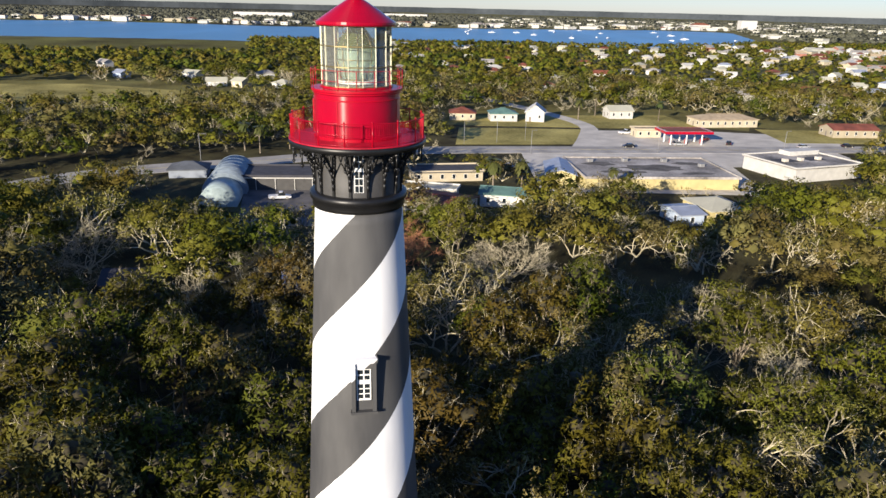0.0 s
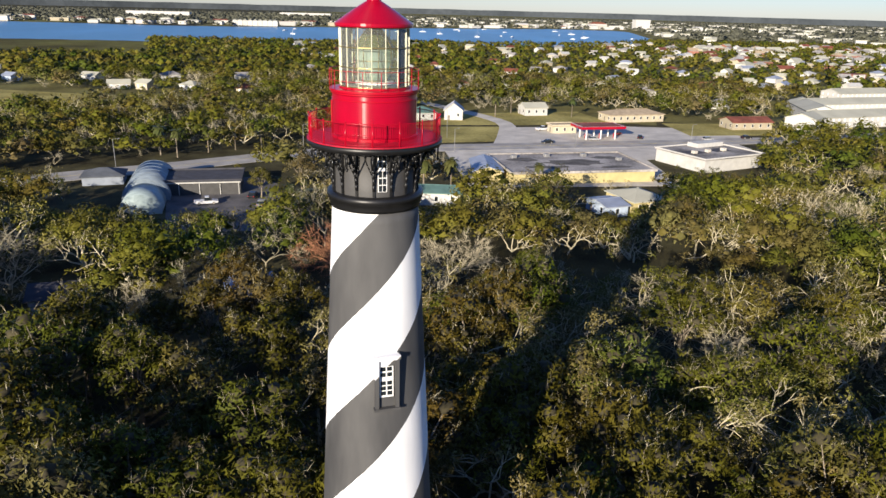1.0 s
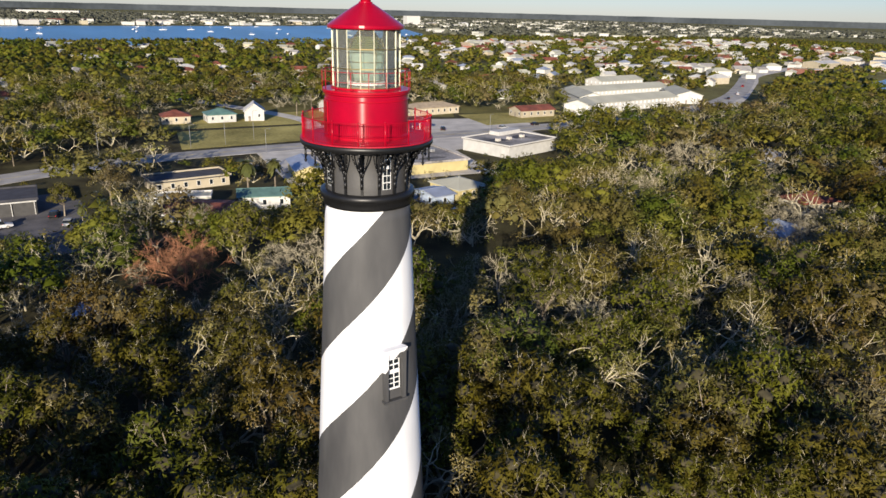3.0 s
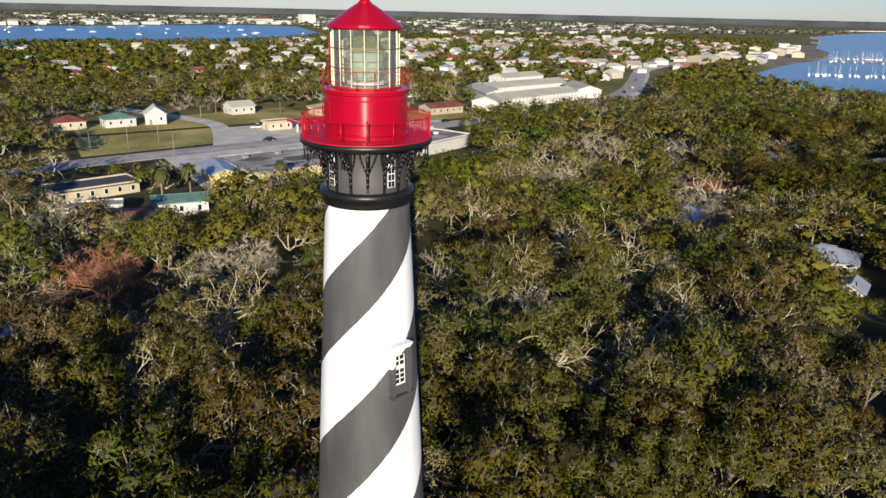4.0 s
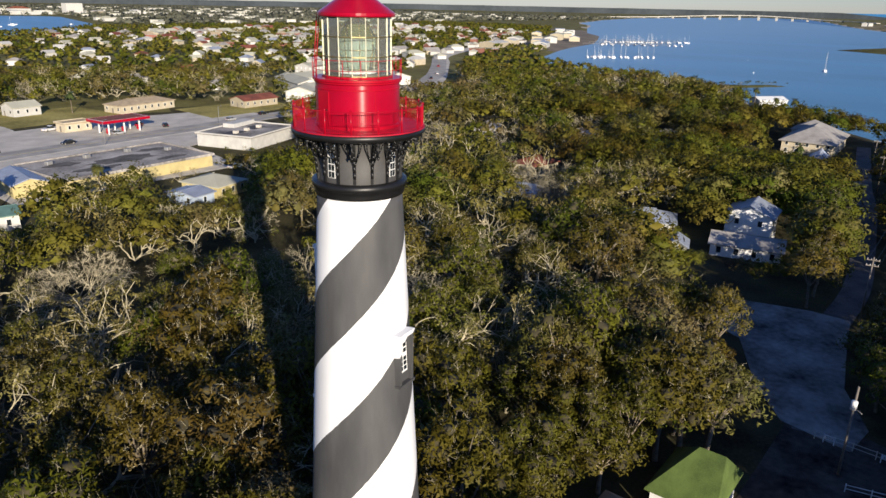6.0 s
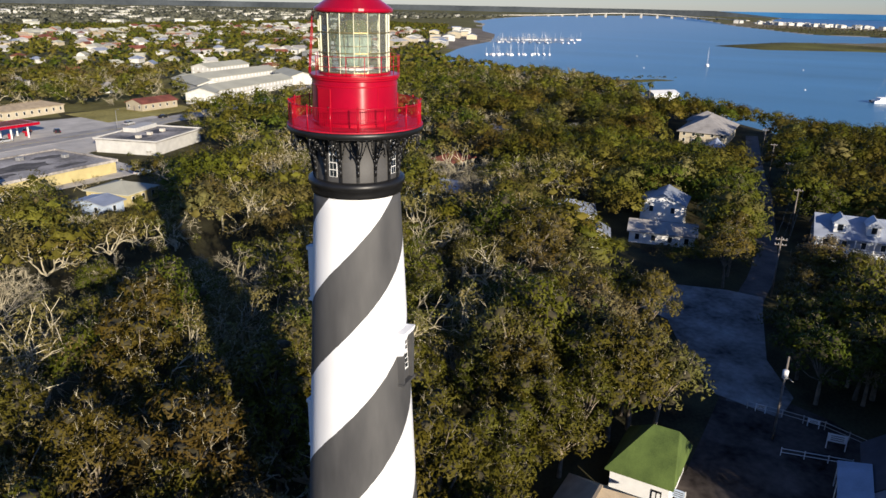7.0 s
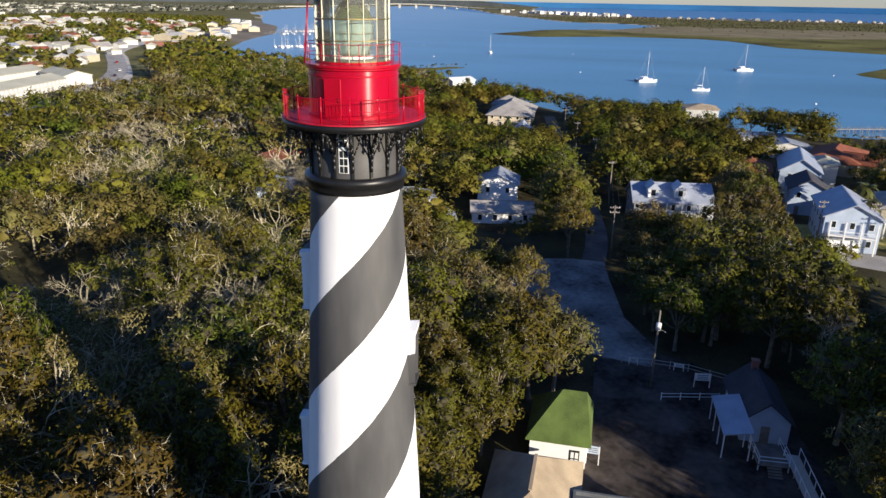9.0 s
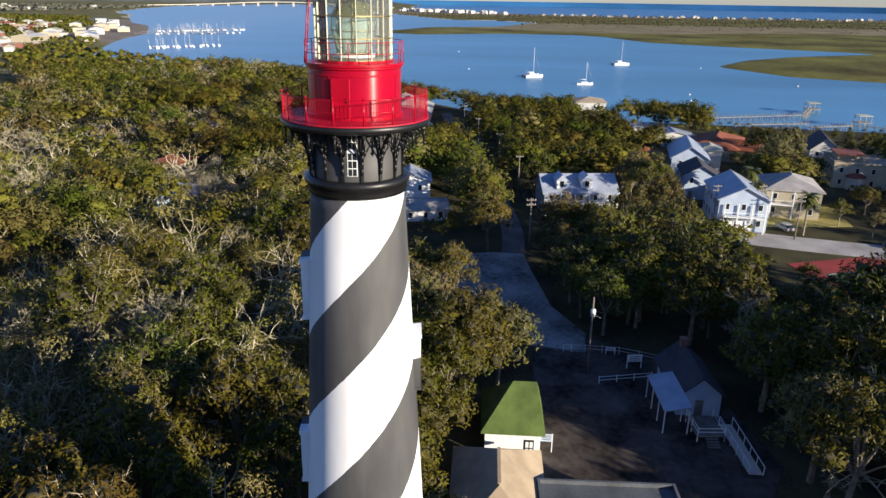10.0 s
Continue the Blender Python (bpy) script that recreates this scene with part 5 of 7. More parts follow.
part("bay_roof", Geo().lathe([(2.6, 3.2), (2.4, 3.6), (1.2, 4.1), (0, 4.2)], 12, smooth=False), M["rust_roof"], th, "red domed bay roof").matrix_basis = pose(-6.5, 2, 0)
part("bay", Geo().lathe([(2.3, 0), (2.3, 3.3)], 12, smooth=False), M["white_wall"], th).matrix_basis = pose(-6.5, 2, 0)
house("low pale-roofed house on the waterfront", 222.5, -16.5, 10, 22, 2, 3.6, "hip", 1.2, "white_wall", "metal_roof", yard=5)
house("white boathouse with a tan roof at the water", 282, -4.8, 13, 13, 4, 4.2, "hip", 1.6, "white_wall", "tan_roof", yard=16, name="boathouse", category="boathouse")
house("long low house with a pale metal roof", 206.6, -25.5, 9, 13, 0, 3.6, "gable", 1.4, "white_wall", "metal_roof", yard=4)

house("long white-roofed house on the point", 352, 117, 15, 9, -40, 3.4, "gable", 1.4, "white", "white", yard=16, windows=False)

# along the main road
shops = house("long low shop block with a stained flat roof and yellow walls", 60, 203.2, 43, 26, 4, 3.1, "flat", 0, "yellow_wall", "tar_roof", yard=5, name="shop_block", category="shop", windows=False)
house("gabled end shop with a pale metal roof", 34, 201, 17, 8, 84, 3.1, "gable", 1.3, "yellow_wall", "metal_roof", yard=12, windows=False, name="shop", category="shop")
rs = random.Random(31)
for cx, cy, rx, ry in ((2, 0, 11, 4.6), (-9, -6, 7, 2.2), (12, -7.5, 6, 1.8), (-13, 5, 5, 3), (14, 6, 5, 2.5)):
    edge = [(cx + rx * math.cos(t) * rs.uniform(0.7, 1.1), cy + ry * math.sin(t) * rs.uniform(0.6, 1.15)) for t in [2 * math.pi * i / 18 for i in range(18)]]
    part("roof_stain", Geo().prism(edge, 3.35, 3.356 + 0.004 * rs.random()), M["roof_grime"], shops, "dark water stain on the flat roof")
for x, y in ((-15, 8), (-4, 9), (8, 8.5), (17, 2)):
    part("roof_unit", Geo().box((x, y, 3.8), (1.7, 1.4, 0.9), 0.2, 0.1), M["galvanised"], shops)
b2 = house("white flat-roofed building with a stained roof", 111.5, 216, 26, 21, 20, 4.0, "flat", 0, "white_wall", "tar_roof", yard=22, name="store_building", category="store", windows=False)
part("roof_room", Geo().box((6, 7.5, 4.9), (12, 4.5, 1.4)), M["white_wall"], b2)
for x in (-9, -3, 4):
    part("roof_unit", Geo().box((x, -2, 4.9), (1.6, 1.4, 0.9), 0, 0.1), M["concrete"], b2)
for s, dx in ((0, 4), (1, -7)):
    part("roof_stain", Geo().box((dx, 0, 4.27), (7, 5, 0.02)), M["dark_roof"], b2)
gas = thing("filling_station_canopy", "red and white filling station canopy on posts", "filling station", pose(90, 263.2, 0, 0, 0, 6))
part("roof", Geo().box((0, 0, 5.0), (18, 10.5, 0.3)), M["white"], gas)
part("fascia", Geo().box((0, -5.3, 4.75), (18.2, 0.15, 0.9)).box((0, 5.3, 4.75), (18.2, 0.15, 0.9)).box((-9.1, 0, 4.75), (0.15, 10.4, 0.9)).box((9.1, 0, 4.75), (0.15, 10.4, 0.9)), M["red"], gas, "red fascia")
part("roof_panel", Geo().box((0, 0, 5.2), (16.5, 9, 0.1)), M["rust_roof"], gas)
for x in (-6, 0, 6):
    for y in (-3, 3):
        part("post", Geo().box((x, y, 2.4), (0.4, 0.4, 4.9)), M["white"], gas)
    part("pump", Geo().box((x + 1.2, 0, 0.9), (0.6, 1.0, 1.8), 0, 0.08), M["red"], gas)
YARDS.append((90, 263.2, 14, 30))
house("low beige filling station shop with a flat roof", 80, 277.2, 10, 6, 6, 2.9, "flat", 0, "beige_wall", "tan_roof", yard=20, name="shop", category="shop")
house("long low tan building behind the filling station", 122, 309.2, 27, 11, 10, 3.3, "hip", 1.8, "beige_wall", "tan_roof", yard=20, name="shop", category="shop")
house("low brown and cream roadside building", 166, 288.5, 19, 10, 4, 3.2, "gable", 1.6, "beige_wall", "rust_roof", yard=20, name="shop", category="shop")
house("small house with a teal hip roof", 26.5, 311.2, 11.5, 9, 4, 3.4, "hip", 1.9, "white_wall", "teal_roof", yard=20)
house("small white gabled house", 41, 312.2, 10, 8, 80, 4.2, "gable", 3.0, "white_wall", "white_wall", yard=20)
house("low white bungalow with a pale roof", 80.5, 326.2, 11, 9, 8, 3.6, "gable", 1.8, "white_wall", "pale_roof", yard=22)
house("brown-roofed house at the wood's edge", 9, 312.2, 11, 9, 0, 3.2, "hip", 1.8, "beige_wall", "rust_roof", yard=18)
house("cream bungalow with a pale hip roof", 66, 165.2, 10, 12, 14, 3.0, "hip", 1.8, "yellow_wall", "pale_roof", yard=16)
# Blue of this annex is shade put into roof and walls.
house("low annex with roof and walls coloured blue as shade", 56.5, 160.5, 6, 9, 14, 2.6, "gable", 0.8, "blue_wall", "metal_roof", yard=20)
house("low building with a rusty red roof", -0.5, 165.2, 15, 11, -25, 2.9, "gable", 0.8, "white_wall", "rust_roof", yard=6)
house("white flat-roofed building beside the red roof", -3, 178.2, 14, 5, -12, 2.4, "flat", 0, "white_wall", "pale_roof", yard=6)
house("cream-walled building with a dark flat roof", 1, 199, 20, 9, 10, 2.6, "flat", 0, "beige_wall", "dark_roof", yard=3)
house("low building with a pale green roof", 16, 172.2, 12, 8, -10, 3.2, "gable", 1.0, "white_wall", "teal_roof", yard=16)
shed = house("open-fronted car shed with a dark flat roof", -44, 187.5, 20, 12.5, 4, 3.4, "flat", 0, "dark", "dark_roof", yard=14, windows=False, name="car_shed", category="shed")
part("fascia", Geo().box((0, -6.6, 3.3), (20.2, 0.12, 0.45)), M["white_wall"], shed, "white front fascia")
for x in (-9.6, -5, 0, 5, 9.6):
    part("post", Geo().box((x, -6.45, 1.5), (0.16, 0.16, 3.0)), M["white_wall"], shed)
hgr = thing("arched_shed", "arched tarpaulin-covered shed with a pale front bay", "shed", pose(-56.5, 184.2, 0, 0, 0, 98))
arch = [(-6 * math.cos(math.pi * i / 16), 5.9 * math.sin(math.pi * i / 16) ** 0.9) for i in range(17)]
for nm, x0, x1, k, m in (("cover", -9, 14, 0.92, "tarp"), ("front_bay", -21, -9, 0.78, "bay_tarp")):
    vs = [(x, y * k, z * k + 0.02) for x in (x0, x1) for y, z in arch]
    part(nm, Geo().add(vs, [(i, i + 1, 18 + i, 17 + i) for i in range(16)] + [tuple(range(17))[::-1], tuple(range(17, 34))], True), M[m], hgr)
for i in range(7):
    x = -9 + 23 * i / 6
    part("hoop", Geo().path([(x, y * 0.93, z * 0.93) for y, z in arch], 0.05, 4), M["tarp"], hgr)
YARDS.append((-56, 184.2, 20, 34))
house("shed with a blue-grey roof behind trees", -71, 196.2, 10, 8, 10, 2.4, "hip", 1.6, "grey_wall", "slate_roof", yard=4, windows=False, name="shed", category="shed")
gr = house("dark glazed outbuilding in the trees", -51.5, 110.2, 8, 6.5, 8, 3.0, "gable", 1.4, "grey_wall", "dark_roof", yard=22, windows=False)
for i in range(4):
    part("glazing_bar", Geo().box((0, -3.32, 0.5 + 0.7 * i), (7.8, 0.06, 0.09)), M["teal_roof"], gr)
house("hidden shed with a pale roof under oaks", -23, 112.2, 7, 5, 12, 3.0, "gable", 1.2, "blue_wall", "metal_roof", yard=10, windows=False, name="shed", category="shed")
# long pale-roofed complex
for x, y, w, d, r in ((232, 300, 66, 15, 12), (262, 345, 74, 16, 10), (222, 326, 40, 14, 70), (296, 392, 40, 15, 10), (196, 290, 20, 13, 40), (286, 318, 34, 14, 62)):
    house("long two-storey block with white walls and a pale roof", x, y, w, d, r, 4.8, "gable", 2.2, "white_wall", "pale_roof", 2, yard=4, name="apartment_block", category="building", group="pale-roofed complex", panes=False, sides=(0, 3))
# houses among the trees
for i, (x, y, rf, wl) in enumerate(((112.3, 103.4, "metal_roof", "blue_wall"), (247.2, 136.6, "grey_roof", "white_wall"), (200.7, 133.9, "grey_roof", "beige_wall"), (112.9, 70.2, "metal_roof", "white_wall"), (216.2, 110.8, "grey_roof", "beige_wall"),
                              (143.1, 119.4, "rust_roof", "beige_wall"), (183.2, 167.1, "grey_roof", "white_wall"), (300.1, 175.4, "grey_roof", "beige_wall"), (261.7, 109.6, "dark_roof", "white_wall"))):
    house("one-storey house half hidden among oaks", x, y, 11, 8, 20 + 31 * i, 3.2, "hip", 1.7, wl, rf, yard=6, group="houses in the woods")
FAR_HOUSES = [(-199, 452, "metal_roof", "blue_wall"), (-156, 456, "pale_roof", "white_wall"), (-130, 418, "pale_roof", "white_wall"), (-115, 415, "pale_roof", "beige_wall"), (-113, 465, "grey_roof", "white_wall"), (-91, 414, "pale_roof", "white_wall"),
              (-70, 470, "grey_roof", "white_wall"), (-240, 520, "grey_roof", "white_wall"), (-60, 400, "rust_roof", "beige_wall")]
rng = random.Random(5)
while len(FAR_HOUSES) < 120:
    x, y = rng.uniform(-260, 520), rng.uniform(345, 900)
    if wet(np.array([x]), np.array([y]))[0] > -30 or (200 < x < 330 and y < 420) or x < -60 or (x < 60 and y < 520) or any(abs(x - a[0]) + abs(y - a[1]) < 32 for a in FAR_HOUSES):
        continue
    FAR_HOUSES.append((x, y, rng.choice(["pale_roof", "grey_roof", "pale_roof", "metal_roof", "rust_roof", "white_wall"]), rng.choice(["white_wall", "white_wall", "beige_wall"])))
for x, y, rf, wl in FAR_HOUSES:
    house("small pale house among distant trees", x, y, rng.uniform(8, 12), rng.uniform(6, 8), rng.uniform(-40, 40), rng.uniform(2.8, 3.6), rng.choice(["hip", "gable"]), 1.8, wl, rf, windows=y < 430, yard=11 if x < -50 else 5, group="distant houses", panes=False, sides=(0,))


def block(label, x, y, w, d, h, rot, wall, roofm, kind="flat", rise=2.5, name="town_building"):
    house(label, x, y, w, d, rot, h, kind, rise, wall, roofm, windows=False, yard=3, name=name, category="building", group="distant town", over=0.3)


# town along the far bank and up the coast
for i in range(110):
    x = rng.uniform(-950, 1000)
    far = np.interp(x, [-900, -697, -530, -275, 24, 396, 565, 1000], [1545, 1580, 1565, 1545, 1670, 1810, 1885, 1870])
    y = far + rng.uniform(8, 170)
    s = 0.9 + y / 2600
    block("pale building on the far river bank", x, y, rng.uniform(8, 25) * s, rng.uniform(10, 16), rng.uniform(4, 9), rng.uniform(-12, 12), rng.choice(["white_wall", "beige_wall", "white_wall", "white_wall", "white_wall"]), rng.choice(["rust_roof", "pale_roof", "white_wall", "pale_roof", "grey_roof"]), rng.choice(["flat", "hip"]))
for i in range(9):
    block("white riverside apartment block with arched bays", -232 + 10.3 * i, 1598, 9.8, 14, 10, 0, "white_wall", "pale_roof", "hip", 3)
block("tall pale hotel tower in the far town", 790, 1915, 42, 22, 27, 5, "white_wall", "pale_roof")
block("long white warehouse beyond the river", -560, 2350, 180, 50, 14, 4, "white_wall", "white_wall")
block("long white shed far behind the river", -150, 2900, 190, 50, 12, -3, "white_wall", "white_wall")
block("red-roofed town hall with white walls", 690, 1980, 46, 24, 13, 5, "white_wall", "tile_roof", "hip", 5)
for i in range(230):
    t = rng.random()
    x, y = 360 + 700 * t + rng.uniform(-60, 60), 400 + 330 * t + rng.uniform(-30, 620) * (1 - 0.5 * t)
    if wet(np.array([x]), np.array([y]))[0] > -18:
        continue
    block("pale low building in the coastal town", x, y, rng.uniform(8, 19), rng.uniform(7, 11), rng.uniform(2.8, 4.6), rng.uniform(-25, 40), rng.choice(["white_wall", "beige_wall", "white_wall", "brick_wall"]), rng.choice(["pale_roof", "pale_roof", "white_wall", "rust_roof", "grey_roof", "grey_roof", "tan_roof"]), rng.choice(["flat", "gable", "hip"]), name="cottage")
for i in range(60):
    t = rng.random()
    block("white beach building on the far spit", 2680 - 400 * t + rng.uniform(-60, 60), 470 - 420 * t + rng.uniform(-40, 60), rng.uniform(10, 26), 13, rng.uniform(4, 10), rng.uniform(-50, 50), "white_wall", rng.choice(["white_wall", "pale_roof"]), rng.choice(["flat", "hip"]), name="beach_building")
for i in range(46):
    block("low pale beach house behind the dunes", 2230 + rng.uniform(-90, 60), -60 - 24 * i + rng.uniform(-10, 10), rng.uniform(7, 14), 9, rng.uniform(2.4, 4.6), 90 + rng.uniform(-15, 15), "white_wall", rng.choice(["pale_roof", "grey_roof"]), "hip", name="beach_house")

for x, y, w, d, h, rot in ((690, 470, 30, 16, 5, 25), (735, 500, 40, 18, 6, 25), (790, 520, 34, 16, 6, 30), (760, 555, 26, 16, 5, 20), (850, 520, 20, 14, 5, 30), (870, 560, 44, 18, 7, 30), (930, 580, 24, 14, 6, 30), (985, 610, 36, 16, 6, 32),
                          (1040, 640, 24, 14, 7, 35), (700, 520, 22, 14, 5, 15), (660, 452, 16, 12, 4, 25), (820, 560, 22, 14, 5, 30), (910, 620, 26, 14, 6, 30), (1090, 690, 30, 16, 7, 35), (640, 500, 36, 20, 5, 10)):
    block("pale boatyard building on the marina quay", x, y, w, d, h, rot, rng.choice(["white_wall", "beige_wall"]), rng.choice(["pale_roof", "white_wall", "metal_roof"]), rng.choice(["gable", "flat"]), 2.0, name="boatyard_building")

# far suburbs as one mass of small roofs
far_town, far_roofs, rt = Geo(), Geo(), random.Random(44)
for i in range(420):
    x, y = rt.uniform(150, 2300), rt.uniform(900, 2900)
    if wet(np.array([x]), np.array([y]))[0] > -25 or y < 1000 + 0.15 * x:
        continue
    w, d, h, a = rt.uniform(10, 34), rt.uniform(9, 16), rt.uniform(4, 8), rt.uniform(-0.6, 0.6)
    far_town.box((x, y, h / 2), (w, d, h), a)
    far_roofs.box((x, y, h + 0.6), (w + 1, d + 1, 1.2), a)
town_ob = new("far_suburb", far_town.mesh("far_suburb", M["white_wall"]))
tagged(town_ob, "far suburb of many small white buildings", "buildings", kind="stuff")
part("roof_mass", far_roofs, M["pale_roof"], town_ob)

# bridge over the far inlet
bridge = thing("bridge", "long pale concrete bridge over the far inlet", "bridge")
BP = [(2780, 1500), (3050, 1390), (3240, 1190), (3330, 980), (3330, 800), (3250, 640), (3140, 560)]
bl = smooth_line(BP, 60)
bd = Geo()
for i in range(len(bl) - 1):
    def hz(k):
        return 4 + 15 * math.exp(-((k - len(bl) * 0.5) / (len(bl) * 0.22)) ** 2)
    p, q = Vector((*bl[i], hz(i))), Vector((*bl[i + 1], hz(i + 1)))
    n_ = Vector((-(q - p).y, (q - p).x, 0)).normalized() * 7
    bd.add([p - n_, p + n_, q + n_, q - n_] + [v - Vector((0, 0, 2.5)) for v in (p - n_, p + n_, q + n_, q - n_)], [(3, 2, 1, 0), (4, 5, 6, 7), (0, 1, 5, 4), (2, 3, 7, 6), (1, 2, 6, 5), (3, 0, 4, 7)])
    part("pier", Geo().box((p.x, p.y, p.z / 2 - 2.5), (4, 9, p.z + 1)), M["concrete"], bridge)
part("deck", bd, M["concrete"], bridge)


# ---- boats ----
def hull_geo(L, B, D, y0=0.0):
    st = [(-0.5, 0.62, 0.0), (-0.25, 0.9, 0.0), (0.05, 1.0, 0.05), (0.3, 0.72, 0.15), (0.45, 0.32, 0.3), (0.5, 0.03, 0.4)]
    vs = []
    for x, b, r in st:
        b *= B / 2
        vs += [(x * L, y0 - b, D + r * D), (x * L, y0 - b * 0.75, 0.0), (x * L, y0, -0.35), (x * L, y0 + b * 0.75, 0.0), (x * L, y0 + b, D + r * D)]
    fs = [(5 * i + j, 5 * i + j + 1, 5 * i + j + 6, 5 * i + j + 5) for i in range(5) for j in range(4)] + [(5 * i + 4, 5 * i, 5 * i + 5, 5 * i + 9) for i in range(5)] + [(0, 1, 2, 3, 4)[::-1]]
    return Geo().add(vs, fs)


def boat(label, x, y, rot, L, kind, mast, group="boats", z=-1.0):
    ob = thing("sailing_boat" if mast else "motor_boat", label, "boat", pose(x, y, z, 0, 0, rot), group)
    if kind == "cat":
        for s in (-1, 1):
            part("hull", hull_geo(L, L * 0.17, 1.3, s * L * 0.2), M["hull"], ob)
        part("bridge_deck", Geo().box((-0.08 * L, 0, 1.35), (L * 0.62, L * 0.46, 0.5)), M["hull"], ob)
        part("cabin", Geo().add([(-0.25 * L, -0.2 * L, 1.6), (0.14 * L, -0.2 * L, 1.6), (0.14 * L, 0.2 * L, 1.6), (-0.25 * L, 0.2 * L, 1.6), (-0.24 * L, -0.17 * L, 2.7), (0.02 * L, -0.15 * L, 2.7), (0.02 * L, 0.15 * L, 2.7), (-0.24 * L, 0.17 * L, 2.7)],
                                [(0, 1, 5, 4), (1, 2, 6, 5), (2, 3, 7, 6), (3, 0, 4, 7), (4, 5, 6, 7)]), M["hull"], ob)
        part("cabin_window", Geo().box((-0.1 * L, 0, 2.15), (0.28 * L, 0.385 * L, 0.35)), M["pane"], ob)
        part("dinghy", hull_geo(2.8, 1.3, 0.5).add([], []), M["dark"], ob).matrix_basis = pose(-0.56 * L, 0, 0.9, 0, 0, 90)
    else:
        part("hull", hull_geo(L, L * 0.3, 1.0), M["hull"], ob)
        part("cabin", Geo().box((-0.05 * L, 0, 1.35), (L * 0.4, L * 0.18, 0.9), 0, 0.15), M["hull"], ob)
        part("cabin_window", Geo().box((-0.05 * L, 0, 1.5), (L * 0.3, L * 0.186, 0.28)), M["pane"], ob)
    if mast:
        part("mast", Geo().tube((0.06 * L, 0, 1.0), (0.06 * L, 0, mast), *((0.11, 0.08) if group == "boats" else (0.07, 0.05)), 6), M["hull"], ob)
        part("boom", Geo().tube((0.06 * L, 0, 3.0), (-0.34 * L, 0, 3.1), 0.16, 0.12, 6), M["hull"], ob)
        for e in ((0.48 * L, 0, 1.3), (-0.48 * L, 0, 1.3)):
            part("stay", Geo().tube((0.06 * L, 0, mast), e, 0.02, 0.02, 3), M["concrete"], ob)
    return ob


boat("white catamaran at anchor with bare mast", 427.6, 16.6, -60, 12.5, "cat", 18)
boat("white sloop at anchor", 390.7, -13.2, -75, 10, "mono", 13)
boat("white catamaran anchored near the marsh", 534.5, -53, -70, 12.5, "cat", 18)
boat("white sloop anchored far out", 622.2, 153.6, 20, 11, "mono", 16)
for i in range(96):
    x0 = rng.random()
    if i % 4 == 3:
        lx, ly = 594 + 50 * x0, 356 - 44 * x0
    elif i % 2:
        lx, ly = 815 + 60 * x0, 474 - 92 * x0
    else:
        lx, ly = 880 + 90 * x0, 488 - 78 * x0
    boat("white boat moored in the marina", lx + rng.uniform(-5, 5), ly + rng.uniform(-5, 5), rng.uniform(-15, 15) + 40, rng.uniform(6, 11), "mono", rng.uniform(8, 13) if i % 3 else 0, "marina boats")
for i in range(34):
    x, y = rng.uniform(-120, 520), rng.uniform(1220, 1800)
    if wet(np.array([x]), np.array([y]))[0] > 30:
        boat("white boat moored in the river", x, y, rng.uniform(0, 360), rng.uniform(10, 16), "mono", rng.uniform(12, 17) if i % 2 else 0, "river boats")
for i, (x, y) in enumerate(((355, -65), (330, -60), (410, -140), (520, -110), (470, 60), (700, 240), (640, 80), (560, 190))):
    by = thing("buoy", "small white mooring buoy", "buoy", pose(x, y, -1.0), "mooring buoys")
    part("float", Geo().lathe([(0, -0.4), (0.45, -0.2), (0.55, 0.15), (0.35, 0.5), (0, 0.6)], 12), M["hull"], by)


def pier(label, line, width, posts, platform=None):
    ob = thing("pier", label, "pier")
    P = [Vector((*p, 0.9)) for p in line]
    for i in range(len(P) - 1):
        d = (P[i + 1] - P[i])
        n_ = Vector((-d.y, d.x, 0)).normalized() * width / 2
        part("walkway", Geo().prism([tuple((P[i] - n_).xy), tuple((P[i + 1] - n_).xy), tuple((P[i + 1] + n_).xy), tuple((P[i] + n_).xy)], 0.75, 0.95), M["pale_wood"], ob)
        k = int(d.length / posts)
        for j in range(k + 1):
            for s in (-1, 1):
                c = P[i] + d * (j / max(1, k)) + n_ * s
                part("piling", Geo().tube((c.x, c.y, -3), (c.x, c.y, 2.0), 0.14, 0.12, 6), M["pale_wood"], ob)
    if platform:
        x, y = platform
        for a in (-2.2, 2.2):
            for b_ in (-2.2, 0, 2.2):
                part("piling", Geo().tube((x + a, y + b_, -3), (x + a, y + b_, 3.6), 0.18, 0.16, 6), M["pale_wood"], ob)
        part("platform", Geo().box((x, y, 1.0), (5.6, 5.6, 0.25)), M["pale_wood"], ob)
        part("shelter_roof", Geo().box((x, y, 3.7), (5.2, 5.2, 0.2)), M["pale_roof"], ob)


pier("weathered wooden pier with a roofed platform", [(262, -48), (280, -96), (296, -104)], 1.3, 2.6, (299, -106))
pier("weathered wooden pier with boat lifts", [(247, -86), (254, -104), (247, -122)], 1.3, 2.6, (263, -112))
pier("short wooden landing stage", [(248, -58), (256, -88)], 1.6, 3.0)
pier("wooden pier below the palms", [(306, 76), (330, 70)], 1.2, 6.0)
for i in range(4):
    pier("marina dock of grey planks", [(800 + 42 * i, 478 + 14 * i), (862 + 38 * i, 392 + 12 * i)], 2.5, 12)


# ---- vehicles ----
CARS = {}


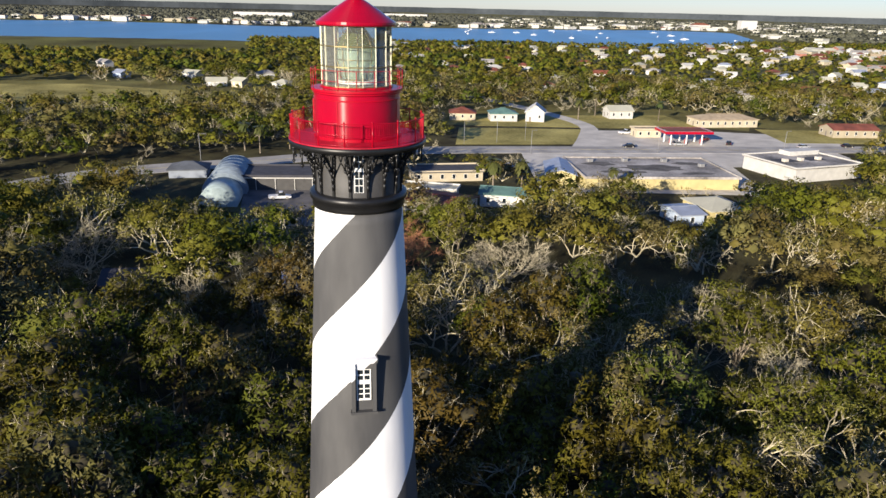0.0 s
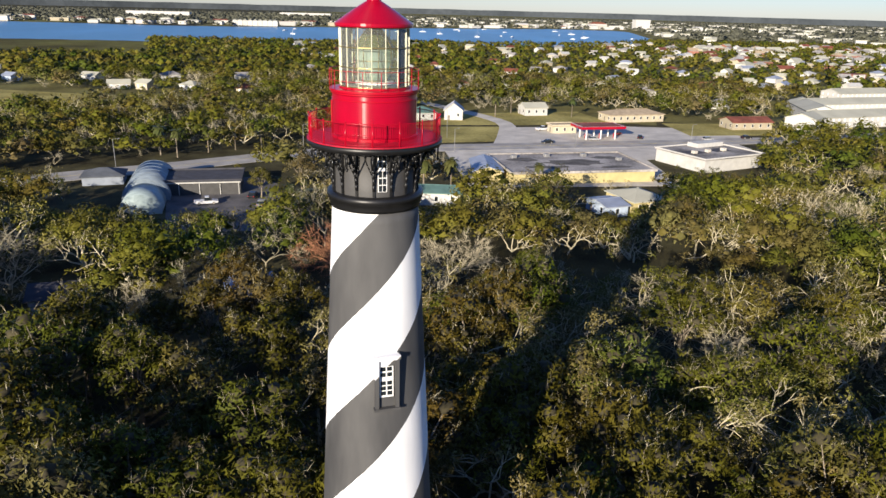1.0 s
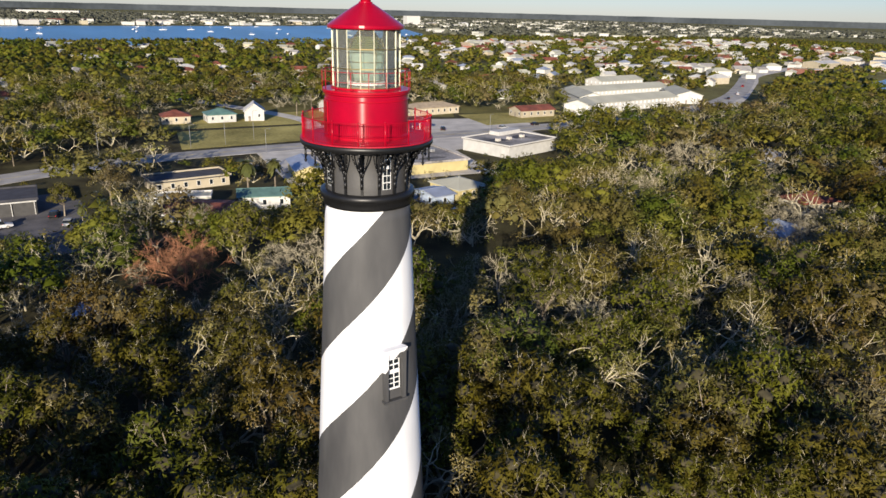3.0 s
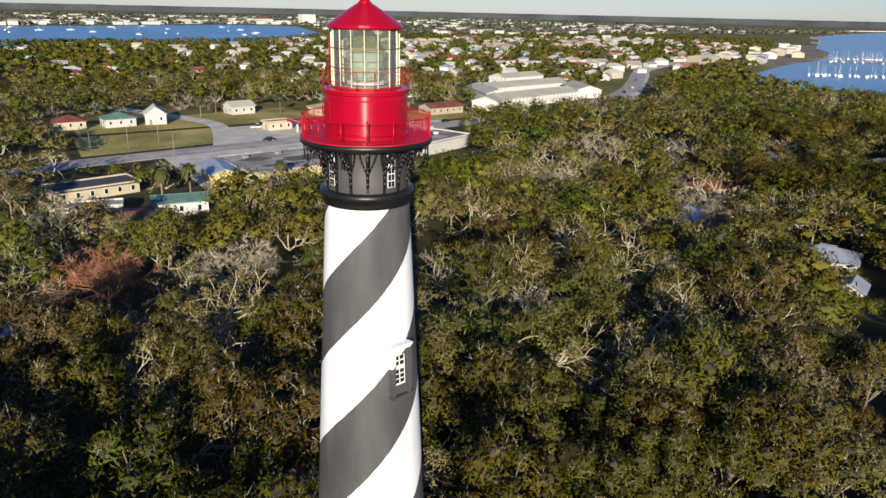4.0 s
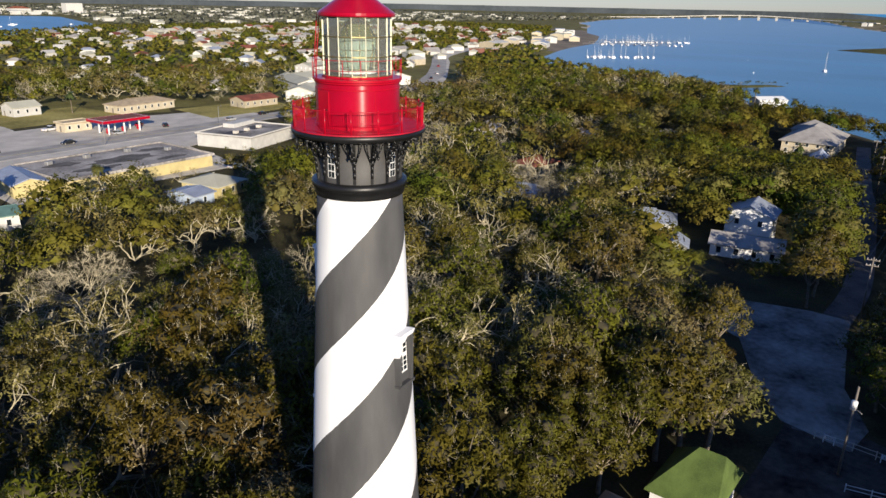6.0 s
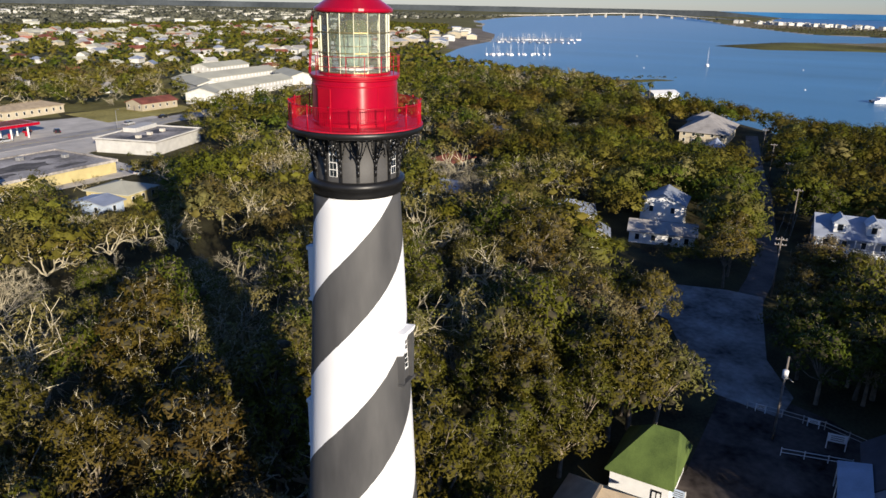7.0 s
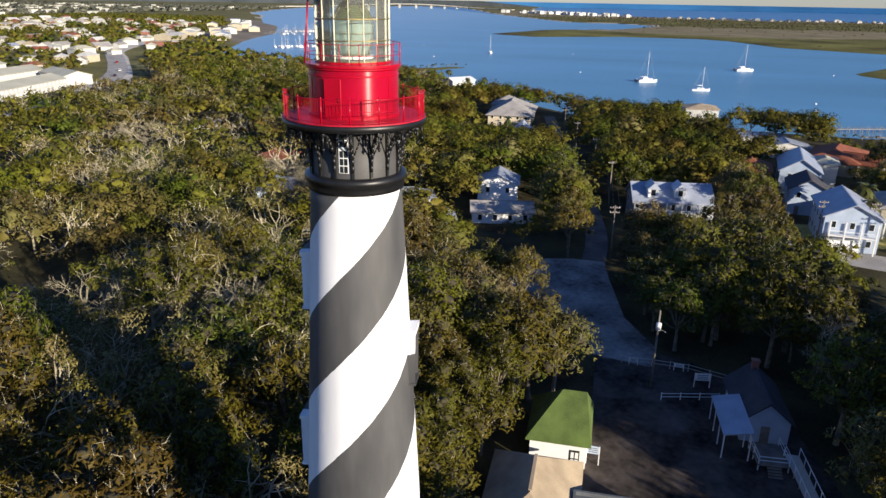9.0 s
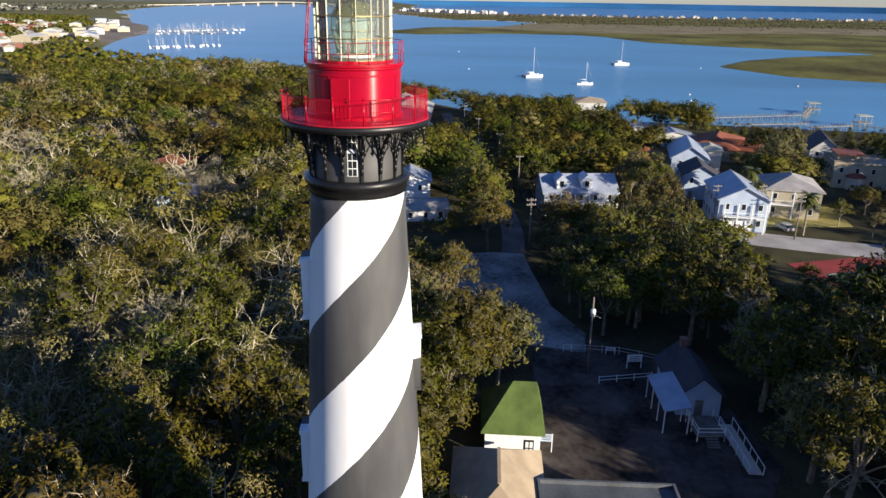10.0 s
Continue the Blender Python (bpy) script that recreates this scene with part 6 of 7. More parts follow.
def car(label, x, y, rot, paint, kind="car"):
    key = (paint, kind)
    if key in CARS:
        ob = copy_thing(CARS[key], pose(x, y, 0.06, 0, 0, rot))
        return tagged(ob, label)
    L, W = (5.6, 2.0) if kind == "pickup" else (6.2, 2.2) if kind == "van" else (4.6, 1.85)
    hood, roof_z = (1.0, 1.85) if kind == "pickup" else (1.1, 2.5) if kind == "van" else (0.92, 1.48)
    ob = thing(kind if kind != "car" else "car", label, "vehicle", pose(x, y, 0.06, 0, 0, rot), "parked vehicles")
    CARS[key] = ob
    sec = [(-0.5, 0.55, hood * 0.92), (-0.47, 0.35, hood), (0.0, 0.30, hood), (0.32, 0.32, hood * 0.95), (0.47, 0.35, hood * 0.8), (0.5, 0.5, hood * 0.62)]
    g = Geo()
    vs = [(a * L, s * W / 2 * (1 if abs(a) < 0.45 else 0.9), z) for a, lo, hi in sec for s, z in ((-1, lo), (-1, hi), (1, hi), (1, lo))]
    fs = [(4 * i + j, 4 * i + (j + 1) % 4, 4 * i + 4 + (j + 1) % 4, 4 * i + 4 + j) for i in range(5) for j in range(4)] + [(3, 2, 1, 0), (20, 21, 22, 23)]
    part("body", g.add(vs, fs), M[paint], ob)
    c0, c1, c2, c3 = {"pickup": (-0.08, -0.04, 0.13, 0.24), "van": (-0.5, -0.49, 0.3, 0.38), "car": (-0.42, -0.28, 0.08, 0.24)}[kind]
    k = 0.42
    gv = [(c0 * L, -W * 0.46, hood), (c3 * L, -W * 0.46, hood), (c3 * L, W * 0.46, hood), (c0 * L, W * 0.46, hood), (c1 * L, -W * k, roof_z - 0.08), (c2 * L, -W * k, roof_z - 0.08), (c2 * L, W * k, roof_z - 0.08), (c1 * L, W * k, roof_z - 0.08)]
    part("cabin_glass", Geo().add(gv, [(0, 1, 5, 4), (1, 2, 6, 5), (2, 3, 7, 6), (3, 0, 4, 7), (4, 5, 6, 7)]), M["pane"] if kind != "van" else M[paint], ob)
    part("roof", Geo().box(((c1 + c2) / 2 * L, 0, roof_z - 0.04), ((c2 - c1) * L * 1.04, W * 0.88, 0.09), 0, 0.1), M[paint], ob)
    for sx in (-0.3, 0.31):
        for s in (-1, 1):
            wh = part("wheel", Geo().tube((sx * L, s * (W / 2 - 0.2), 0.33), (sx * L, s * (W / 2 + 0.01), 0.33), 0.33, 0.33, 12), M["tyre"], ob)
            part("rim", Geo().tube((sx * L, s * (W / 2 - 0.1), 0.33), (sx * L, s * (W / 2 + 0.02), 0.33), 0.19, 0.19, 8), M["concrete"], wh)
    for s in (-1, 1):
        part("headlight", Geo().box((0.485 * L, s * W * 0.34, hood * 0.72), (0.12, 0.3, 0.14)), M["white"], ob)
        part("tail_light", Geo().box((-0.498 * L, s * W * 0.38, hood * 0.8), (0.05, 0.2, 0.2)), M["red"], ob)
    return ob


for label, x, y, r, p, k in (("white pickup parked in the shaded yard", -40.5, 172.2, 12, "car_white", "pickup"), ("white car parked beside the shed", -43.5, 183.2, 10, "car_white", "car"),
                             ("silver car under the shed roof", -40, 188.7, 95, "car_silver", "car"), ("dark car under the shed roof", -45, 189, 95, "car_black", "car"), ("white car under the shed roof", -49, 188.7, 95, "car_white", "car"),
                             ("dark car in the yard beside the hedge", -30, 178.2, 80, "car_black", "car"), ("silver car parked in the yard", -27, 170.2, 80, "car_silver", "car"),
                             ("white van at the forecourt's edge", 73, 281.2, 20, "car_white", "pickup"), ("black car on the main road", 67, 252.2, 188, "car_black", "car"), ("silver car at the pumps", 87, 258.2, 5, "car_silver", "car"),
                             ("red car on the forecourt", 101, 270.2, 40, "car_red", "car"), ("dark car parked behind the pumps", 107, 262.2, 70, "car_black", "car"), ("white car beside the shop block", 85, 184.2, 5, "car_white", "car"),
                             ("dark car on the roadside", 151.2, 261.7, 10, "car_black", "car"), ("silver car on the main road", 133, 258.1, 10, "car_silver", "car"), ("blue car near the shops", 21, 214.2, 40, "car_blue", "car"),
                             ("long white van parked on the street", 110.3, -19.3, -78, "car_white", "van"), ("silver car in a driveway", 113.1, -30.5, 15, "car_silver", "car"), ("dark car parked on the pale street", 103.5, -48.6, 95, "car_black", "car"),
                             ("white car beside the cream bungalow", 57, 148.2, 30, "car_white", "car"), ("blue car beside the cream bungalow", 51, 150.2, 50, "car_blue", "car"), ("dark car near the pale complex", 319.4, 314.3, 40, "car_black", "car"),
                             ("white car near the pale complex", 346.3, 332.2, 40, "car_white", "car"), ("red car near the pale complex", 391.3, 370, 40, "car_red", "car")):
    car(label, x, y, r, p, k)


# ---- poles ----
def pole(label, x, y, h, arms=1, rot=0, gear=False, m="wood", name="utility_pole"):
    ob = thing(name, label, "pole", pose(x, y, 0, 0, 0, rot), "utility poles")
    part("shaft", Geo().tube((0, 0, -0.2), (0, 0, h), *((0.09, 0.06) if name == "street_lamp" else (0.16, 0.11)), 8), M[m], ob)
    if name == "street_lamp":
        part("lamp_arm", Geo().path([(0, 0, h - 0.1), (0.6, 0, h + 0.1), (1.4, 0, h + 0.1)], 0.04, 5), M[m], ob)
        part("lamp_head", Geo().box((1.6, 0, h + 0.08), (0.6, 0.25, 0.12), 0, 0.03), M[m], ob)
    for i in range(arms):
        part("crossarm", Geo().box((0, 0, h - 0.5 - 0.9 * i), (0.12, 1.8, 0.14)), M[m], ob)
        for y_ in (-0.8, -0.3, 0.3, 0.8):
            part("insulator", Geo().tube((0, y_, h - 0.45 - 0.9 * i), (0, y_, h - 0.22 - 0.9 * i), 0.05, 0.03, 6), M["white"], ob)
    if gear:
        part("transformer", Geo().lathe([(0, -0.5), (0.3, -0.5), (0.32, 0.4), (0.2, 0.5), (0, 0.52)], 12), M["white"], ob).matrix_basis = pose(-0.45, 0, h - 1.9)
        part("lamp_arm", Geo().path([(0, 0, h - 2.6), (-0.6, -0.5, h - 2.3), (-1.1, -0.9, h - 2.3)], 0.04, 5), M["concrete"], ob)
    return ob


pole("wooden pole with a white transformer by the gate", 45.7, 17.3, 10.6, 0, 0, True)
for x, y, h in ((91.2, 24.2, 10.8), (131.1, 26.2, 10.5), (159.9, 31.6, 10.5), (185.7, 38.8, 10.5), (212.4, 45.1, 10.5), (112.8, -15.4, 9.5), (114.2, -25.1, 9.5), (106.2, -30.1, 9.5)):
    pole("tall wooden pole with crossarms along the street", x, y, h, 2 if x < 125 else 1, 12)
for x, y in ((-69.6, 202), (-20, 228), (30, 236), (31, 262), (75, 243), (120, 246), (20, 256), (8, 252)):
    pole("pale street lamp pole beside the road", x, y, 10.5 if x < 0 or x == 31 else 8, 0, 20, False, "galvanised", "street_lamp")
WIRES = thing("power_lines", "thin black wires between the poles", "cable")
for h, off in ((10.1, -1.0), (10.1, 1.0), (9.2, 0.0)):
    pts = [(91.2, 24.2), (131.1, 26.2), (159.9, 31.6), (185.7, 38.8), (212.4, 45.1)]
    for i in range(len(pts) - 1):
        p, q = Vector((pts[i][0], pts[i][1] + off, h - 0.1)), Vector((pts[i + 1][0], pts[i + 1][1] + off, h - 0.1))
        part("wire", Geo().path([p.lerp(q, t / 6) - Vector((0, 0, 1.1 * (1 - (t / 3 - 1) ** 2))) for t in range(7)], 0.02, 3), M["black"], WIRES)

# ---- woodland ----
def open_polys():
    return [[(54.9, 19.6), (70.8, 21.8), (87.7, 28.9), (88.9, 46.4), (75, 48.1), (69, 37.3), (57, 31.3)], [(-57, 200.2), (-30, 204.2), (-23, 193.2), (-16, 146.2), (-48, 145.2)], [(3, 250.2), (5, 296.2), (155, 300.2), (157.3, 253.5)],
            [(23, 184.2), (23, 234.2), (143.2, 245.7), (143.3, 229.5), (95, 220.2), (93.1, 184)], [(18.4, 21.9), (24.4, 33.7), (35.3, 30.9), (37.2, 23.2), (58.9, 24), (56.8, 10.9), (46.8, 1), (27.9, -2.3), (15.2, 3.4), (6.4, 13.9), (7.2, 33.9)],
            [(-291, 326.2), (-261, 404.2), (-204, 416.2), (-133, 392.2), (-59, 366.2), (-97, 332.2), (-164, 314.2)], [(7, 292.2), (9, 326.2), (107, 340.2), (113, 298.2)], [(129, 266.2), (131, 302.2), (183.3, 301.5), (179.4, 269.2)],
            [(99, -17), (108.1, 5.9), (129.9, 6.3), (135.1, -48.1), (111, -80), (92, -75), (80, -45), (86, -30)], [(-169, 640.2), (-1000, 560), (-1000, 1000), (-250, 960)],
            [(251.4, 253.6), (296.4, 310.3), (421.4, 409.7), (501.3, 467.4), (650.9, 542.3), (650.4, 497.9), (431.1, 378), (331.2, 303.3), (281.2, 253.6)], [(191.4, 284.2), (286.4, 283.4), (301.6, 368.3), (216.2, 369.6)]]


OPEN = open_polys()
LANE = [(-8, 116), (10, 114.5), (25, 117), (40, 116), (52, 106)]     # shaded track through the wood


def near_line(line, X, Y):
    best = np.full(X.shape, 1e9)
    for (ax, ay), (bx, by) in zip(line[:-1], line[1:]):
        dx, dy = bx - ax, by - ay
        t = np.clip(((X - ax) * dx + (Y - ay) * dy) / (dx * dx + dy * dy + 1e-9), 0, 1)
        best = np.minimum(best, np.hypot(X - ax - t * dx, Y - ay - t * dy))
    return best


def free(X, Y, margin):
    """Where trees may stand, kept low before houses so the camera sees them."""
    ok = wet(X, Y) < -6
    for p in OPEN:
        ok &= inside(p, X, Y) < -0.5 * margin
    ok &= near_line(LANE, X, Y) > 3.4 + margin
    for line, half in ((A1A, 6.5), (STREET, 3.0), (SHORE_ST, 5), (SIDE, 4), (MALL_ST, 8)):
        ok &= near_line(line, X, Y) > half + margin
    ok &= np.hypot(X - AX[0], Y - AX[1]) > 8
    ok &= inside([(8, 31), (30, 23), (6, -24), (-18, -14)], X, Y) < 0
    ok &= inside([(40, 25), (47, 28), (52, 33), (56, 39), (60, 44), (90, 47), (92, 30), (100, 28), (100, 23), (60, 17), (45, 5)], X, Y) < -1.9 * margin
    cap = np.full(X.shape, 1.0)
    for x, y, r, ln in YARDS:
        dx, dy = CAMERA_SIDE[0] - x, CAMERA_SIDE[1] - y
        q = math.hypot(dx, dy)
        dx, dy = dx / q, dy / q
        al, ac = (X - x) * dx + (Y - y) * dy, np.abs(-(X - x) * dy + (Y - y) * dx)
        ok &= np.hypot(X - x, Y - y) > r + margin * 0.7
        within = (al > 0) & (al < ln / 22 * 0.28 * q + r) & (ac < r + 1.5)
        cap = np.where(within, np.minimum(cap, ((1.2 if ln > 13 else 3.0) + 44 * np.clip(al - 0.7 * r, 0, 1e9) / q) / 13.5), cap)
    shore = -wet(X, Y)
    cap = np.where((shore < 34) & (X > 150) & (Y < 215), np.minimum(cap, 0.62 + 0.012 * shore), cap)
    cap = np.where((shore < 75) & (X > 185) & (Y < -38) & (Y > -160), np.minimum(cap, 0.10 + 0.005 * shore), cap)
    return ok, cap


def scatter(spacing, x0, x1, y0, y1, seed):
    rng = np.random.default_rng(seed)
    nx, ny = int((x1 - x0) / spacing), int((y1 - y0) / (spacing * 0.87))
    I, J = np.meshgrid(np.arange(nx), np.arange(ny), indexing="ij")
    X = x0 + (I + 0.5 * (J % 2)) * spacing + rng.uniform(-0.36, 0.36, I.shape) * spacing
    Y = y0 + J * spacing * 0.87 + rng.uniform(-0.36, 0.36, I.shape) * spacing
    return X.ravel(), Y.ravel(), rng


def grown(me_v, me_f, me_k, me_n, X, Y, S, A, tones, Z=0.0):
    """Copies of one tree's arrays, set down at many places."""
    n, k = len(X), len(me_v)
    c, s = np.cos(A)[:, None], np.sin(A)[:, None]
    vx, vy, vz = me_v[:, 0] * S[:, None], me_v[:, 1] * S[:, None], me_v[:, 2] * S[:, None]
    V = np.stack([vx * c - vy * s + X[:, None], vx * s + vy * c + Y[:, None], vz + Z], -1).reshape(-1, 3)
    F = (me_f[None] + (np.arange(n) * k)[:, None, None]).reshape(-1, 3)
    N = np.stack([me_n[:, 0] * c - me_n[:, 1] * s, me_n[:, 0] * s + me_n[:, 1] * c, np.broadcast_to(me_n[:, 2], (n, k))], -1).reshape(-1, 3)
    return V, F, np.repeat(tones, k), np.tile(me_k, n), N


def stuff(name, label, pieces, mats):
    V, F, T, K, N, o = [], [], [], [], [], 0
    for v, f, t, k, n in pieces:
        K.append(k)
        N.append(n)
        V.append(v)
        F.append(f + o)
        T.append(t)
        o += len(v)
    ob = new(name, np_mesh(name, np.concatenate(V), np.concatenate(F), None, np.concatenate(T), mats, np.concatenate(K), np.concatenate(N)))
    return tagged(ob, label, "trees", kind="stuff")


def species(X, Y):
    """Slow change of the wood from green to brown and grey, with each tree's own share."""
    return np.array([0.5 + 0.5 * noise.noise((x * 0.02, y * 0.02, 2.0)) for x, y in zip(X, Y)])


YARDS += [(12, 118, 6, 14), (-63, 119, 6, 14), (157, 174, 5, 9), (111, 96, 5, 9), (207, 140, 5, 9), (-108, 178, 10, 9), (-40, 172, 12, 30), (40, 270, 24, 24), (100, 268, 24, 24), (-95, 196, 10, 10), (-50, 222, 10, 22), (10, 240, 10, 20), (72, 33, 9, 11), (64, 24, 3.5, 12), (-8, 122, 8, 24), (150, 285, 18, 20), (-180, 370, 40, 7), (60, 242, 14, 20), (330, 330, 14, 18), (92, -34, 13, 20)]

# near wood
X, Y, rng = scatter(7.0, -110, 150, -45, 170, 11)
d0 = np.hypot(X - 14, Y - 62)
d_all = np.hypot(X - AX[0], Y - AX[1])
ok, cap = free(X, Y, 2.2)
keep = ok & (d_all < 150) & (rng.random(len(X)) < np.where((X > -75) & (X < -12) & (Y > 68) & (Y < 140), 0.74, 0.94))
X, Y, d0, cap = X[keep], Y[keep], d0[keep], cap[keep]
size = rng.uniform(0.85, 1.30, len(X)) * np.where(d0 < 200, 1.0, 0.95)
size = np.minimum(size, np.maximum(cap * 1.25, 0.3))
size = np.where((Y < -15) & (X > 11 + (Y + 24) * 0.51) & (X < 52), size * 1.2, size)   # unseen oaks behind the yard, made taller to throw shade on it
bare_field = np.array([noise.noise((x * 0.035 + 9, y * 0.035, 5.0)) for x, y in zip(X, Y)])
is_bare = (rng.random(len(X)) < 0.07 + 0.42 * np.clip(bare_field, 0, 1) + 0.12 * ((X > 18) & (X < 60) & (Y > 48) & (Y < 95))) & ((X > 14) | (Y > 78) | (rng.random(len(X)) < 0.25))
is_bare &= (size > 0.6) & ~((X > 55) & (Y < 64))
turn = rng.uniform(0, 2 * np.pi, len(X))
order = np.argsort(d0)
oaks = [i for i in order if not is_bare[i]][:160]
oaks += [i for i in np.argsort(np.hypot(X - 50, Y + 14)) if not is_bare[i] and i not in oaks][:60]
bares = [i for i in order if is_bare[i]][:50]
FILL = [(26, 35), (31, 34.5), (36, 33.5), (41, 33.5), (44.5, 32.5), (29, 40), (35, 39), (41, 39.5), (47, 39), (23, 39), (52, 42.5), (18, 38), (12, 39), (33, 45), (27, 46), (39, 45), (45, 45), (51, 46), (50.5, 31), (56, 34.5), (61, 36.5), (67, 40), (64, 43),
        (40, -3), (46, -4.5), (52, -3), (58, -1), (34, -7), (28, -9), (40, -10), (48, -11), (56, -9), (64, -4), (22, -11), (30, -16), (66, 4), (60, 9), (72, 10), (70, -2), (78, 4), (84, 12), (57, 14), (62.5, 16.8), (68, 18), (74, 18.5), (80, 19), (87, 19.3), (71, 13), (61, 10), (91, 13), (90, 5), (64, 11), (77, 11), (97, 18), (47, -8), (53, -10), (59, -6), (64, -10), (71, -10), (45, -15), (56, -17), (67, -17), (91, 32), (97, 32.5), (104, 33.5), (128, 38), (134, 40), (140, 41), (134, 21), (142, 22), (150, 24)]
X, Y, turn = np.append(X, [p[0] for p in FILL]), np.append(Y, [p[1] for p in FILL]), np.append(turn, rng.uniform(0, 6.28, len(FILL)))
size, is_bare, cap = np.append(size, rng.uniform(0.7, 0.95, len(FILL)) * [0.6 if (42 < p[0] < 58 and p[1] > 30) or (p[0] > 57 and p[1] < 0) else 1 for p in FILL]), np.append(is_bare, np.zeros(len(FILL), bool)), np.append(cap, np.ones(len(FILL)))
oaks += list(range(len(X) - len(FILL), len(X)))
size = np.where((near_line(LANE, X, Y) < 19) & (Y < 114), size * 0.62, size)
size = np.where(inside([(50, -4), (60, -32), (96, -48), (90, -12), (74, -2)], X, Y) > 0, np.minimum(size, 0.42), size)   # oaks kept low so the court shows in the camera's view
used = set(oaks) | set(bares)
for kinds, picked in ((OAKS, oaks), (BARE, bares)):
    for n_, i in enumerate(picked):
        src = kinds[n_ % len(kinds)] if n_ < len(kinds) else kinds[int(rng.integers(len(kinds)))]
        # Bronze oaks also colour the shaded parts of the wood darker.
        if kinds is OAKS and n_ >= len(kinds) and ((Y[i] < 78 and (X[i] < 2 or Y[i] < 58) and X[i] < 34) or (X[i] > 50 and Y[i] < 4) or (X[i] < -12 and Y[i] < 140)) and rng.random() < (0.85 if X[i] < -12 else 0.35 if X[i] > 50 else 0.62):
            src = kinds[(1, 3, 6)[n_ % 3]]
        elif kinds is OAKS and n_ >= len(kinds) and 14 < X[i] < 64 and 50 < Y[i] < 112 and rng.random() < 0.42:
            src = kinds[7 + n_ % 6]
        elif kinds is OAKS and Y[i] < 50:
            src = kinds[(0, 2, 4, 5, 1)[n_ % 5]]
        s = float(size[i]) * (0.85 if src.name.startswith("bare") else 1.0)
        m = pose(float(X[i]), float(Y[i]), 0, 0, 0, math.degrees(turn[i])) @ Matrix.Diagonal((s, s, s, 1))
        if n_ < len(kinds):
            src.matrix_basis = m
        else:
            ob = copy_thing(src, Matrix())
            ob.matrix_basis = m
rest = np.array([i for i in range(len(X)) if i not in used])
front = (Y[rest] > AX[1] - 10) | (X[rest] > 10)


def soft_tree(seed, n_blobs, cards, card, core=0.8, H=12.0, R=5.4, round_core=True):
    rg = np.random.default_rng(seed)
    few = n_blobs < 9
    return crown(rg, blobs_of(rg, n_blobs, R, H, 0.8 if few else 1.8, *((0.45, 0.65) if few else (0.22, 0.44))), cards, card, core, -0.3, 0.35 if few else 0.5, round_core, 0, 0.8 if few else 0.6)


def soft_branchy(seed, per, size, leaf):
    """A thin-leaved tree with its limbs, in arrays."""
    rg = np.random.default_rng(seed)
    g, tw, (v, f, n) = branchy(rg, 2, 3 if per < 10 else 5, 0.85, per, size, 0.8)
    va, fa = np.array(g.v), np.array([t for q in g.f for t in ((q[0], q[1], q[2]), (q[0], q[2], q[3]))])
    return merge([(v, f, leaf, n), (va, fa, 2, None)])


MIDHI = [soft_tree(400 + i, 24, 820, 0.50, 0.5, R=6.0, H=11.5, round_core=False) for i in range(4)] + [soft_branchy(410 + i, 18, 0.52, (3, 0, 3, 3)[i]) for i in range(4)]
MIDLO = [soft_tree(420 + i, 12, 200, 0.84, 0.56, R=6.0, H=11, round_core=False) for i in range(6)] + [soft_branchy(430 + i, 5, 1.0, 3) for i in range(2)]
FAR = [soft_tree(440 + i, 4, 18, 1.7, 0.72, R=6.4, H=9.6, round_core=False) for i in range(8)]
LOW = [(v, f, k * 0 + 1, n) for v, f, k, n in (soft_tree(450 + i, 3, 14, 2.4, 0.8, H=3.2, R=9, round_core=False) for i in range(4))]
BARE_MID = []
for i in range(4):
    rg = np.random.default_rng(460 + i)
    g, tw = Geo(), []
    for k in range(4):
        a = rg.uniform(0, 6.28)
        d = np.array([math.cos(a) * 0.75, math.sin(a) * 0.75, 0.72])
        grow(rg, g, tw, (0, 0, 2.5), d / np.linalg.norm(d), 3.6, 0.12, 1, 0.10)
    va, fa = np.array(g.v), np.array([t for f in g.f for t in ((f[0], f[1], f[2]), (f[0], f[2], f[3]))])
    BARE_MID.append(merge([(va, fa, 0, None), (*twigs(rg, tw, 30, 3.0, 0.04), 0, None)]))


def plant(protos, sel, Xs, Ys, S, rg, pieces, tone):
    pick = rg.integers(0, len(protos), len(sel))
    for k, (v, f, m, n) in enumerate(protos):
        q = sel[pick == k]
        if len(q):
            pieces.append(grown(v, f, m, n, Xs[q], Ys[q], S[q], rg.uniform(0, 6.28, len(q)), tone[q]))


tone = np.mod(species(X, Y) * 1.1 + rng.uniform(-0.22, 0.22, len(X)), 1)
leafy, twiggy = [], []
br = rest[is_bare[rest]]
lf = rest[~is_bare[rest]]
fr_ = (Y[lf] > AX[1] - 6) | (X[lf] > 12)
shut = ((X[lf] > 55) & (Y[lf] < 64)) | (Y[lf] < 40)
plant(MIDHI[:4], lf[fr_ & shut], X, Y, size, rng, leafy, tone)
plant(MIDHI, lf[fr_ & ~shut], X, Y, size, rng, leafy, tone)
plant(MIDHI[:4], lf[~fr_], X, Y, size, rng, leafy, tone)
plant(BARE_MID, br, X, Y, size * 0.85, rng, twiggy, tone)

# middle distance
X2, Y2, rng = scatter(7.5, -330, 480, -130, 470, 12)
d2 = np.hypot(X2 - AX[0], Y2 - AX[1])
az = np.degrees(np.arctan2(Y2 - 10, X2 + 15))
ok, cap = free(X2, Y2, 2.5)
keep = ok & (d2 >= 150) & (d2 < 440) & (az > -42) & (az < 127)
X2, Y2, cap = X2[keep], Y2[keep], cap[keep]
S2 = np.minimum(rng.uniform(0.75, 1.15, len(X2)), np.maximum(cap * 1.1, 0.16))
t2 = np.mod(species(X2, Y2) * 1.1 + rng.uniform(-0.25, 0.25, len(X2)), 1)
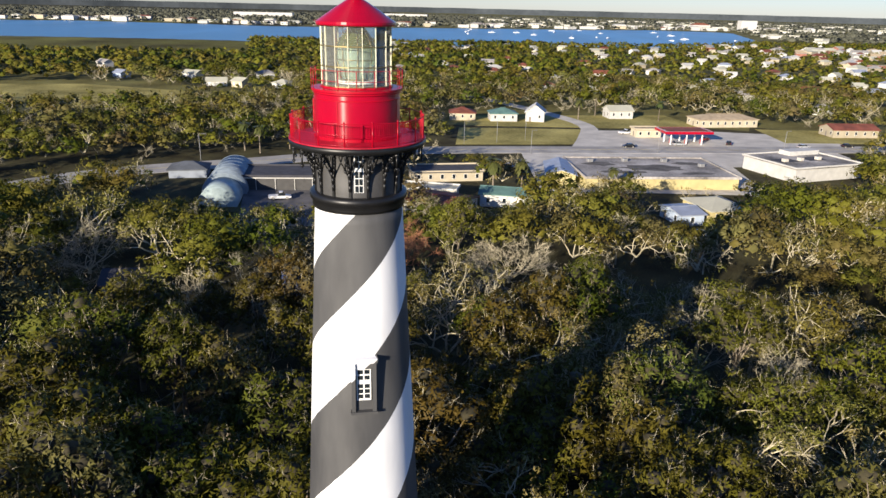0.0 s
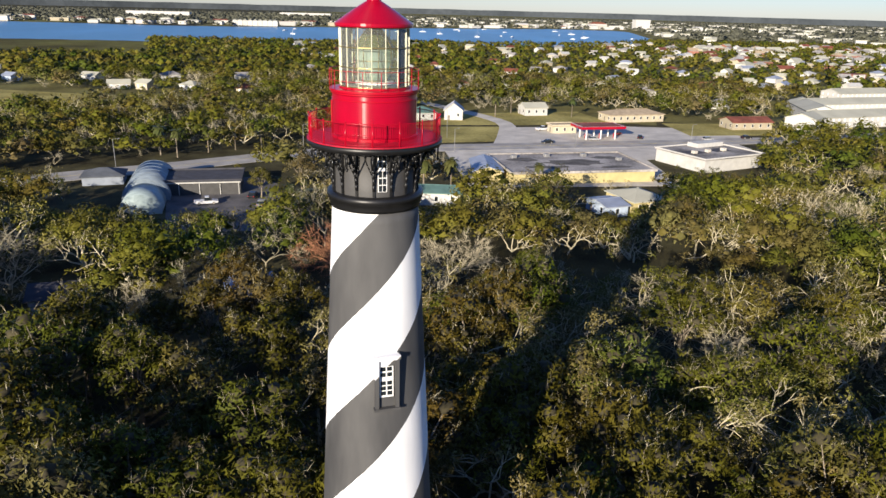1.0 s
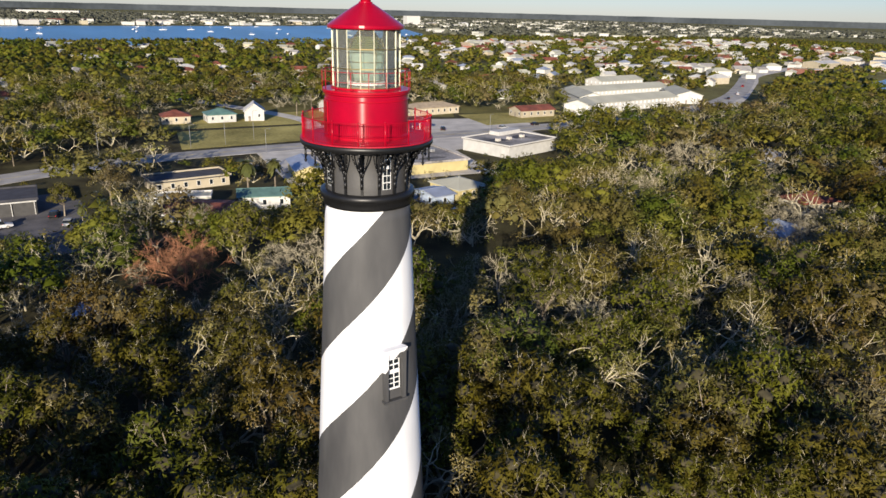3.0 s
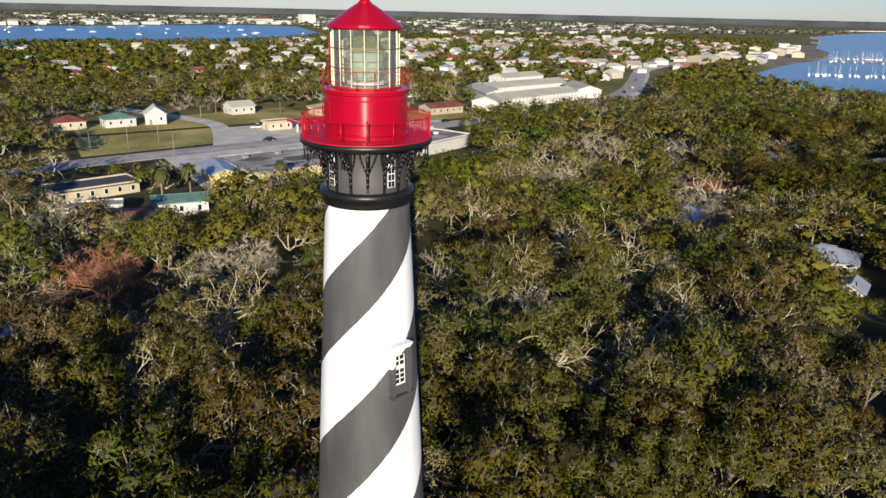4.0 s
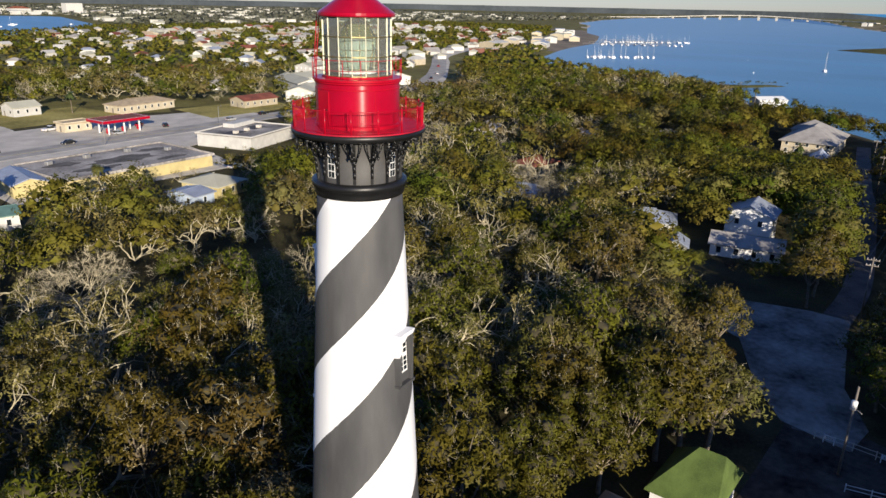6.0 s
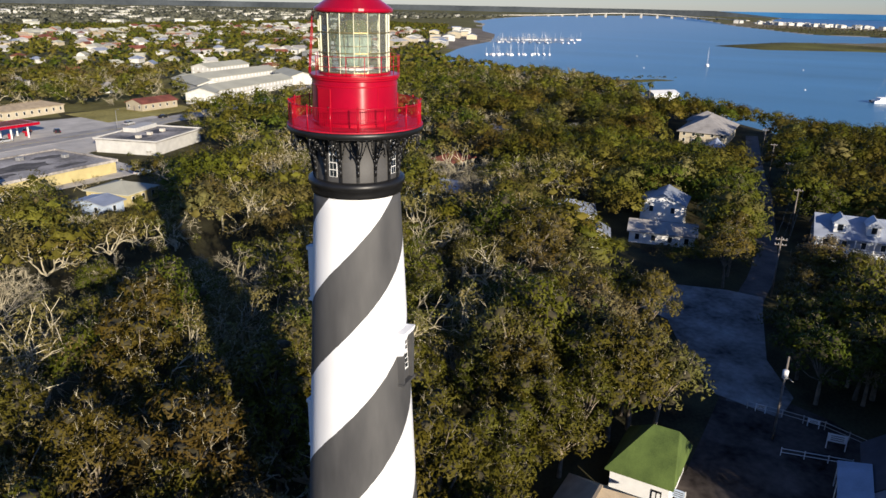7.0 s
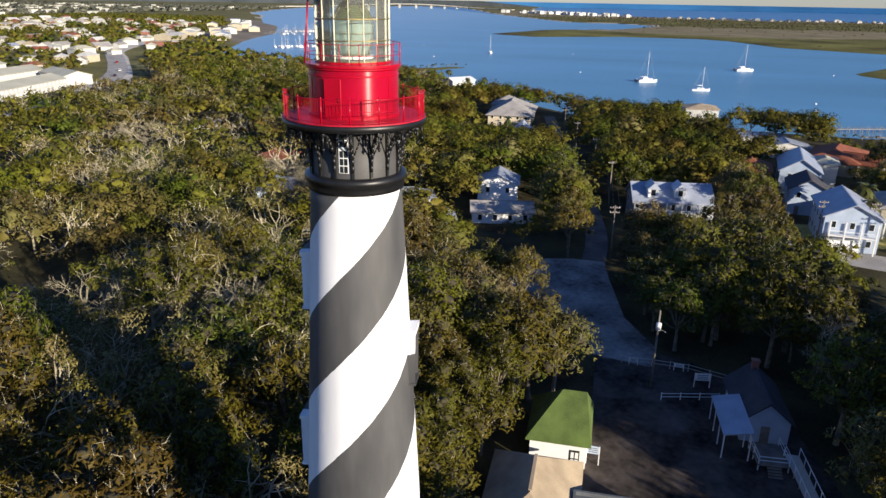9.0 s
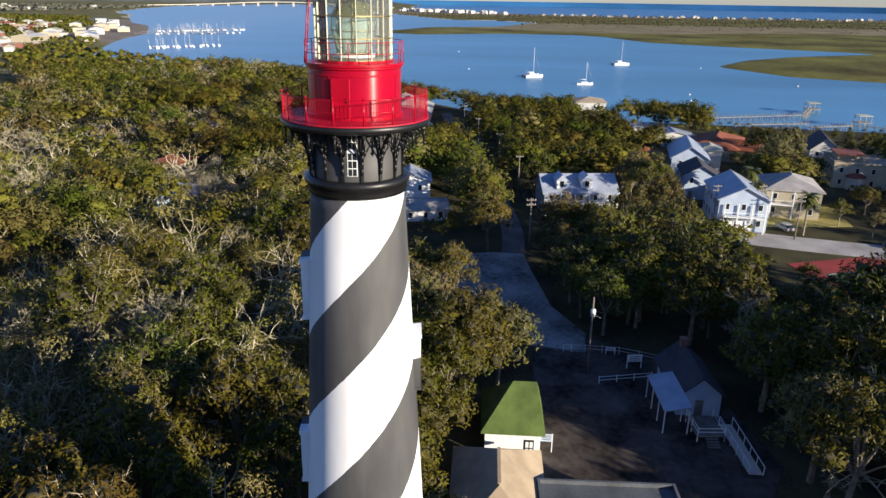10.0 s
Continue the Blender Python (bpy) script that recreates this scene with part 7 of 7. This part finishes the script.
b2_ = rng.random(len(X2)) < np.where(az[keep] < 26, 0.06, 0.24)
allq = np.arange(len(X2))
fine = (az[keep] < 32) & (d2[keep] < 300)
# Half-shaded woods beside the street get the darker bronze leaf colour.
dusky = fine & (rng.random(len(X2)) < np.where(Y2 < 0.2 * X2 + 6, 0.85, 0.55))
dusky_oaks = []
plant(MIDHI[:4], allq[~b2_ & dusky], X2, Y2, S2 * 1.08, rng, dusky_oaks, t2)
leafy += [(v, f, t, k * 0 + 4, n) for v, f, t, k, n in dusky_oaks]
plant(MIDHI[:4], allq[~b2_ & fine & ~dusky], X2, Y2, S2 * 1.08, rng, leafy, t2)
plant(MIDLO, allq[~b2_ & ~fine], X2, Y2, S2, rng, leafy, t2)
plant(BARE_MID, allq[b2_ & (S2 > 0.6)], X2, Y2, S2 * 0.8, rng, twiggy, t2)
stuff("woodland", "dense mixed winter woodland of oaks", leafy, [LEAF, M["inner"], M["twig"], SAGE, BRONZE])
stuff("bare_woodland", "leafless grey trees scattered through the wood", twiggy, [M["twig"]])

# distance
X3, Y3, rng = scatter(10.5, -900, 1300, 200, 1150, 13)
d3 = np.hypot(X3 - AX[0], Y3 - AX[1])
ok, cap = free(X3, Y3, 3.0)
az = np.degrees(np.arctan2(Y3 - 10, X3 + 15))
keep = ok & (d3 >= 440) & (az < 127) & ~((X3 > 640) & (inside(RUN, X3, Y3) > -70)) & (rng.random(len(X3)) < np.where((X3 > 120) & (Y3 > 380), 0.62, 0.93))
X3, Y3, cap = X3[keep], Y3[keep], cap[keep]
S3 = np.minimum(rng.uniform(0.8, 1.3, len(X3)), np.maximum(cap * 0.9, 0.2)) * np.where(X3 > 120, 0.86, 1.02)
far_, scrub = [], []
plant(FAR, np.arange(len(X3)), X3, Y3, S3, rng, far_, np.mod(species(X3, Y3) + rng.uniform(-0.14, 0.14, len(X3)), 1))
# woods behind the far bank and on the coast
X4, Y4, rng = scatter(38, -2200, 2600, 1250, 3400, 14)
ok = (wet(X4, Y4) < -25) & (np.hypot(X4, Y4) < 4300)
X4, Y4 = X4[ok], Y4[ok]
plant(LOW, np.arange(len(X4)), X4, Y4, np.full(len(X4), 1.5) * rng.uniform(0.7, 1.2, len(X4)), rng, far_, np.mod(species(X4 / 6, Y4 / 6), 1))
# scrub on the far side of the inlet
X5, Y5, rng = scatter(20, 460, 2250, -1500, 400, 15)
ok = (wet(X5, Y5) < -12) & (rng.random(len(X5)) < np.where(X5 > 1380, 0.8, 0.06)) & (X5 > 780)
X5, Y5 = X5[ok], Y5[ok]
plant(FAR, np.arange(len(X5)), X5, Y5, rng.uniform(0.25, 0.55, len(X5)) * np.where(X5 > 1200, 1.1, 0.6), rng, scrub, rng.uniform(0.45, 0.95, len(X5)))
far_ += [(v, f, t, k * 0 + 4, n) for v, f, t, k, n in scrub]
X6 = np.linspace(416, 470, 26)
Y6 = np.linspace(182, 145, 26) + rng.uniform(-5, 5, 26)
plant(MIDLO, np.arange(26), X6, Y6, rng.uniform(0.16, 0.34, 26), rng, far_, rng.uniform(0.1, 0.3, 26))
stuff("distant_woodland", "distant woods and scrub on both shores", far_, [LEAF, M["far_scrub"], M["twig"], SAGE, M["brown_scrub"]])

# palms and marked trees
spots = [(-24, 166), (-20, 168), (-17, 173), (-13, 163), (23, 150.2), (19, 148.2), (-13, 150.2), (-11, 146.2), (-16, 153.2), (13, 176.2), (21, 182.2), (45, 182.2), (-59, 228.2), (-65, 232.2), (-51, 236.2), (-43, 240.2), (-35, 244.2), (119.6, -26), (116.6, -24.1), (109.6, -33), (127.5, -26.8), (248.5, 6.3), (244, -40.4), (150.1, 37.7), (204.8, 63.9), (61, 318.2), (71, 330.2), (97, 318.2), (170.7, -53.3), (180.6, -45.4), (149, -44), (208.9, -4.1), (214.9, 7.7), (314.9, 95), (328.9, 106.9), (342.9, 120.7)]
rng = random.Random(21)
for i, (x, y) in enumerate(spots):
    s = rng.uniform(0.85, 1.25) * (0.68 if i < 4 else 1)
    m = pose(x, y, 0, 0, 0, rng.uniform(0, 360)) @ Matrix.Diagonal((s, s, s, 1))
    if i < 3:
        PALMS[i].matrix_basis = m
    else:
        copy_thing(PALMS[i % 3], Matrix()).matrix_basis = m


def dome_tree(seed, m, label):
    """A leafless tree whose limbs fan out into a low round dome of twigs."""
    rg = np.random.default_rng(seed)
    g, tw = Geo(), []
    for k in range(9):
        a = k * 0.7
        d = np.array([math.cos(a) * 0.75, math.sin(a) * 0.75, 0.62])
        grow(rg, g, tw, (0, 0, 0.6), d / np.linalg.norm(d), 3.1, 0.12, 4, 0.05)
    g.tube((0, 0, -0.2), (0, 0, 0.8), 0.3, 0.26, 8, False)
    V, F = twigs(rg, tw, 16, 1.6, 0.022)
    return make_tree("bare_tree", label, g.mesh("trunk", m), np_mesh("crown", V, F, m), "bare trees")


dome_tree(77, M["rust_twig"], "rust-brown leafless tree with a wide round crown").matrix_basis = pose(-8.0, 122, 0) @ Matrix.Diagonal((1.1, 1.1, 1.0, 1))
grey_dome = dome_tree(78, M["twig"], "grey-tan leafless tree with a wide round crown of twigs")
for k, (x, y, s) in enumerate(((12, 118.5, 1.0), (-63, 119, 1.1), (157, 174, 1.0), (111, 96, 0.95), (207, 140, 0.9), (122, 108, 0.8), (142, 182, 0.8))):
    ob = grey_dome if k == 0 else copy_thing(grey_dome, Matrix())
    ob.matrix_basis = pose(x, y, 0, 0, 0, 71 * k) @ Matrix.Diagonal((s, s, s * 0.95, 1))
copy_thing(OAKS[0], Matrix()).matrix_basis = pose(3, 126, 0, 0, 0, 140) @ Matrix.Diagonal((1.05, 1.05, 1.05, 1))
for k, (x, y, s) in enumerate(((237, -19, 0.75), (225, -25, 0.7), (158, -42, 1.0), (166, -48, 1.05), (173, -43, 0.95), (117, -43, 0.5), (127, -53, 0.52), (121, -55, 0.5), (110, -47, 0.5), (205, 0, 0.8), (215, 12, 0.8), (-18, 181, 0.9), (-28, 178, 0.6), (107, -3, 1.0), (121.5, -3, 1.1), (127, 0, 1.0), (101, 4, 0.95))):
    copy_thing(OAKS[(0, 1, 4)[k % 3]], Matrix()).matrix_basis = pose(x, y, 0, 0, 0, 50 * k) @ Matrix.Diagonal((s, s, s, 1))
for x, y, s in ((-45, 128, 0.9), (-32, 122, 0.75), (9, 112, 0.85), (26, 110, 0.8)):
    copy_thing(BARE[0], Matrix()).matrix_basis = pose(x, y, 0, 0, 0, x * 7) @ Matrix.Diagonal((s, s, s, 1))
